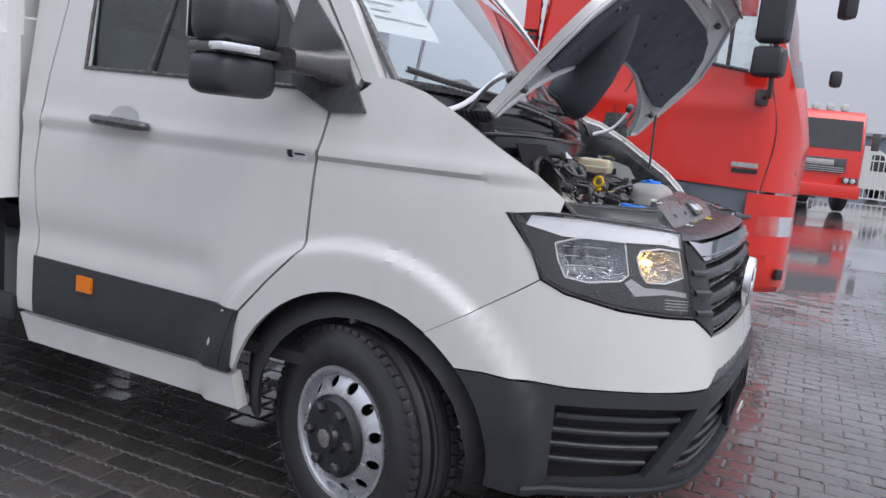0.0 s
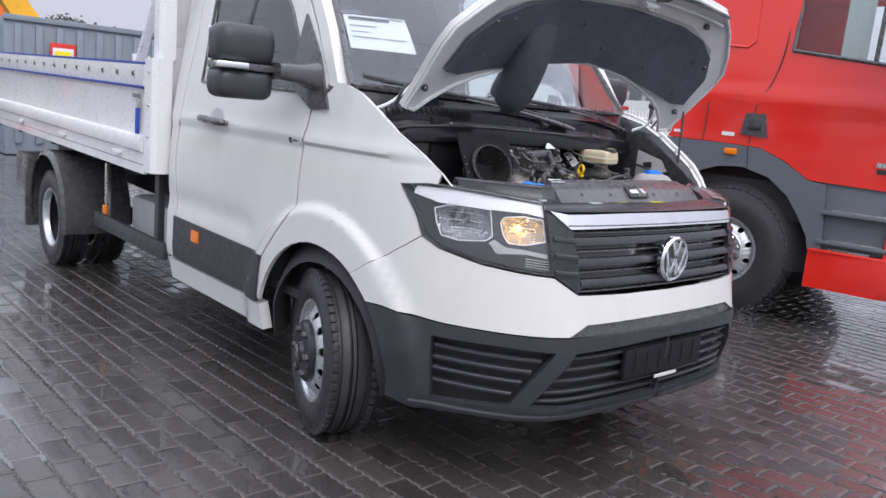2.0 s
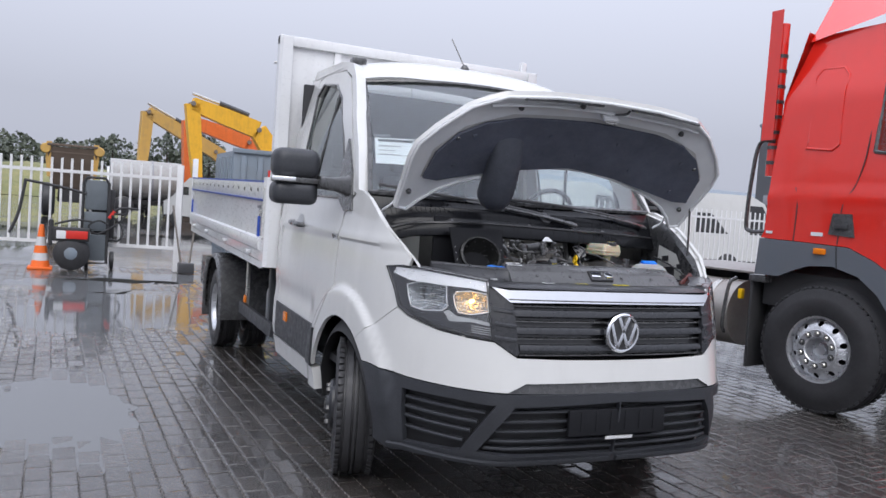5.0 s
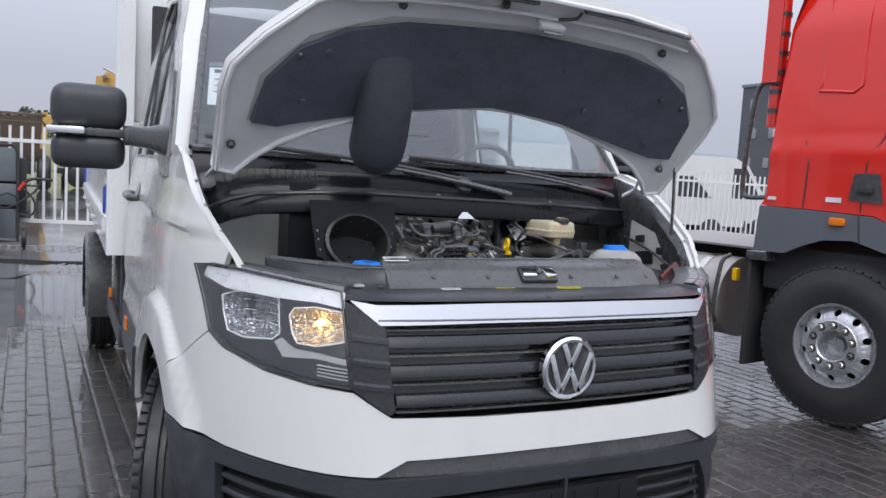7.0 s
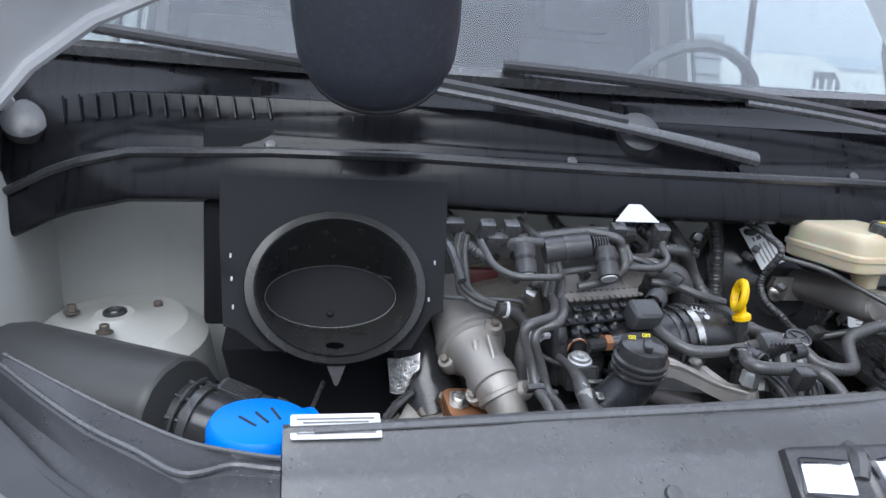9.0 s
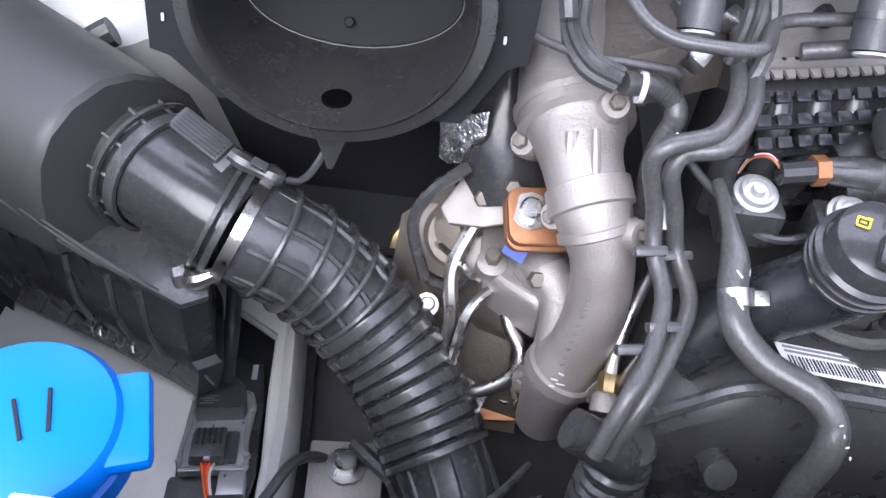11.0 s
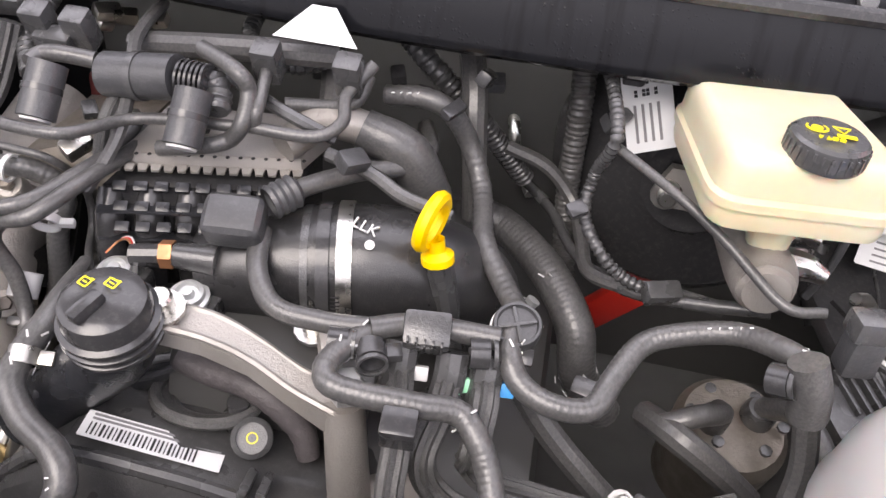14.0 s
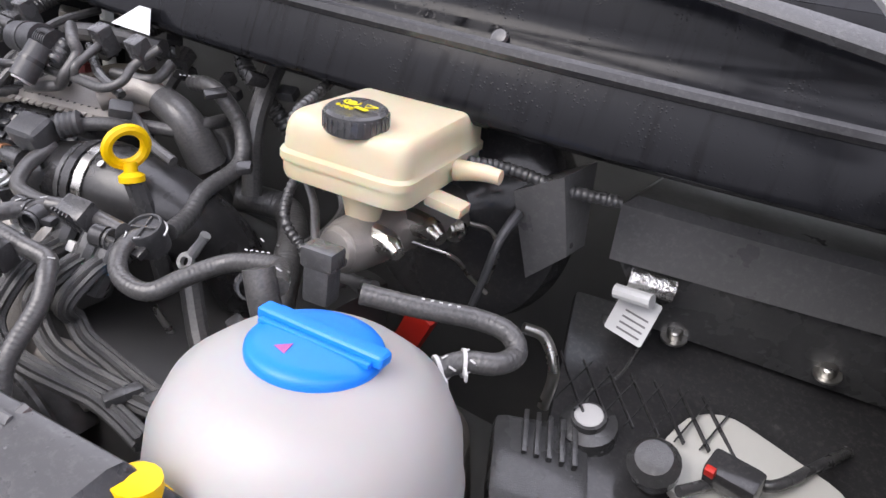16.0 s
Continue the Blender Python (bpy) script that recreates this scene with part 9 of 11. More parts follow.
bolt((-0.385, 0.522, 0.776), (0, 0, 1), 0.012, 0.014, "steel", flange)
part("subframe", loft([[(-0.42, 0.42, 0.74), (-0.30, 0.40, 0.74), (-0.30, 0.50, 0.73), (-0.42, 0.52, 0.73)], [(-0.42, 0.42, 0.68), (-0.30, 0.40, 0.68), (-0.30, 0.50, 0.68), (-0.42, 0.52, 0.68)]]), M["cast"], van)
part("engine_mount", loft([[(-0.16, 0.44, 0.84), (-0.09, 0.42, 0.86), (-0.06, 0.46, 0.80), (-0.14, 0.48, 0.78)], [(-0.15, 0.44, 0.66), (-0.06, 0.42, 0.66), (-0.04, 0.46, 0.66), (-0.13, 0.48, 0.66)]]), M["cast"], van)
part("radiator_hose", tube([(0.18, 0.42, 0.80), (0.28, 0.41, 0.84), (0.38, 0.43, 0.86), (0.46, 0.48, 0.84)], 0.026, 14), M["hose"], van)
part("fan_cowl", box((0.0, 0.345, 0.76), (0.95, 0.03, 0.30), 0.01), M["black_matt"], van)

# more pipes, lines and clips over the head
for line, r, mat in ((((-0.30, 0.82, 1.27), (-0.27, 0.75, 1.262), (-0.255, 0.70, 1.25), (-0.245, 0.66, 1.215)), 0.007, "black"), (((-0.13, 0.80, 1.275), (-0.125, 0.74, 1.265), (-0.11, 0.70, 1.25), (-0.105, 0.66, 1.215), (-0.12, 0.63, 1.18)), 0.0055, "hose"), (((-0.06, 0.74, 1.25), (-0.02, 0.72, 1.245), (0.02, 0.70, 1.24), (0.06, 0.70, 1.225)), 0.0055, "black"), (((0.05, 0.71, 1.205), (0.09, 0.70, 1.2), (0.12, 0.69, 1.19), (0.16, 0.69, 1.18)), 0.006, "hose"), (((-0.10, 0.60, 1.10), (-0.07, 0.585, 1.10), (-0.02, 0.60, 1.098), (0.02, 0.59, 1.09)), 0.004, "black"), (((0.187, 0.86, 1.164), (0.23, 0.86, 1.149), (0.262, 0.85, 1.12), (0.275, 0.81, 1.105), (0.283, 0.765, 1.102), (0.31, 0.745, 1.106), (0.347, 0.736, 1.114), (0.40, 0.725, 1.115)), 0.007, "hose"), (((0.27, 0.47, 0.98), (0.33, 0.48, 0.97), (0.39, 0.50, 0.96), (0.44, 0.54, 0.95)), 0.009, "hose"), (((0.40, 0.60, 0.98), (0.44, 0.57, 1.0), (0.46, 0.60, 1.06), (0.45, 0.62, 1.12)), 0.01, "hose")):
    part("small_pipe", tube(list(line), r, 8, 7), M[mat], van)
prng2 = random.Random(11)
for k in range(26):
    x, y = prng2.uniform(-0.22, 0.30), prng2.uniform(0.66, 0.86)
    z = 1.20 + 0.05 * prng2.random() + 0.15 * (y - 0.7)
    part("cable_clip", box((x, y, z), (prng2.uniform(0.012, 0.026), prng2.uniform(0.01, 0.018), prng2.uniform(0.008, 0.016)), 0.003, (25, prng2.uniform(-20, 20), prng2.uniform(0, 90))), M[("black", "black_gloss", "black_matt", "steel")[k % 4]], van)

# pale turbo flange with bolts, cast lettering bars and its branch
flange_line = [(-0.307, 0.738), (-0.277, 0.752), (-0.232, 0.738), (-0.223, 0.684), (-0.2, 0.653), (-0.195, 0.60), (-0.226, 0.592), (-0.254, 0.609), (-0.276, 0.625), (-0.284, 0.667), (-0.299, 0.693)]
side_plate = part("turbo_flange", loft([[(-0.25 + (a + 0.25) * f, 0.66 + (b - 0.66) * f, z + 0.10 * (b - 0.66)) for a, b in flange_line] for z, f in ((0.94, 1.0), (0.975, 1.0), (0.983, 0.965), (0.986, 0.90))]), M["cast"], turbo, "pale cast turbo flange")
for x, y, z, r in ((-0.289, 0.714, 0.990, 0.009), (-0.265, 0.728, 0.992, 0.008), (-0.270, 0.632, 0.982, 0.010), (-0.252, 0.690, 0.988, 0.007)):
    part("flange_boss", lathe([(r * 1.5, -0.01), (r * 1.4, 0.003), (r * 1.1, 0.005), (0, 0.005)], aim((x, y, z), (0, -0.25, 0.95)), 16), M["cast"], side_plate)
    bolt((x, y, z + 0.004), (0, -0.25, 0.95), r * 0.75, 0.012, "iron", side_plate, False)
for k in range(12):
    a = k / 11
    part("cast_letter", box((-0.250 + 0.028 * a, 0.620 - 0.018 * a - 0.006 * math.sin(math.pi * a), 0.9845), (0.0022, 0.0045 - 0.0015 * (k % 3), 0.0012), 0.0003, (0, 0, 25 - 40 * a)), M["cast"], side_plate)
part("turbo_branch", tube([(-0.232, 0.640, 0.985), (-0.222, 0.622, 0.990), (-0.208, 0.606, 0.978), (-0.198, 0.585, 0.960), (-0.196, 0.565, 0.945)], [0.018, 0.017, 0.016, 0.017, 0.019], 20), M["cast"], turbo)
part("branch_collar", lathe([(0.017, -0.004), (0.021, -0.003), (0.021, 0.003), (0.017, 0.004)], aim((-0.216, 0.616, 0.986), (0.5, -0.6, -0.4)), 24), M["cast"], turbo)
feed = part("feed_pipe", tube([(-0.132, 0.621, 1.03), (-0.151, 0.584, 1.02), (-0.163, 0.552, 1.0), (-0.169, 0.528, 0.985)], 0.0058, 12), M["steel"], van, "thin bright steel feed pipe")
part("pipe_nut", lathe([(0.008, -0.008), (0.0085, -0.006), (0.0085, 0.006), (0.0065, 0.009)], aim((-0.1695, 0.523, 0.980), (0.05, 0.8, 0.5)), 6), M["brass"], feed)
part("nut_seat", lathe([(0.012, -0.012), (0.011, 0.0), (0.008, 0.004)], aim((-0.170, 0.514, 0.972), (0.05, 0.8, 0.5)), 16), M["cast"], feed)
part("heat_plate", loft([[(-0.36, 0.70, 0.96), (-0.30, 0.71, 1.02), (-0.24, 0.70, 1.03)], [(-0.37, 0.66, 0.86), (-0.31, 0.66, 0.86), (-0.23, 0.65, 0.87)], [(-0.36, 0.60, 0.78), (-0.30, 0.59, 0.77), (-0.22, 0.58, 0.78)]], closed=False, cap=False), M["iron"], turbo, "rusty brown heat plate")
# ---- yard ----
n = Nodes("wet_paving_far")
d = n.cells(5.5, "DISTANCE_TO_EDGE", (1.0, 0.62, 1))
joint = n.ramp(d, [(0.0, 0.0), (0.06, 1.0)])
wet = n.ramp(n.noise(0.35, 5, 0.6), [(0.42, 0.0), (0.6, 1.0)])
n.set(Base_Color=n.mix(n.ramp(n.noise(2.2, 5), [(0.3, 0.0), (0.7, 1.0)]), (0.05, 0.049, 0.051), (0.09, 0.087, 0.088)), Roughness=n.ramp(wet, [(0.0, 0.2), (1.0, 0.06)]), Specular_IOR_Level=0.6, Coat_Weight=n.ramp(wet, [(0.0, 0.55), (1.0, 1.0)]), Coat_Roughness=n.ramp(wet, [(0.0, 0.09), (1.0, 0.015)]), Coat_IOR=1.45)
n.bump(n.math("ADD", n.math("MULTIPLY", joint, 0.6), n.noise(40, 4)), 0.003, 0.25)
M["yard"] = n.mat


def wet_block(name, single_piece):
    """Wet concrete block: a grey of its own, speckle, and a film of rain in slow patches."""
    n = Nodes(name)
    tone = n.random() if single_piece else n.island()
    c = n.mix(tone, (0.027, 0.0246, 0.023), (0.057, 0.051, 0.047))
    c = n.mix(n.ramp(n.noise(55, 5, 0.7), [(0.45, 0.0), (0.75, 0.5)]), c, (0.10, 0.088, 0.077))
    if single_piece:
        n.set(Base_Color=c, Roughness=0.19, Coat_Weight=0.75, Coat_Roughness=0.06, Coat_IOR=1.45)
    else:
        wet = n.ramp(n.noise(0.7, 5, 0.6), [(0.36, 0.15), (0.62, 1.0)])
        n.set(Base_Color=c, Roughness=n.ramp(wet, [(0.0, 0.32), (1.0, 0.16)]), Coat_Weight=n.ramp(wet, [(0.0, 0.35), (1.0, 1.0)]), Coat_Roughness=n.ramp(wet, [(0.0, 0.11), (1.0, 0.035)]), Coat_IOR=1.45)
    n.bump(n.math("ADD", n.noise(150, 6, 0.85), n.math("MULTIPLY", n.noise(22, 3), 1.5)), 0.0045, 0.6)
    return n.mat


n = Nodes("wet_sandy_joint")
n.set(Base_Color=n.mix(n.ramp(n.noise(1.1, 4), [(0.42, 0.0), (0.6, 1.0)]), n.mix(n.ramp(n.noise(60, 4), [(0.4, 0.0), (0.6, 1.0)]), (0.03, 0.027, 0.025), (0.075, 0.066, 0.056)), n.mix(n.ramp(n.noise(70, 4), [(0.35, 0.0), (0.65, 1.0)]), (0.06, 0.053, 0.045), (0.24, 0.21, 0.175))), Roughness=0.3)
M["joint"] = n.mat

ground = sheet([(-60, -40), (120, -40), (120, 160), (-60, 160)], lambda x, y: Vector((x, y, -0.012)), 20)
single("ground", ground, M["yard"], "wet grey concrete block yard with puddles", "ground", kind="structure")
# ---- red tractor unit parked alongside ----
# local frame: x towards the white truck is negative, y to the rear, hub of the front wheel at y = 0
LORRY = pose(3.09, 1.5, 0, 0, 0, 10)
lorry = thing("red_lorry", (3.9, 2.0, 0), "red tractor unit with a grey lower cab and black mirrors", "lorry")


def lpart(name, bm, mat, parent=None, label=""):
    return part(name, moved(bm, LORRY), M[mat], parent or lorry, label)


def cabin(y, z, out=0.0):
    """The cab's side: leans in above the waist and turns in at the front corner."""
    lean = 0.04 * max(0, (z - 1.75) / 0.8) + 0.10 * max(0, (z - 2.55) / 0.5)
    corner = 0.0
    if y < -1.12:
        corner = 0.35 * ((-1.12 - y) / 0.38) ** 2.2
    crease = 0.018 * math.exp(-(((z - 1.71) / 0.035) ** 2)) * min(1, max(0, (y + 1.2) / 0.2))
    return Vector((lean + corner - out - crease, y, z))


side_line = [(0.60, 1.37), (0.57, 1.42), (0.55, 1.94), (0.51, 2.53), (0.42, 2.82), (0.36, 3.05), (-1.0, 3.15), (-1.12, 2.5), (-1.34, 1.95), (-1.46, 1.62), (-1.50, 1.40), (-1.49, 1.16), (-1.42, 1.11), (-0.55, 1.14), (-0.36, 1.26), (-0.16, 1.345), (0.2, 1.36)]
win = [(-0.29, 2.08), (-1.10, 1.975), (-1.16, 2.1), (-1.0, 2.72), (-0.30, 2.75)]
cab = lpart("cab_side", sheet(side_line, cabin, 0.06, -0.05, [win]), "red")
lpart("side_window", sheet(win, lambda y, z: cabin(y, z, -0.02), 0.15, -0.006), "glass", cab)
lpart("window_seal", tube([cabin(*p, 0.004) for p in win + win[:1]], 0.014, 6, smooth=False, cap=False), "black", cab)
lpart("window_bar", tube([cabin(-0.86, 2.0, 0.0), cabin(-0.86, 2.74, 0.0)], 0.016, 6, smooth=False), "black", cab)
lpart("curtain", sheet([(-0.6, 2.03), (-0.78, 2.01), (-0.78, 2.72), (-0.6, 2.73)], lambda y, z: cabin(y, z, -0.10 + 0.012 * math.sin(y * 70)), 0.03), "paper", cab)
for pts in ([(-0.20, 3.1), (-0.24, 2.2), (-0.18, 1.85), (-0.09, 1.67), (-0.07, 1.36)], [(0.30, 1.36), (0.29, 1.67), (0.32, 1.8)], [(-1.22, 1.12), (-1.27, 1.55), (-1.17, 2.0), (-1.05, 2.75)], [(-1.27, 1.56), (-1.47, 1.60)]):
    lpart("panel_gap", tube([cabin(y, z, 0.0) for y, z in pts], 0.0045, 6), "dark", cab)
inset = [(0.25, 2.17), (0.27, 2.12), (0.05, 2.10), (0.0, 2.14), (0.0, 2.7), (0.05, 2.76), (0.22, 2.76), (0.26, 2.7)]
lpart("pressed_panel", sheet(inset, lambda y, z: cabin(y, z, -0.002), 0.08, 0.01), "red", cab)
lpart("panel_edge", tube([cabin(*p, 0.001) for p in inset + inset[:1]], 0.012, 8, smooth=False, cap=False), "red", cab)
lpart("cab_rear", loft([[(0.02, y, z), (0.10, y + 0.05, z), (2.4, y + 0.05, z), (2.45, y, z)] for y, z in ((0.58, 1.12), (0.55, 1.94), (0.50, 2.53), (0.40, 2.85), (0.33, 3.08))], closed=False, cap=False), "red")
lpart("cab_front", loft([[(cabin(-1.47, z).x, -1.46 + d, z), (0.45, -1.56 + d, z), (1.2, -1.60 + d, z), (2.0, -1.56 + d, z), (2.4, -1.35 + d, z)] for z, d in ((1.1, 0.02), (1.5, 0.0), (1.9, 0.08), (1.92, 0.09))], closed=False, cap=False), "red")
ws_ring = [[(cabin(-1.36 + 0.3 * k, 1.92 + 0.9 * k).x + 0.05, -1.34 + 0.22 * k, 1.92 + 0.9 * k), (0.5, -1.47 + 0.22 * k, 1.92 + 0.9 * k), (1.2, -1.5 + 0.22 * k, 1.92 + 0.9 * k), (2.3, -1.33 + 0.22 * k, 1.92 + 0.9 * k)] for k in (0, 0.5, 1.0)]
lpart("windscreen", loft(ws_ring, closed=False, cap=False), "glass", cab)
lpart("cab_roof", loft([[(0.14, -1.1, 3.1), (0.6, -1.2, 3.25), (1.8, -1.2, 3.25), (2.3, -1.1, 3.1)], [(0.14, -0.4, 3.2), (0.5, -0.4, 3.5), (1.9, -0.4, 3.5), (2.3, -0.4, 3.2)], [(0.12, 0.38, 3.0), (0.5, 0.38, 3.55), (1.9, 0.38, 3.55), (2.3, 0.38, 3.0)]], closed=False, cap=False), "red")
lpart("cab_inside", box((1.2, -0.5, 1.7), (1.9, 1.5, 0.5), 0.05), "interior")
lpart("rear_fairing", loft([[(0.05, 0.60, z), (0.06, 0.72, z), (0.10, 0.72, z)] for z in (2.2, 2.6, 3.3)], closed=False, cap=False), "red")
lpart("far_side", box((2.42, -0.45, 1.53), (0.04, 2.0, 0.9), 0.02), "red")
lpart("far_rail", box((2.36, -0.45, 2.95), (0.04, 2.0, 0.4), 0.02), "red")
lpart("far_pillar", box((2.40, 0.2, 2.4), (0.04, 0.7, 0.9), 0.02), "red")
# grey wing over the wheel
outer = [(0.60, 1.365), (0.2, 1.355), (-0.16, 1.34), (-0.36, 1.255), (-0.55, 1.135), (-0.68, 1.12), (-0.72, 0.63), (-0.62, 0.63), (-0.60, 0.72), (-0.52, 0.86), (-0.42, 1.0), (-0.26, 1.125), (-0.05, 1.185), (0.15, 1.17), (0.28, 1.12), (0.40, 1.06), (0.62, 1.06)]
wing = lpart("wing", sheet(outer, lambda y, z: Vector((-0.012, y, z)), 0.06, -0.05), "grey_lorry", None, "dull grey plastic wing")
lpart("wing_gap", tube([(-0.014, -0.07, 1.35), (-0.014, -0.09, 1.17)], 0.004, 6, smooth=False), "dark", wing)
lpart("indicator", box((-0.02, 0.055, 1.295), (0.03, 0.10, 0.05), 0.012), "amber", wing, "amber side indicator")
lpart("wheel_well", tube([(0.25, 0.02 + 0.62 * math.cos(a), 0.55 + 0.62 * math.sin(a)) for a in [k * math.pi / 14 for k in range(-1, 16)]], 0.25, 8, res=1, flat=0.1), "dark")
lpart("cab_underside", box((1.2, -0.3, 0.95), (2.2, 1.8, 0.3), 0.02), "dark")
# step well
lpart("step_well", box((0.17, -0.93, 0.88), (0.30, 0.55, 0.52), 0.02), "grey_lorry")
for z in (0.70, 0.92):
    st = lpart("step", box((0.03, -0.93, z), (0.13, 0.50, 0.03), 0.008), "grey_lorry")
    lpart("step_grip", box((0.02, -0.93, z + 0.018), (0.07, 0.36, 0.006), 0.001), "steel", st)
# dark block put in for the shade between the steps
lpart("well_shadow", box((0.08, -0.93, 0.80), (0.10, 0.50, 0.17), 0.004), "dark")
# bumper with lamp
bump = lpart("bumper", loft([[(-0.02, -0.63, z), (-0.03, -1.14, z), (-0.005 + d, -1.33, z), (0.12 + d, -1.46, z), (0.45, -1.55, z), (1.9, -1.55, z), (2.4, -1.3, z)] for z, d in ((0.35, 0.08), (0.40, 0.02), (0.55, 0.0), (0.64, 0.0))], closed=False, cap=False), "red")
lpart("bumper_step", box((0.05, -0.9, 0.63), (0.16, 0.52, 0.03), 0.01), "red", bump)
lpart("bumper_grip", box((0.02, -0.90, 0.652), (0.06, 0.28, 0.01), 0.002), "steel", bump)
tower = lpart("lamp_panel", loft([[(-0.02, -1.13, z), (-0.015, -1.24, z), (0.05, -1.40, z), (0.20, -1.50, z), (0.5, -1.54, z)] for z in (0.64, 0.85, 1.10)], closed=False, cap=False), "red")
lpart("headlamp", loft([[(-0.022, -1.225, z), (0.035, -1.39, z), (0.16, -1.485, z), (0.30, -1.52, z)] for z in (0.79, 0.80, 0.93, 0.94)], closed=False, cap=False), "lens", tower, "milky headlamp")
lpart("lamp_reflector", loft([[(0.0, -1.24, z), (0.05, -1.37, z), (0.17, -1.46, z), (0.30, -1.49, z)] for z in (0.80, 0.92)], closed=False, cap=False), "rim", tower)
lpart("front_vent", box((0.09, -1.435, 0.50), (0.06, 0.06, 0.08), 0.01, (0, 0, 40)), "dark", bump)
# handle, lettering bars, badges
h = lpart("door_handle", loft([[cabin(y, z, o) for y, z in ((0.005, 1.435), (-0.205, 1.42), (-0.17, 1.60), (-0.02, 1.60))] for o in (-0.01, 0.012)]), "black", cab, "black door handle")
lpart("handle_grip", box((-0.022, -0.10, 1.50), (0.02, 0.10, 0.04), 0.008), "black_gloss", h)
for y, z, w, hh, mat in ((-1.08, 1.30, 0.19, 0.035, "steel"), (-1.085, 1.255, 0.185, 0.032, "ink"), (0.10, 1.43, 0.10, 0.03, "paper"), (0.52, 1.42, 0.06, 0.022, "paper")):
    lpart("name_bar", sheet([(y - w / 2, z - hh / 2), (y + w / 2, z - hh / 2), (y + w / 2, z + hh / 2), (y - w / 2, z + hh / 2)], lambda a, b: cabin(a, b, 0.004), 0.1, 0.003), mat, cab)
# mirrors
for zc, hh in ((2.03, 0.21), (2.34, 0.36)):
    mr = lpart("mirror", box((-0.26, -1.12, zc), (0.16, 0.22, hh), 0.05, (0, 0, -20), seg=3), "black_trim", None, "black cab mirror")
    lpart("mirror_glass", box((-0.24, -1.02, zc), (0.12, 0.01, hh * 0.8), 0.004, (0, 0, -20)), "chrome", mr)
lpart("mirror_arm", tube([(-0.01, -1.13, 1.80), (-0.12, -1.16, 1.81), (-0.20, -1.16, 1.88), (-0.22, -1.15, 2.6)], 0.02, 8), "black")
lpart("mirror_foot", box((-0.02, -1.13, 1.80), (0.08, 0.09, 0.12), 0.02), "black")
lpart("front_mirror", box((0.1, -1.62, 2.55), (0.14, 0.1, 0.3), 0.04, (0, 0, 20)), "black_trim")
lpart("front_mirror", box((0.12, -1.62, 1.98), (0.1, 0.08, 0.12), 0.03), "black_trim")
# wheel, chassis behind the cab
m_hub = LORRY @ Vector((0.17, 0.03, 0.51))
wheel("wheel", m_hub, 0.30, 0.51, 0.262, 10, lorry, nuts=10, hub_cover=False)
m_hub = LORRY @ Vector((2.25, 0.03, 0.51))
wheel("wheel", m_hub, 0.30, 0.51, 0.262, 190, lorry, nuts=10, hub_cover=False)
for x in (0.25, 0.55, 1.9, 2.2):
    wheel("wheel", LORRY @ Vector((x, 3.55, 0.53)), 0.28, 0.53, 0.30, 10 if x < 1 else 190, lorry, nuts=10, hub_cover=False)
lpart("mud_flap", box((0.30, 0.66, 0.62), (0.55, 0.03, 0.75), 0.01), "dark")
lpart("flap_top", box((0.25, 0.60, 1.02), (0.5, 0.16, 0.06), 0.01), "black")
lpart("fuel_tank", tube([(0.42, 0.95, 0.66), (0.42, 2.4, 0.66)], 0.30, 28, smooth=False), "cast", None, "dull alloy fuel tank")
for y in (1.15, 2.2):
    lpart("tank_strap", tube([(0.42, y, 0.66), (0.42, y + 0.06, 0.66)], 0.306, 28, smooth=False), "steel")
lpart("tank_step", tube([(0.08, 0.85, 1.0), (0.02, 0.88, 0.93), (0.02, 0.92, 0.6), (0.1, 0.95, 0.5)], 0.016, 8), "black")
lpart("tank_bracket", box((0.12, 0.82, 0.86), (0.05, 0.04, 0.09), 0.01), "yellow")
for x in (0.8, 1.65):
    lpart("chassis_rail", box((x, 2.6, 0.88), (0.08, 5.2, 0.26), 0.01), "dark")
lpart("deck_plate", box((1.2, 1.6, 1.04), (1.6, 1.6, 0.02), 0.004), "cast", None, "pale alloy deck plate behind the cab")
lpart("fifth_wheel", box((1.2, 3.3, 1.12), (0.9, 0.9, 0.08), 0.03), "dark")
lpart("rear_wing", tube([(0.38, 3.55 + 0.6 * math.cos(a), 0.55 + 0.6 * math.sin(a)) for a in [k * math.pi / 10 for k in range(11)]], 0.3, 8, res=1, flat=0.06), "dark")
lpart("grab_pole", tube([(0.12, 0.62, 2.2), (0.10, 0.75, 2.18), (0.10, 0.80, 1.9), (0.10, 0.82, 1.5), (0.10, 0.78, 1.42), (0.12, 0.64, 1.42)], 0.018, 8), "black")
lpart("air_intake", tube([(0.16, 0.66, 1.9), (0.16, 0.66, 3.2)], 0.05, 12, smooth=False), "red")
for k in range(8):
    lpart("intake_ring", tube([(0.16, 0.66, 2.0 + 0.13 * k), (0.16, 0.66, 2.03 + 0.13 * k)], 0.056, 12, smooth=False), "black")

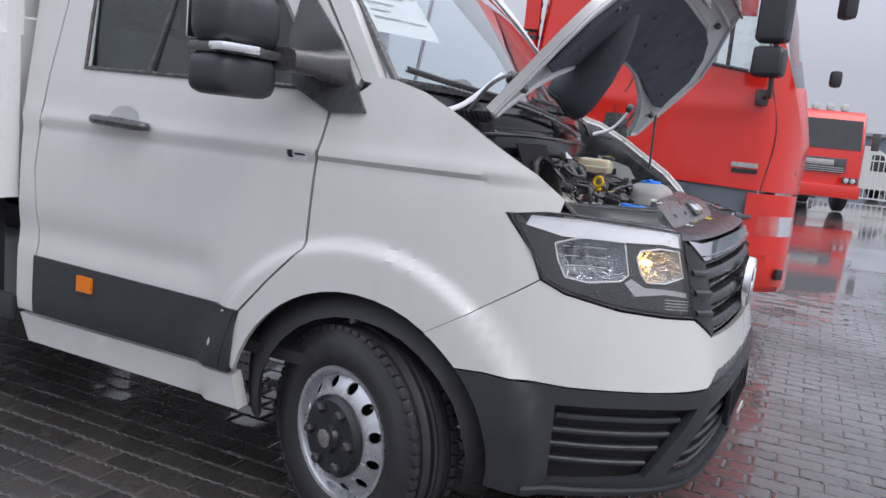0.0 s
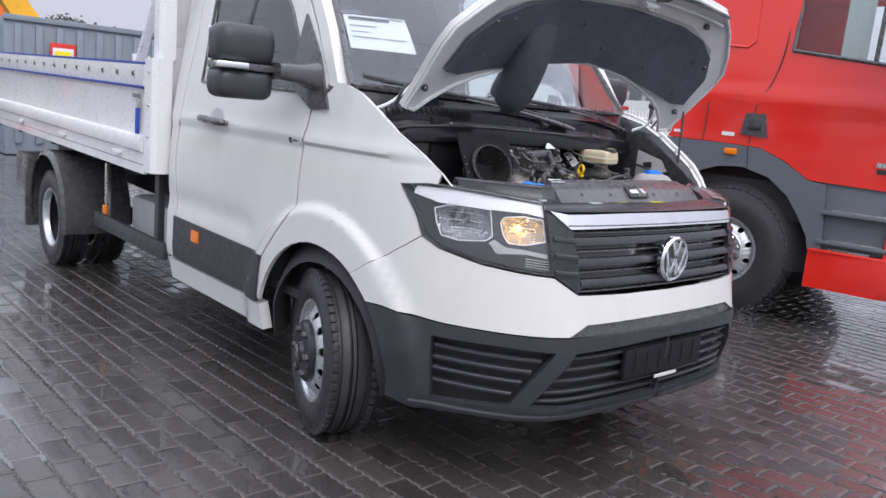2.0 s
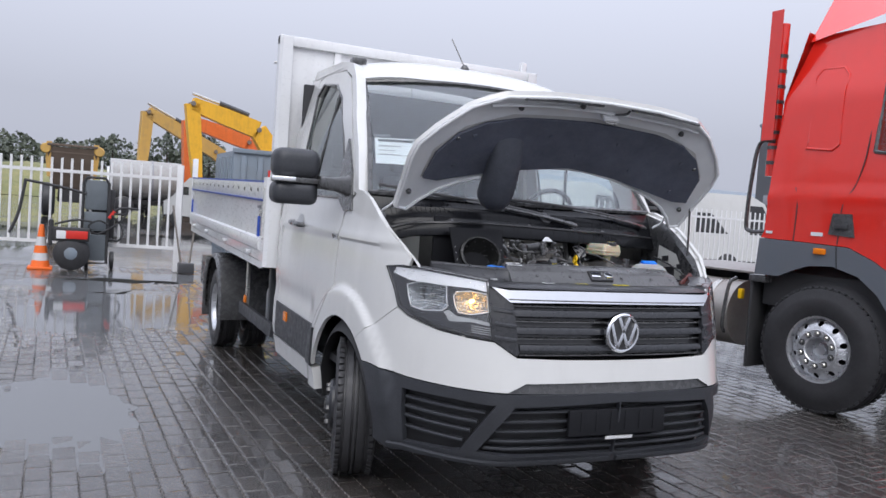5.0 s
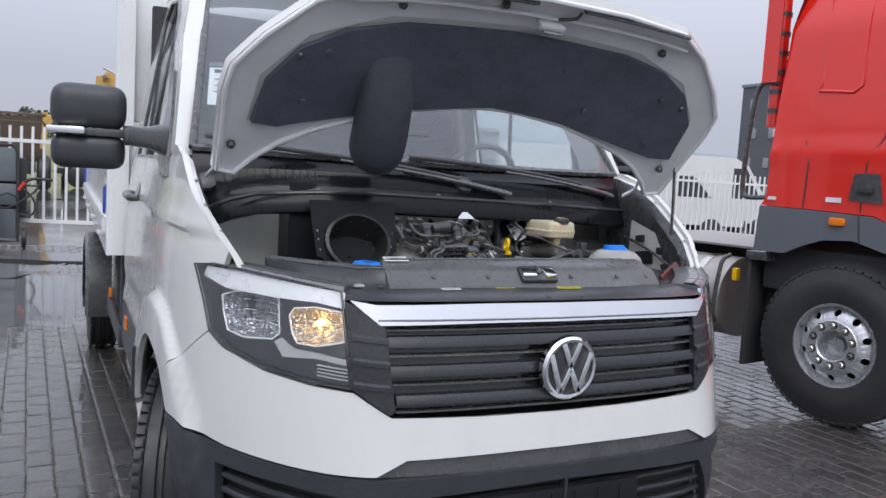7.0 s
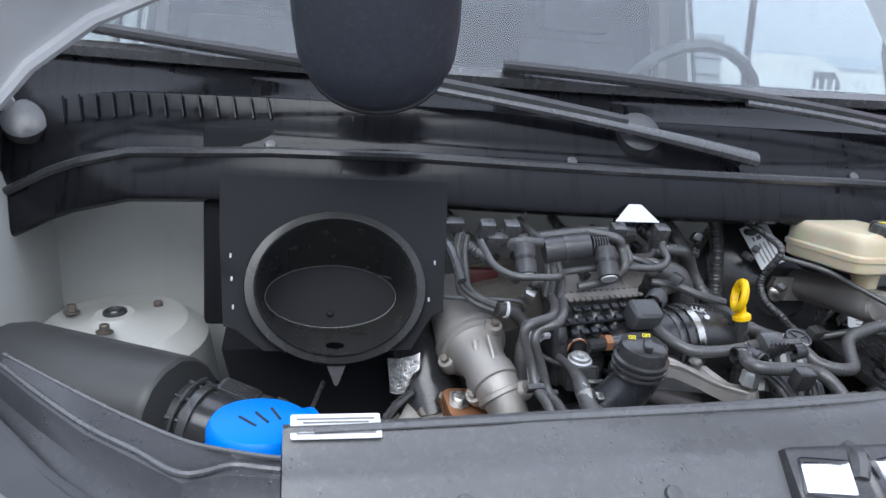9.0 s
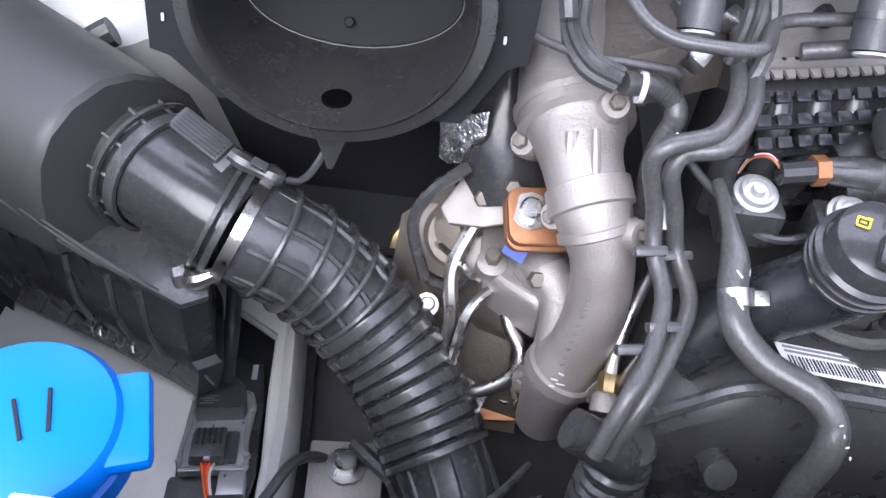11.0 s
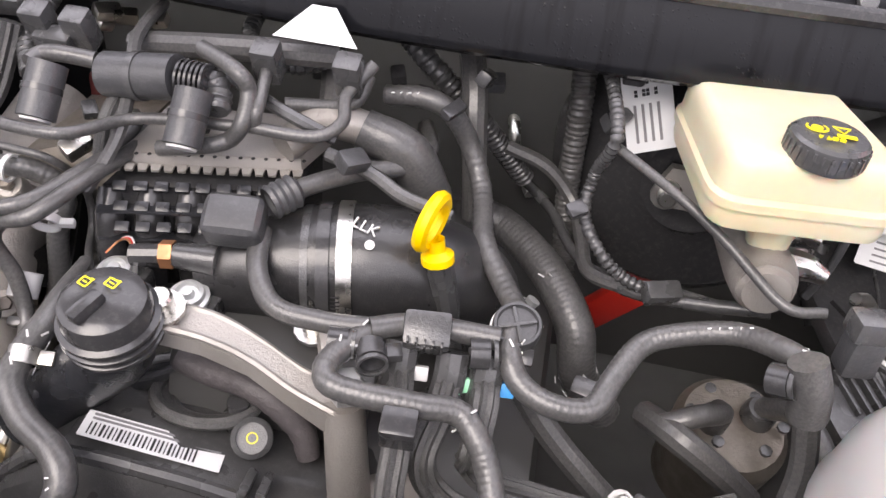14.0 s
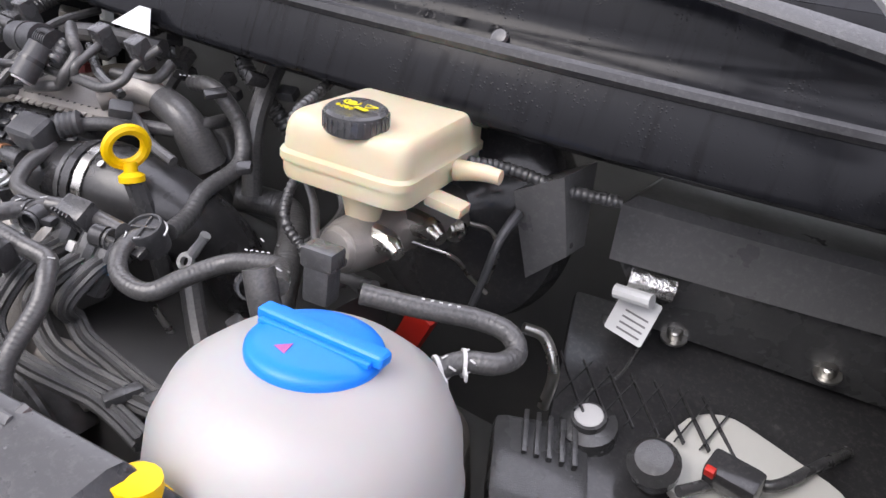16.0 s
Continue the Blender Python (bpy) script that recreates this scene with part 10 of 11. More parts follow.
# ---- things round the yard ----
def fence(x0, y0, x1, y1, height, gap, name_label, group, low=0.12):
    """A white palisade run with square posts, two rails and upright pales."""
    a, b = Vector((x0, y0, 0)), Vector((x1, y1, 0))
    d = (b - a).normalized()
    yaw = math.degrees(math.atan2(d.y, d.x))
    run = (b - a).length
    f = thing("fence", a, name_label, "fence", group)
    for z in (low, height - 0.22):
        part("rail", box((a + b) / 2 + Vector((0, 0, z)), (run, 0.04, 0.055), 0, (0, 0, yaw)), M["white_steel"], f)
    first = None
    for i in range(int(run / gap)):
        p = a + d * (gap * (i + 0.5))
        if first is None:
            pale = box((p.x, p.y, (height + low) / 2), (0.036, 0.02, height - low), 0, (0, 0, yaw))
            first, home = part("pale", pale, M["white_steel"], f), p
        else:
            o = new("pale", first.data)
            o.parent, o.matrix_parent_inverse = f, world_of(f).inverted()
            o.location = p - home
    for p in (a, b):
        part("post", box(p + Vector((0, 0, height / 2)), (0.10, 0.10, height + 0.04), 0.005, (0, 0, yaw)), M["white_steel"], f)
    return f


M["white_steel"] = paint("white_fence_paint", (0.72, 0.72, 0.72), 0.4, 0.12, 0.1, False)
M["excavator"] = paint("yellow_machine_paint", (0.80, 0.42, 0.02), 0.45, 0.25, 0.1, False, (0.12, 0.07, 0.03))
M["excavator_orange"] = paint("orange_machine_paint", (0.75, 0.16, 0.03), 0.45, 0.25, 0.1, False, (0.12, 0.06, 0.03))
M["tan"] = paint("faded_machine_paint", (0.55, 0.33, 0.08), 0.5, 0.3, 0.0, False)
M["container"] = paint("blue_grey_container_paint", (0.20, 0.24, 0.28), 0.55, 0.3, 0.0, False)
M["grey_metal"] = paint("weathered_grey_cladding", (0.30, 0.31, 0.33), 0.55, 0.25, 0.0, False)
M["mud"] = plain("brown_mud", (0.09, 0.07, 0.055), 0.6, 0.0, 0.5, 3)

fence(-7.5, 13.3, -0.75, 11.55, 1.83, 0.16, "white steel palisade gate across the yard", "yard fences", 0.40)
fence(-18.0, 15.6, -7.6, 13.4, 1.83, 0.16, "white steel palisade fence across the yard", "yard fences", 0.40)
fence(2.6, 13.4, 20, 13.2, 1.9, 0.17, "white palisade fence behind the lorry", "yard fences")
fence(20.2, 13.2, 36, 3.0, 1.9, 0.2, "white palisade fence along the far side", "yard fences")
fence(34.0, 2.6, 34.5, -22, 1.9, 0.2, "white palisade fence at the far side of the yard", "yard fences")

# gate post prop
prop2 = thing("gate_prop", (-0.62, 11.3, 0), "two dark poles standing in a black block", "prop")
part("foot_block", box((-0.62, 11.25, 0.09), (0.26, 0.22, 0.18), 0.02), M["black_matt"], prop2)
part("pole", rod((-0.70, 11.3, 0.15), (-0.86, 11.42, 1.15), 0.016, 8), M["iron"], prop2)
part("pole", rod((-0.56, 11.3, 0.15), (-0.44, 11.42, 1.25), 0.016, 8), M["iron"], prop2)


def cone(at):
    c = thing("traffic_cone", at, "orange traffic cone with white bands on wet paving", "traffic cone", "cones")
    x, y, z = at
    part("base", box((x, y, 0.02), (0.36, 0.36, 0.04), 0.01), M["orange"], c)
    for r0, z0, r1, z1, mat in ((0.145, 0.04, 0.125, 0.14, "orange"), (0.125, 0.14, 0.105, 0.26, "white_ink"), (0.105, 0.26, 0.085, 0.38, "orange"), (0.085, 0.38, 0.06, 0.52, "white_ink"), (0.06, 0.52, 0.035, 0.70, "orange")):
        part("band", lathe([(r0, z0), (r1, z1)], pose(x, y, 0), 20), M[mat], c)
    part("tip", lathe([(0.035, 0.70), (0.03, 0.72), (0, 0.722)], pose(x, y, 0), 16), M["orange"], c)
    return c


cone((-2.86, 11.35, 0))

# jump-start trolley
tx, ty = -2.07, 11.6
M["trolley_grey"] = plain("wet_grey_trolley_panel", (0.13, 0.15, 0.165), 0.4, 0.0, 0.25, 8)
tr = thing("charger_trolley", (tx, ty, 0), "tall dark workshop charger trolley with hoses", "trolley")
outline = [(-0.20, 0.10), (-0.20, 1.44), (-0.15, 1.53), (0.13, 1.53), (0.19, 1.44), (0.19, 0.10)]
part("frame", tube([(tx + a, ty - 0.05, b) for a, b in outline + outline[:1]], 0.024, 8, smooth=False, cap=False), M["dark"], tr)
for z, h in ((1.24, 0.50), (0.80, 0.32), (0.36, 0.44)):
    part("grey_panel", box((tx, ty, z), (0.35, 0.10, h), 0.03), M["trolley_grey"], tr)
part("back_box", box((tx + 0.12, ty + 0.2, 0.9), (0.36, 0.26, 0.9), 0.05), M["dark"], tr)
for sx in (-0.12, 0.27):
    part("wheel", lathe([(0.0, -0.03), (0.12, -0.03), (0.15, -0.015), (0.15, 0.03), (0.12, 0.04), (0, 0.04)], aim((tx + sx, ty + 0.05, 0.15), (1, 0, 0)), 20), M["rubber"], tr)
part("handle", tube([(tx + 0.20, ty - 0.1, 0.86), (tx + 0.30, ty - 0.12, 1.0), (tx + 0.42, ty - 0.12, 1.05), (tx + 0.66, ty - 0.12, 1.04)], 0.022, 8), M["dark"], tr)
part("handle_sleeve", tube([(tx + 0.21, ty - 0.11, 0.87), (tx + 0.29, ty - 0.13, 0.99)], 0.028, 8, smooth=False), M["red_ink"], tr)
for pts in (((0.24, 0.92), (0.38, 0.78), (0.43, 0.62), (0.36, 0.50), (0.22, 0.52)), ((0.28, 0.95), (0.45, 0.95), (0.50, 1.02), (0.40, 0.84), (0.05, 0.60), (-0.1, 0.72), (0.05, 0.82), (0.2, 0.76))):
    part("hose_loop", tube([(tx + a, ty - 0.14, b) for a, b in pts], 0.016, 8), M["dark"], tr)
part("tow_bar", tube([(tx - 0.15, ty - 0.06, 1.25), (tx - 0.5, ty, 1.33), (tx - 1.08, ty, 1.42)], 0.022, 8), M["dark"], tr)
part("tow_leg", tube([(tx - 1.06, ty, 1.43), (tx - 1.14, ty - 0.05, 0.9), (tx - 1.26, ty - 0.1, 0.55)], 0.025, 8), M["dark"], tr)
jack = thing("trolley_jack", (tx - 0.35, ty - 0.3, 0), "red and black trolley jack on the wet ground", "jack")
part("jack_body", box((tx - 0.36, ty - 0.3, 0.58), (0.56, 0.26, 0.22), 0.03), M["dark"], jack)
part("jack_panel", box((tx - 0.34, ty - 0.44, 0.58), (0.46, 0.02, 0.13), 0.01), M["red_ink"], jack)
part("jack_plate", box((tx - 0.50, ty - 0.452, 0.58), (0.14, 0.008, 0.13), 0.002), M["paper"], jack)
part("jack_wheel", lathe([(0.0, -0.08), (0.20, -0.08), (0.275, -0.04), (0.275, 0.04), (0.20, 0.08), (0, 0.08)], aim((tx - 0.34, ty - 0.34, 0.275), (0.1, -1, 0)), 28), M["rubber"], jack)
part("jack_hub", lathe([(0.0, 0.015), (0.08, 0.01), (0.10, 0.0)], aim((tx - 0.35, ty - 0.425, 0.275), (0.1, -1, 0)), 20), M["container"], jack)
part("jack_frame", box((tx - 0.66, ty - 0.3, 0.60), (0.06, 0.28, 0.42), 0.02), M["dark"], jack)
part("jack_lever", tube([(tx - 0.6, ty - 0.3, 0.74), (tx - 0.3, ty - 0.32, 0.82), (tx - 0.05, ty - 0.3, 0.80)], 0.018, 8), M["dark"], jack)


# excavators beyond the gate
def machine(at, yaw, s, paint_name, label, boom):
    """An excavator: tracks, house, cab and a folded boom of flat box sections."""
    e = thing("excavator", at, label, "excavator", "excavators")
    m = pose(*at, 0, 0, yaw) @ Matrix.Scale(s, 4)
    P = lambda name, bm, mat, lab="": part(name, moved(bm, m), M[mat], e, lab)
    for x in (-1.1, 1.1):
        P("track", plate([(-1.9, 0.25), (-1.6, 0.0), (1.6, 0.0), (1.9, 0.25), (1.9, 0.6), (1.6, 0.85), (-1.6, 0.85), (-1.9, 0.6)], 0.55, pose(x + 0.27, 0, 0, 90, 0, 90) @ Matrix.Translation((0, 0, -0.27)), 0.03), "mud")
    P("house", box((0, -0.4, 1.55), (2.6, 3.2, 1.1), 0.12), paint_name)
    P("cab", box((-0.85, 0.7, 2.0), (0.9, 1.2, 1.7), 0.10), paint_name)
    P("cab_window", box((-1.31, 0.7, 2.25), (0.03, 0.9, 0.9), 0.02), "glass")
    for i, (a, b, wa, wb) in enumerate(boom):
        a, b = Vector((0, *a)), Vector((0, *b))
        d = (b - a).normalized()
        n_ = Vector((0, -d.z, d.y))
        rings = [[p + sx * Vector((0.2, 0, 0)) + sy * n_ * w / 2 for sx, sy in ((-1, -1), (1, -1), (1, 1), (-1, 1))] for p, w in ((a, wa), (a.lerp(b, 0.5), (wa + wb) * 0.55), (b, wb))]
        P("boom", loft(rings), paint_name)
    for a, b in zip(boom, boom[1:]):
        p = Vector((0.0, *a[1]))
        P("boom_pin", rod(p - Vector((0.3, 0, 0)), p + Vector((0.3, 0, 0)), 0.1, 12), "iron")
    a, b = Vector((0, *boom[-2][0])), Vector((0, *boom[-1][0]))
    up_ = Vector((0, 0, 0.5))
    P("ram", rod(a.lerp(b, 0.25) + up_, b + up_ * 0.9, 0.07, 8), "steel")
    P("ram_body", rod(a.lerp(b, 0.15) + up_, a.lerp(b, 0.6) + up_, 0.11, 8), "black")
    tip = Vector((0, *boom[-1][1]))
    P("bucket", loft([[tip + Vector((x, y, z)) for y, z in ((0.0, 0.1), (0.5, 0.0), (0.75, -0.5), (0.35, -1.0), (-0.4, -1.0))] for x in (-0.55, 0.55)]), "mud")
    return e


machine((6.3, 33, 0), 97, 1.0, "excavator", "yellow excavator with a folded boom behind the fence", [((-0.2, 1.8), (1.7, 4.3), 0.9, 0.75), ((1.7, 4.3), (4.6, 5.1), 0.75, 0.55), ((4.6, 5.1), (4.2, 1.7), 0.6, 0.35)])
machine((6.9, 36, 0), 99, 1.0, "excavator_orange", "orange excavator with its arm lowered behind the fence", [((-0.2, 1.8), (2.2, 3.9), 0.85, 0.7), ((2.2, 3.9), (5.0, 4.6), 0.7, 0.5), ((5.0, 4.6), (4.9, 1.0), 0.6, 0.3)])
machine((6.6, 42, 0), 101, 1.0, "tan", "faded yellow excavator with its arm lowered", [((-0.2, 1.8), (2.6, 3.6), 0.85, 0.7), ((2.6, 3.6), (6.2, 5.3), 0.7, 0.55), ((6.2, 5.3), (6.4, 1.7), 0.6, 0.35)])
M["mud"] = plain("muddy_brown_steel", (0.13, 0.095, 0.07), 0.75, 0.0, 0.5, 2)
dumper = thing("site_dumper", (-2.75, 34, 0), "muddy yellow-brown dumper parked beyond the gate", "dumper")
part("skip_body", loft([[(-2.75 + a, 33.6 + b, z) for a, b in ((-w, -d), (w, -d), (w, d), (-w, d))] for z, w, d in ((1.1, 0.72, 0.7), (1.5, 0.8, 1.0), (2.75, 0.92, 1.2), (2.8, 0.94, 1.22))]), M["mud"], dumper)
part("skip_rim", box((-2.75, 32.4, 2.88), (1.85, 0.14, 0.10), 0.03), M["mud"], dumper)
for sx in (-1, 1):
    part("side_post", loft([[(-2.75 + sx * q, 32.5, z), (-2.75 + sx * (q - 0.2), 32.42, z), (-2.75 + sx * (q - 0.1), 32.8, z)] for z, q in ((1.6, 0.90), (2.4, 0.98), (3.0, 0.96))]), M["tan"], dumper)
    part("ear", lathe([(0.0, 0.05), (0.17, 0.04), (0.2, 0.0), (0.17, -0.04), (0, -0.05)], aim((-2.75 + sx * 0.98, 32.4, 2.72), (0, -1, 0)), 20), M["tan"], dumper)
    part("wheel", lathe([(0, -0.25), (0.55, -0.25), (0.68, -0.15), (0.68, 0.15), (0.55, 0.25), (0, 0.25)], aim((-2.75 + sx * 0.85, 33.0, 0.68), (1, 0, 0)), 24), M["rubber"], dumper)
for k in range(4):
    part("skip_rib", box((-2.75, 32.45 + 0.06 * (3 - k), 1.75 + 0.28 * k), (1.66, 0.06, 0.07), 0.01), M["mud"], dumper)
part("chassis", box((-2.75, 34.2, 0.85), (1.0, 2.6, 0.5), 0.05), M["dark"], dumper)

# grey skips and cladding behind the truck
SK = 0.4
skip = thing("steel_skip", (3.0, 14.6, 0), "blue-grey ribbed steel container with a red sign", "container")
part("skip_body", box((1.55 + SK, 14.6, 1.15), (3.0, 2.3, 2.3), 0.02), M["container"], skip)
for k in range(9):
    part("skip_rib", box((0.25 + SK + 0.33 * k, 13.42, 1.2), (0.11, 0.06, 2.0), 0.015), M["container"], skip)
for k in range(6):
    part("skip_rib", box((0.04 + SK, 13.7 + 0.36 * k, 1.2), (0.06, 0.11, 2.0), 0.015), M["container"], skip)
part("skip_rim", box((1.55 + SK, 13.44, 2.3), (3.05, 0.08, 0.09), 0.01), M["container"], skip)
sg = part("warning_sign", box((0.95 + SK, 13.37, 1.80), (0.42, 0.02, 0.30), 0.004), M["red_ink"], skip, "red and white warning sign")
part("sign_field", box((0.95 + SK, 13.355, 1.77), (0.34, 0.01, 0.20), 0.002), M["paper"], sg)
part("sign_mark", box((0.95 + SK, 13.347, 1.77), (0.26, 0.008, 0.10), 0.002), M["yellow_ink"], sg)
trailer = thing("ribbed_trailer", (6.5, 12.0, 0), "grey ribbed trailer body behind the truck", "trailer")
part("trailer_side", box((4.9, 12.1, 1.28), (3.3, 0.12, 2.34), 0.01), M["grey_metal"], trailer)
for k in range(7):
    part("trailer_lath", box((4.9, 12.02, 0.75 + 0.27 * k), (3.3, 0.05, 0.07), 0.015), M["grey_metal"], trailer)
part("trailer_post", box((3.28, 12.02, 1.36), (0.14, 0.14, 2.72), 0.015), M["grey_metal"], trailer)
part("post_lamp", box((3.28, 11.94, 2.35), (0.12, 0.05, 0.4), 0.01), M["red_ink"], trailer)

# step ladder behind the dropside
lad = thing("step_ladder", (-0.6, 3.9, 1.0), "aluminium step ladder standing in the load bed", "ladder")
for x in (0.0, 0.42):
    part("stile", box((x - 0.75, 3.75, 1.68), (0.06, 0.03, 1.5), 0.006, (0, 14 if x == 0 else 10, 0)), M["rim"], lad)
for k in range(5):
    part("tread", box((-0.54 + 0.055 * k, 3.75, 1.2 + 0.24 * k), (0.38, 0.09, 0.03), 0.005), M["rim"], lad)


# lorries, vans and buildings in the distance
def far_lorry(at, yaw, paint_name, label, s=1.0):
    t = thing("parked_lorry", at, label, "lorry", "parked lorries")
    m = pose(*at, 0, 0, yaw) @ Matrix.Scale(s, 4)
    P = lambda name, bm, mat, lab="": part(name, moved(bm, m), M[mat], t, lab)
    P("cab", loft([[(x, y + d, z) for x, y in ((-1.22, 0), (-1.15, -0.12), (1.15, -0.12), (1.22, 0), (1.22, 1.9), (-1.22, 1.9))] for z, d in ((0.75, 0), (1.75, 0.0), (2.75, 0.2), (2.9, 0.35))]), paint_name)
    P("windscreen", loft([[(-1.08, -0.135 + d, z), (1.08, -0.135 + d, z)] for z, d in ((1.82, 0.0), (2.65, 0.17))], closed=False, cap=False), "black_gloss")
    g = P("grille", box((0, -0.15, 1.35), (1.5, 0.06, 0.42), 0.02), "black")
    part("name_bar", moved(box((0, -0.19, 1.42), (0.8, 0.02, 0.16), 0.004), m), M["steel"], g)
    for k in range(3):
        part("grille_bar", moved(box((0, -0.185, 1.17 + 0.06 * k), (1.4, 0.02, 0.02), 0.003), m), M["steel"], g)
    b = P("bumper", box((0, -0.12, 0.62), (2.4, 0.35, 0.38), 0.05), paint_name)
    for x in (-0.85, 0.85):
        part("lamp", moved(box((x, -0.30, 0.95), (0.42, 0.04, 0.18), 0.02), m), M["black_gloss"], b)
        for dx in (-0.09, 0.09):
            part("lamp_glass", moved(lathe([(0, 0.01), (0.06, 0.005), (0.07, 0)], aim((x + dx, -0.32, 0.95), (0, -1, 0)), 14), m), M["white_ink"], b)
        P("mirror", box((x * 1.7, -0.1, 2.1), (0.2, 0.12, 0.5), 0.03), "black")
        P("wheel", lathe([(0, -0.15), (0.42, -0.15), (0.5, -0.1), (0.5, 0.1), (0.42, 0.15), (0, 0.15)], aim((x * 1.2, 0.9, 0.5), (1, 0, 0)), 24), "rubber")
        P("wheel", lathe([(0, -0.2), (0.42, -0.2), (0.5, -0.15), (0.5, 0.15), (0.42, 0.2), (0, 0.2)], aim((x * 1.15, 4.6, 0.5), (1, 0, 0)), 24), "rubber")
    for k in range(4):
        P("roof_lamp", lathe([(0, 0.04), (0.11, 0.03), (0.12, -0.06), (0, -0.08)], aim((-0.6 + 0.4 * k, 0.25, 3.0), (0, -1, 0.1)), 16), "steel")
    P("chassis", box((0, 3.8, 0.8), (1.0, 5.5, 0.25), 0.02), "dark")
    return t


far_lorry((22.3, 0.6, 0), -72, "red", "red lorry with roof lamps parked on the wet yard")


def white_van(at, yaw, label, h=2.3):
    t = thing("parked_van", at, label, "van", "parked vans")
    m = pose(*at, 0, 0, yaw)
    P = lambda name, bm, mat, lab="": part(name, moved(bm, m), M[mat], t, lab)
    P("body", loft([[(x, y, z) for y, z in ((0.0, 0.45), (-0.05, 0.95), (0.75, 1.2), (1.5, h - 0.25), (2.0, h), (5.2, h), (5.35, 0.45))] for x in (-0.98, -0.9, 0.9, 0.98)]), "white")
    P("windscreen", loft([[(-0.85, 0.80, 1.24), (0.85, 0.80, 1.24)], [(-0.78, 1.46, h - 0.3), (0.78, 1.46, h - 0.3)]], closed=False, cap=False), "black_gloss")
    for sx in (-1, 1):
        P("side_window", plate([(1.0, 1.25), (2.0, 1.25), (2.0, h - 0.35), (1.55, h - 0.35)], 0.01, pose(sx * 0.985, 0, 0, 90, 0, 90)), "black_gloss")
        for y in (0.95, 4.3):
            P("wheel", lathe([(0, -0.1), (0.28, -0.1), (0.34, -0.06), (0.34, 0.06), (0.28, 0.1), (0, 0.1)], aim((sx * 0.9, y, 0.34), (1, 0, 0)), 20), "rubber")
    P("bumper", box((0, 0.0, 0.5), (1.9, 0.2, 0.3), 0.05), "black")
    return t


white_van((10.6, 16.2, 0), 60, "white van parked behind the fence")
white_van((13.6, 16.4, 0), 64, "white van parked behind the fence", 2.5)
white_van((17.0, 16.0, 0), 66, "white van parked behind the fence", 2.2)
white_van((21, 18.0, 0), 70, "white van parked behind the fence", 2.6)
white_van((26, 14.0, 0), 75, "white van parked behind the far fence")
white_van((38, -2.6, 0), 20, "grey-white van behind the far fence")
M["dirty_white"] = paint("dirty_white_tank_paint", (0.38, 0.38, 0.37), 0.5, 0.4, 0.0, False)
tanker = thing("white_tanker", (0.6, 38, 0), "dirty white tank lorry beyond the gate", "lorry")
part("tank", loft([[(x, 38 + 1.1 * math.cos(a), 1.75 + 0.95 * math.sin(a)) for a in [k * math.pi / 10 for k in range(20)]] for x in (-1.2, -1.0, 2.3, 2.5)]), M["dirty_white"], tanker)
part("tank_band", loft([[(x, 38 + 1.13 * math.cos(a), 1.75 + 0.98 * math.sin(a)) for a in [k * math.pi / 10 for k in range(20)]] for x in (0.6, 0.7)]), M["grey_metal"], tanker)
part("chassis", box((0.6, 38, 0.7), (4.2, 1.0, 0.25), 0.02), M["dark"], tanker)
for x in (-0.6, 1.6, 2.3):
    part("wheel", lathe([(0, -0.15), (0.4, -0.15), (0.48, -0.1), (0.48, 0.1), (0.4, 0.15), (0, 0.15)], aim((x, 37.0, 0.48), (0, -1, 0)), 20), M["rubber"], tanker)


white_van((-0.30, 38, 0), 0, "white lorry cab beyond the gate", 2.35)
white_van((1.5, 30, 0), 200, "white pick-up beyond the gate", 1.9)

M["office"] = plain("dark_grey_cladding", (0.105, 0.11, 0.12), 0.6, 0.0, 0.2, 0.6)
M["office_glass"] = plain("pale_office_window", (0.30, 0.31, 0.33), 0.2, 0.0, 0.2, 2)
tower = thing("office_block", (54, 42, 0), "dark grey office block with small windows", "building")
part("wall", box((54, 41.9, 4.8), (16, 4.4, 9.6)), M["office"], tower)
part("parapet", box((54, 41.9, 9.65), (16.2, 4.6, 0.25), 0.04), M["container"], tower)
part("corner_trim", box((45.97, 39.67, 4.8), (0.12, 0.12, 9.6)), M["grey_metal"], tower)
for i in range(4):
    for j in range(2):
        part("window", box((45.97, 41.0 + 1.7 * j + 0.3 * (i % 2), 1.6 + 2.2 * i), (0.1, 0.45, 0.75), 0.02), M["office_glass"], tower)
    for j in range(6):
        part("window", box((47.6 + 2.3 * j + 0.4 * (i % 2), 39.67, 1.6 + 2.2 * i), (0.5, 0.1, 0.75), 0.02), M["office_glass"], tower)
for z in (6.1, 8.2):
    part("sign_board", box((45.95, 40.3, z), (0.08, 1.0, 0.7), 0.02), M["paper"], tower, "white sign board")
shed = thing("warehouse", (60, 60, 0), "low grey warehouse in the distance", "building")
part("wall", box((55, 75, 2.4), (50, 12, 4.8)), M["grey_metal"], shed)
part("roof", loft([[(30, 69, 4.8), (30, 75, 6.2), (30, 81, 4.8)], [(80, 69, 4.8), (80, 75, 6.2), (80, 81, 4.8)]]), M["container"], shed)
hall = thing("depot_hall", (70, -10, 0), "long dark depot hall across the yard", "building")
part("wall", box((72, -6, 1.9), (10, 60, 3.8)), M["container"], hall)
part("roof", box((72, -6, 3.9), (10.6, 60.6, 0.25)), M["grey_metal"], hall)
signb = thing("green_sign", (40, -2.4, 0), "green sign board above the far fence", "sign")
part("board", box((40, -3.4, 3.9), (0.08, 1.6, 0.5), 0.01), M["green_clip"], signb)
part("mast", rod((40.05, -3.4, 0), (40.05, -3.4, 3.9), 0.06, 8), M["steel"], signb)
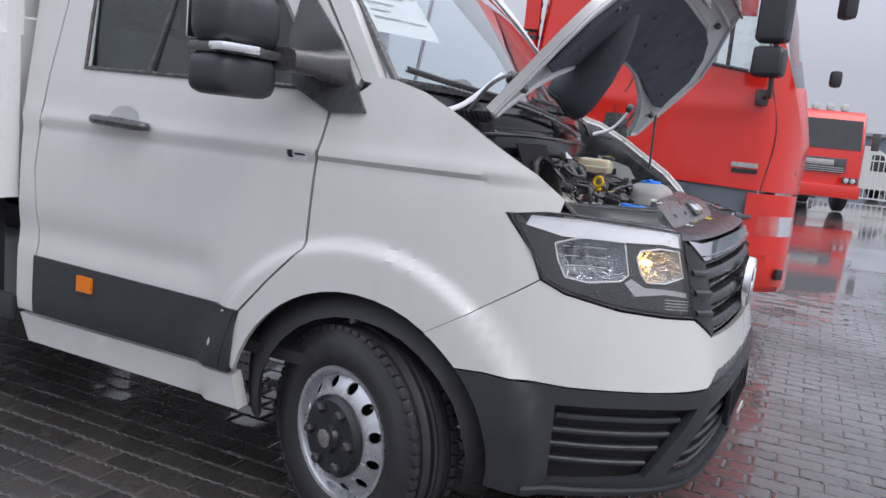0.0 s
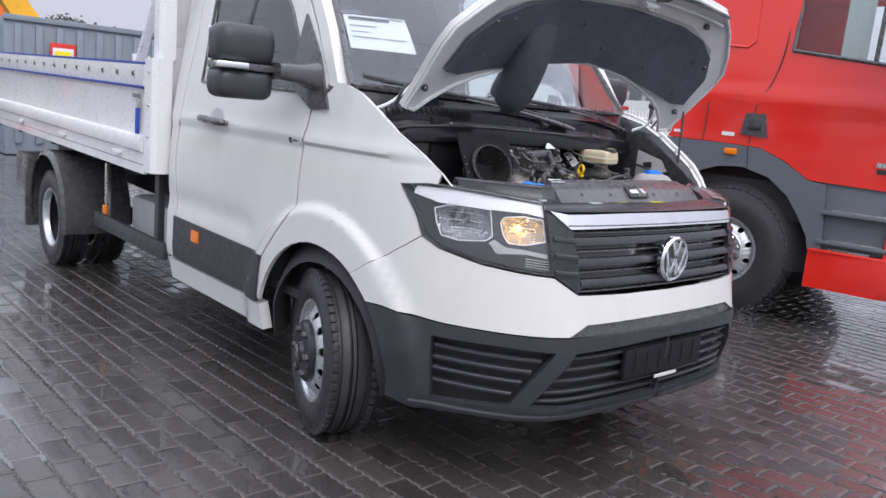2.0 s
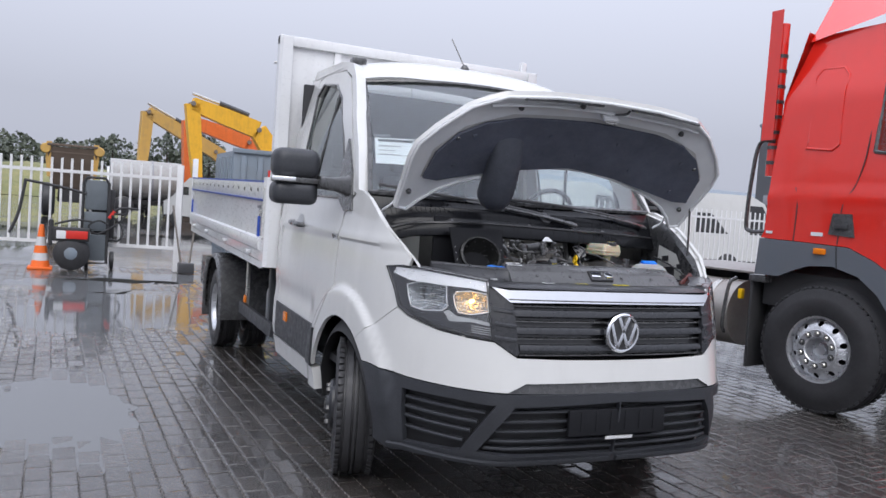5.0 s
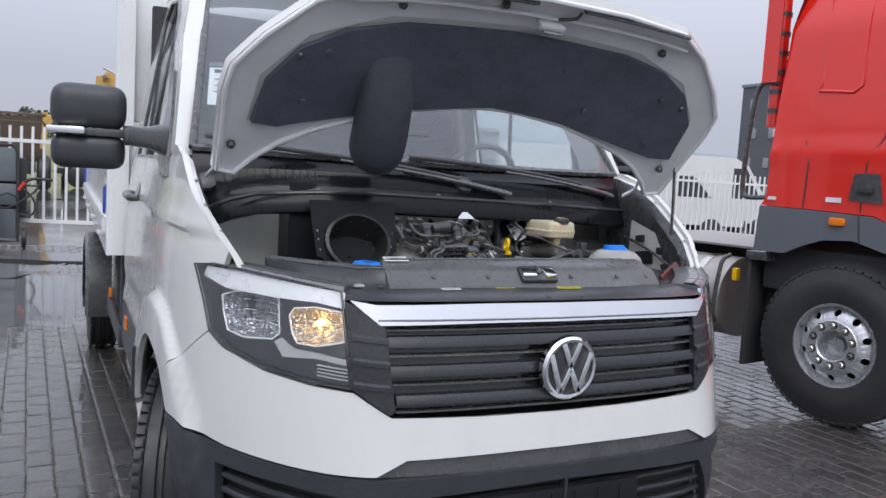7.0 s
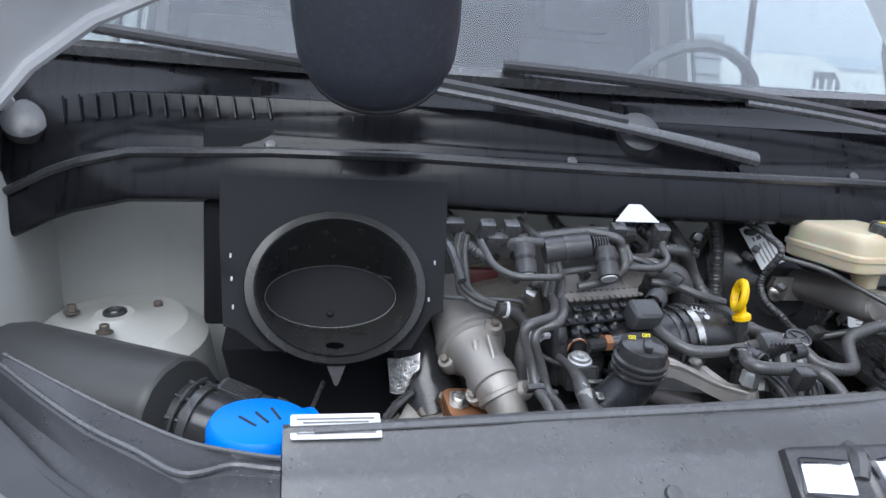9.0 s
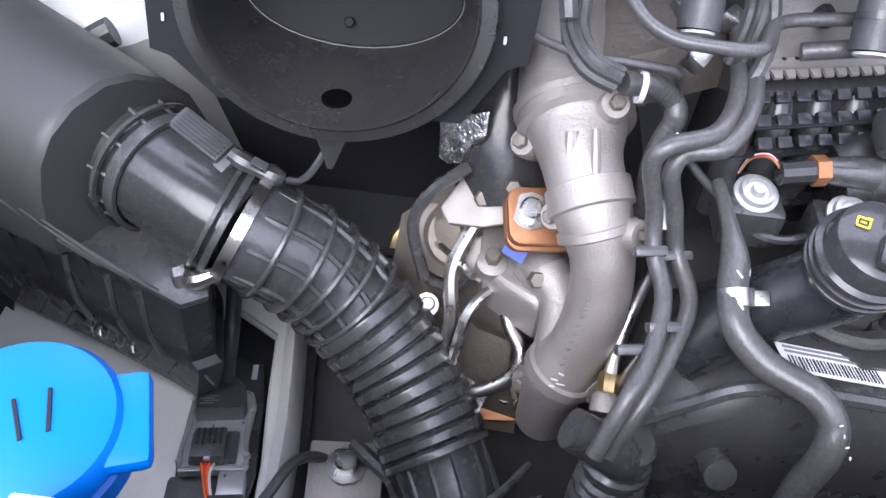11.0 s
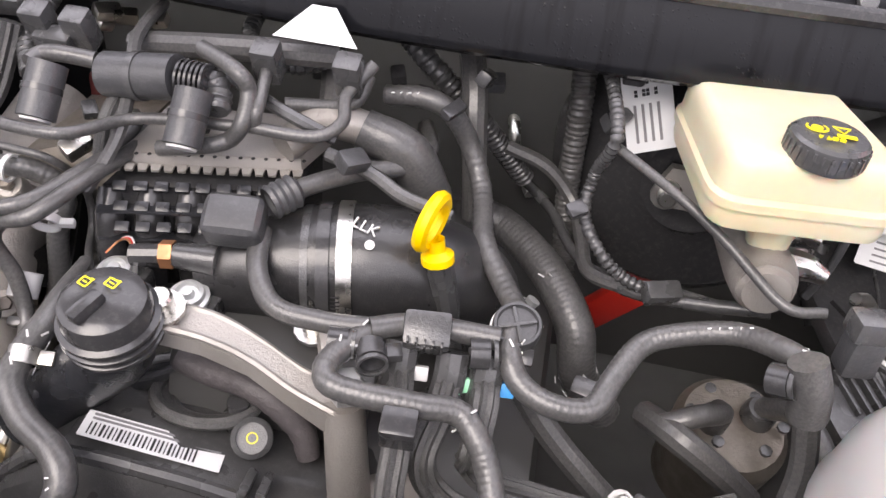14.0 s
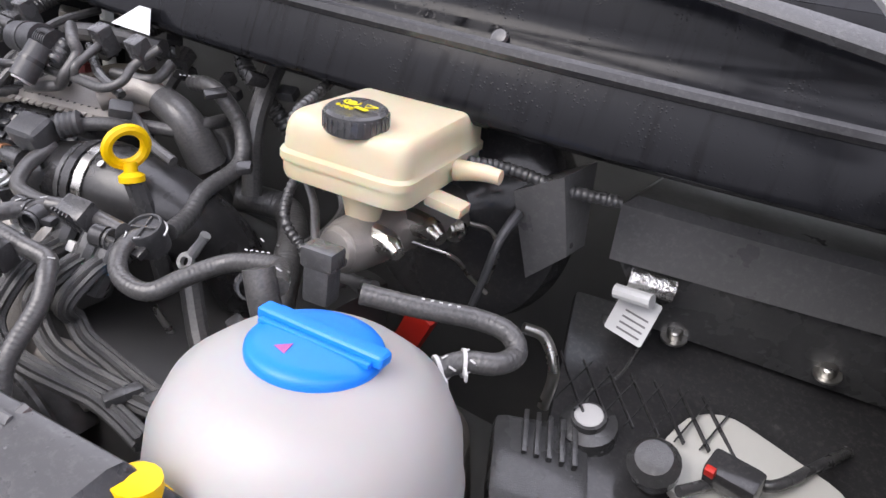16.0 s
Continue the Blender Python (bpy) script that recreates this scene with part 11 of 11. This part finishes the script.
for x, y, h in ((8.4, 46, 9.5), (24, 62, 9)):
    lp = thing("lamp_post", (x, y, 0), "tall grey lamp post in the distance", "lamp post", "lamp posts")
    part("mast", tube([(x, y, 0), (x, y, h)], [0.12, 0.06], 10, smooth=False), M["steel"], lp)
    part("lamp_head", box((x, y, h + 0.08), (0.9, 0.3, 0.12), 0.03), M["steel"], lp)

# grass bank beyond the yard
n = Nodes("wet_grass_bank")
n.set(Base_Color=n.mix(n.ramp(n.noise(0.6, 5), [(0.35, 0.0), (0.7, 1.0)]), (0.16, 0.17, 0.07), (0.26, 0.24, 0.10)), Roughness=0.8)
n.bump(n.noise(3, 4), 0.15)
single("grass_bank", sheet([(-90, 74), (7, 74), (7, 96), (-90, 96)], lambda x, y: Vector((x, y, 0.02 + 3.0 * math.sin(math.pi * min(1, max(0, (y - 74) / 22))) ** 0.7 * min(1, (7.2 - x) / 6) + 0.2 * math.sin(x * 0.7) * math.sin(math.pi * (y - 74) / 22))), 3.0), n.mat, "yellow-green grass bank beyond the yard", "bank", kind="structure")

# trees along the horizon
n = Nodes("wet_hazed_foliage")
# greens paled so the colour itself carries the rain haze
n.set(Base_Color=n.mix(n.ramp(n.island(), [(0.0, 0.0), (1.0, 1.0)]), (0.065, 0.08, 0.06), (0.12, 0.135, 0.10)), Roughness=0.6)
M["leaf"] = n.mat
M["bark"] = plain("bark", (0.06, 0.045, 0.035), 0.9, 0.0, 0.4, 4)
rng = random.Random(5)


def tree(at, h, w):
    t = thing("tree", at, "dark green tree on the horizon", "tree", "far trees")
    x, y, _ = at
    part("trunk", tube([(x, y, 0), (x + 0.1, y, h * 0.3), (x, y, h * 0.75)], [0.25, 0.2, 0.06], 8), M["bark"], t)
    for k in range(4):
        a = rng.uniform(0, 6.28)
        part("limb", tube([(x, y, h * 0.3), (x + 0.3 * w * math.cos(a), y + 0.3 * w * math.sin(a), h * 0.6)], [0.1, 0.03], 6, smooth=False), M["bark"], t)
    verts, faces = [], []
    for k in range(1100):
        u, v, q = rng.gauss(0, 0.36), rng.gauss(0, 0.36), rng.uniform(0, 1)
        lobe = 0.75 + 0.35 * math.sin(3 * u + 5 * q + x)
        c = Vector((x + u * w * lobe * (1.15 - 0.7 * q), y + v * w * lobe, h * (0.22 + 0.78 * q * (1 - 0.25 * abs(u)))))
        s = rng.uniform(0.05, 0.14) * w / 4
        d1, d2 = Vector((rng.gauss(0, 1), rng.gauss(0, 1), rng.gauss(0, 1))).normalized() * s, Vector((rng.gauss(0, 1), rng.gauss(0, 1), rng.gauss(0, 1))).normalized() * s
        b = len(verts)
        verts += [c - d1, c + d2, c + d1, c - d2]
        faces.append((b, b + 1, b + 2, b + 3))
    me = bpy.data.meshes.new("crown")
    me.from_pydata(verts, [], faces)
    me.materials.append(M["leaf"])
    o = new("crown", me)
    o.parent, o.matrix_parent_inverse = t, world_of(t).inverted()
    return t


for k in range(26):
    ang = radians(-9 + 1.05 * k + rng.uniform(-0.3, 0.3))
    far = rng.uniform(95, 125)
    tree((-1.9 + far * math.sin(ang), -2.5 + far * math.cos(ang), 0), rng.uniform(5.2, 8.2), rng.uniform(6.5, 10))
for k in range(16):
    ang = radians(22 + 3.6 * k + rng.uniform(-1, 1))
    tree((-1.9 + 125 * math.sin(ang), -2.5 + 125 * math.cos(ang), 0), rng.uniform(3, 5.5), rng.uniform(6, 9))

# ---- concrete blocks of the yard ----
# interlocking blocks, rows run almost along the truck
ROW, LONG, SKEW = 0.118, 0.2, radians(2.0)
POOLS = ((-2.35, 2.5, 0.42, 0.72, 8), (-1.9, 7.0, 0.9, 1.5, -6), (7.6, 0.2, 1.6, 0.9, -20), (-4.4, 4.9, 0.8, 0.9, 0), (-1.2, 10.4, 0.9, 0.7, 0), (3.6, -3.0, 0.9, 0.6, 20), (-4.6, 0.5, 0.8, 0.9, 0), (2.2, -2.2, 0.5, 0.35, 30), (-2.3, 9.3, 0.8, 0.8, 0))


def sink(x, y):
    """How far the paving has settled: shallow hollows that hold the rain, and a slow waviness."""
    z = 0.0012 * noise.noise((x * 0.9, y * 0.9, 0.0)) + 0.0008 * noise.noise((x * 2.7, y * 2.7, 3.0))
    for px, py, rx, ry, t in POOLS:
        c, s = math.cos(radians(t)), math.sin(radians(t))
        dx, dy = x - px, y - py
        q = math.hypot((c * dx + s * dy) / rx, (c * dy - s * dx) / ry)
        if q < 1.5:
            z -= 0.0065 * min(1.0, max(0.0, (1.35 - q) / 0.8))
    return z


def paver_mesh():
    """One block with finely toothed long sides, centred on the origin, long along y."""
    hw, hl = ROW / 2 - 0.0028, LONG / 2 - 0.0022
    steps = [(k / 8, 0.0 if k in (0, 8) else 0.0042 * (1 if k % 2 else -1)) for k in range(9)]
    line = [(hw + d, -hl + 2 * hl * f) for f, d in steps] + [(-hw + d, -hl + 2 * hl * f) for f, d in reversed(steps)]
    n_ = len(line)
    verts = [(x * fx, y * fy, z) for fx, fy, z in ((1, 1, -0.013), (1, 1, -0.0045), (0.94, 0.965, -0.0012), (0.78, 0.86, 0.0)) for x, y in line]
    faces = [tuple(range(3 * n_, 4 * n_))]
    for lay in (0, 1, 2):
        faces += [(lay * n_ + i, lay * n_ + (i + 1) % n_, (lay + 1) * n_ + (i + 1) % n_, (lay + 1) * n_ + i) for i in range(n_)]
    return verts, faces


verts0, faces0 = paver_mesh()
base = np.array(verts0)
cs, sn = math.cos(SKEW), math.sin(SKEW)
near, rest = [], []
prng = random.Random(3)
for i in range(-60, 82):
    for j in range(-26, 64):
        u, v = i * ROW, (j + 0.5 * (i % 2)) * LONG
        x, y = u * cs - v * sn, u * sn + v * cs
        if not (-6.5 < x < 9.0 and -4.6 < y < 12.0):
            continue
        if -2.25 < x < -1.25 and -0.9 < y < 5.5 and len(near) < 295:
            near.append((x, y))
        else:
            rest.append((x, y))
paving = tagged(new("pavement"), "wet dark concrete blocks with sandy joints", "pavement", kind="structure")
me = bpy.data.meshes.new("paver")
me.from_pydata(verts0, [], faces0)
me.materials.append(wet_block("wet_paver_single", True))
for x, y in near:
    o = new("paver", me)
    o.parent = paving
    o.matrix_basis = pose(x, y, sink(x, y) + prng.uniform(-0.0015, 0.001), prng.uniform(-0.7, 0.7), prng.uniform(-0.9, 0.9), math.degrees(SKEW) + prng.uniform(-0.6, 0.6))
turned = base.copy()
turned[:, 0], turned[:, 1] = base[:, 0] * cs - base[:, 1] * sn, base[:, 0] * sn + base[:, 1] * cs
rest = np.array(rest)
lift = np.array([sink(x, y) + prng.uniform(-0.0015, 0.001) for x, y in rest])
tilt = np.array([(prng.gauss(0, 0.011), prng.gauss(0, 0.008)) for _ in rest])
allv = turned[None] + np.c_[rest, lift][:, None, :]
allv[:, :, 2] += tilt[:, :1] * turned[None, :, 0] + tilt[:, 1:] * turned[None, :, 1]
me = bpy.data.meshes.new("pavers")
me.from_pydata(allv.reshape(-1, 3).tolist(), [], [tuple(v + k * len(base) for v in f) for k in range(len(rest)) for f in faces0])
me.materials.append(wet_block("wet_paver", False))
o = tagged(new("pavers", me), kind="stuff")
o.parent = paving
joints = sheet([(-6.6, -4.7), (9.1, -4.7), (9.1, 12.1), (-6.6, 12.1)], lambda x, y: Vector((x, y, -0.0062 + sink(x, y))), 0.25)
o = part("joint_sand", joints, M["joint"], paving)

# standing water
def puddle(cx, cy, rx, ry, seed, turn=0.0):
    q = random.Random(seed)
    ph = [q.uniform(0, 6.28) for _ in range(5)]
    pts = []
    for k in range(72):
        a = 2 * math.pi * k / 72
        r = 1 + 0.22 * math.sin(2 * a + ph[0]) + 0.14 * math.sin(3 * a + ph[1]) + 0.10 * math.sin(5 * a + ph[2]) + 0.06 * math.sin(9 * a + ph[3]) + 0.04 * math.sin(16 * a + ph[4])
        pts.append((rx * r * math.cos(a), ry * r * math.sin(a)))
    me = moved(sheet(pts, lambda x, y: Vector((x, y, 0)), 0.5), pose(cx, cy, -0.0022, 0, 0, turn))
    water = single("puddle", me, M["puddle"], "shallow rain puddle on the paving", "puddle", "puddles", "structure")
    if water.data.polygons[0].normal.z < 0:
        water.data.flip_normals()
    water.visible_shadow = False
    return water


for k, (x, y, rx, ry, t) in enumerate(POOLS):
    puddle(x, y, rx * 1.35, ry * 1.35, k, t)
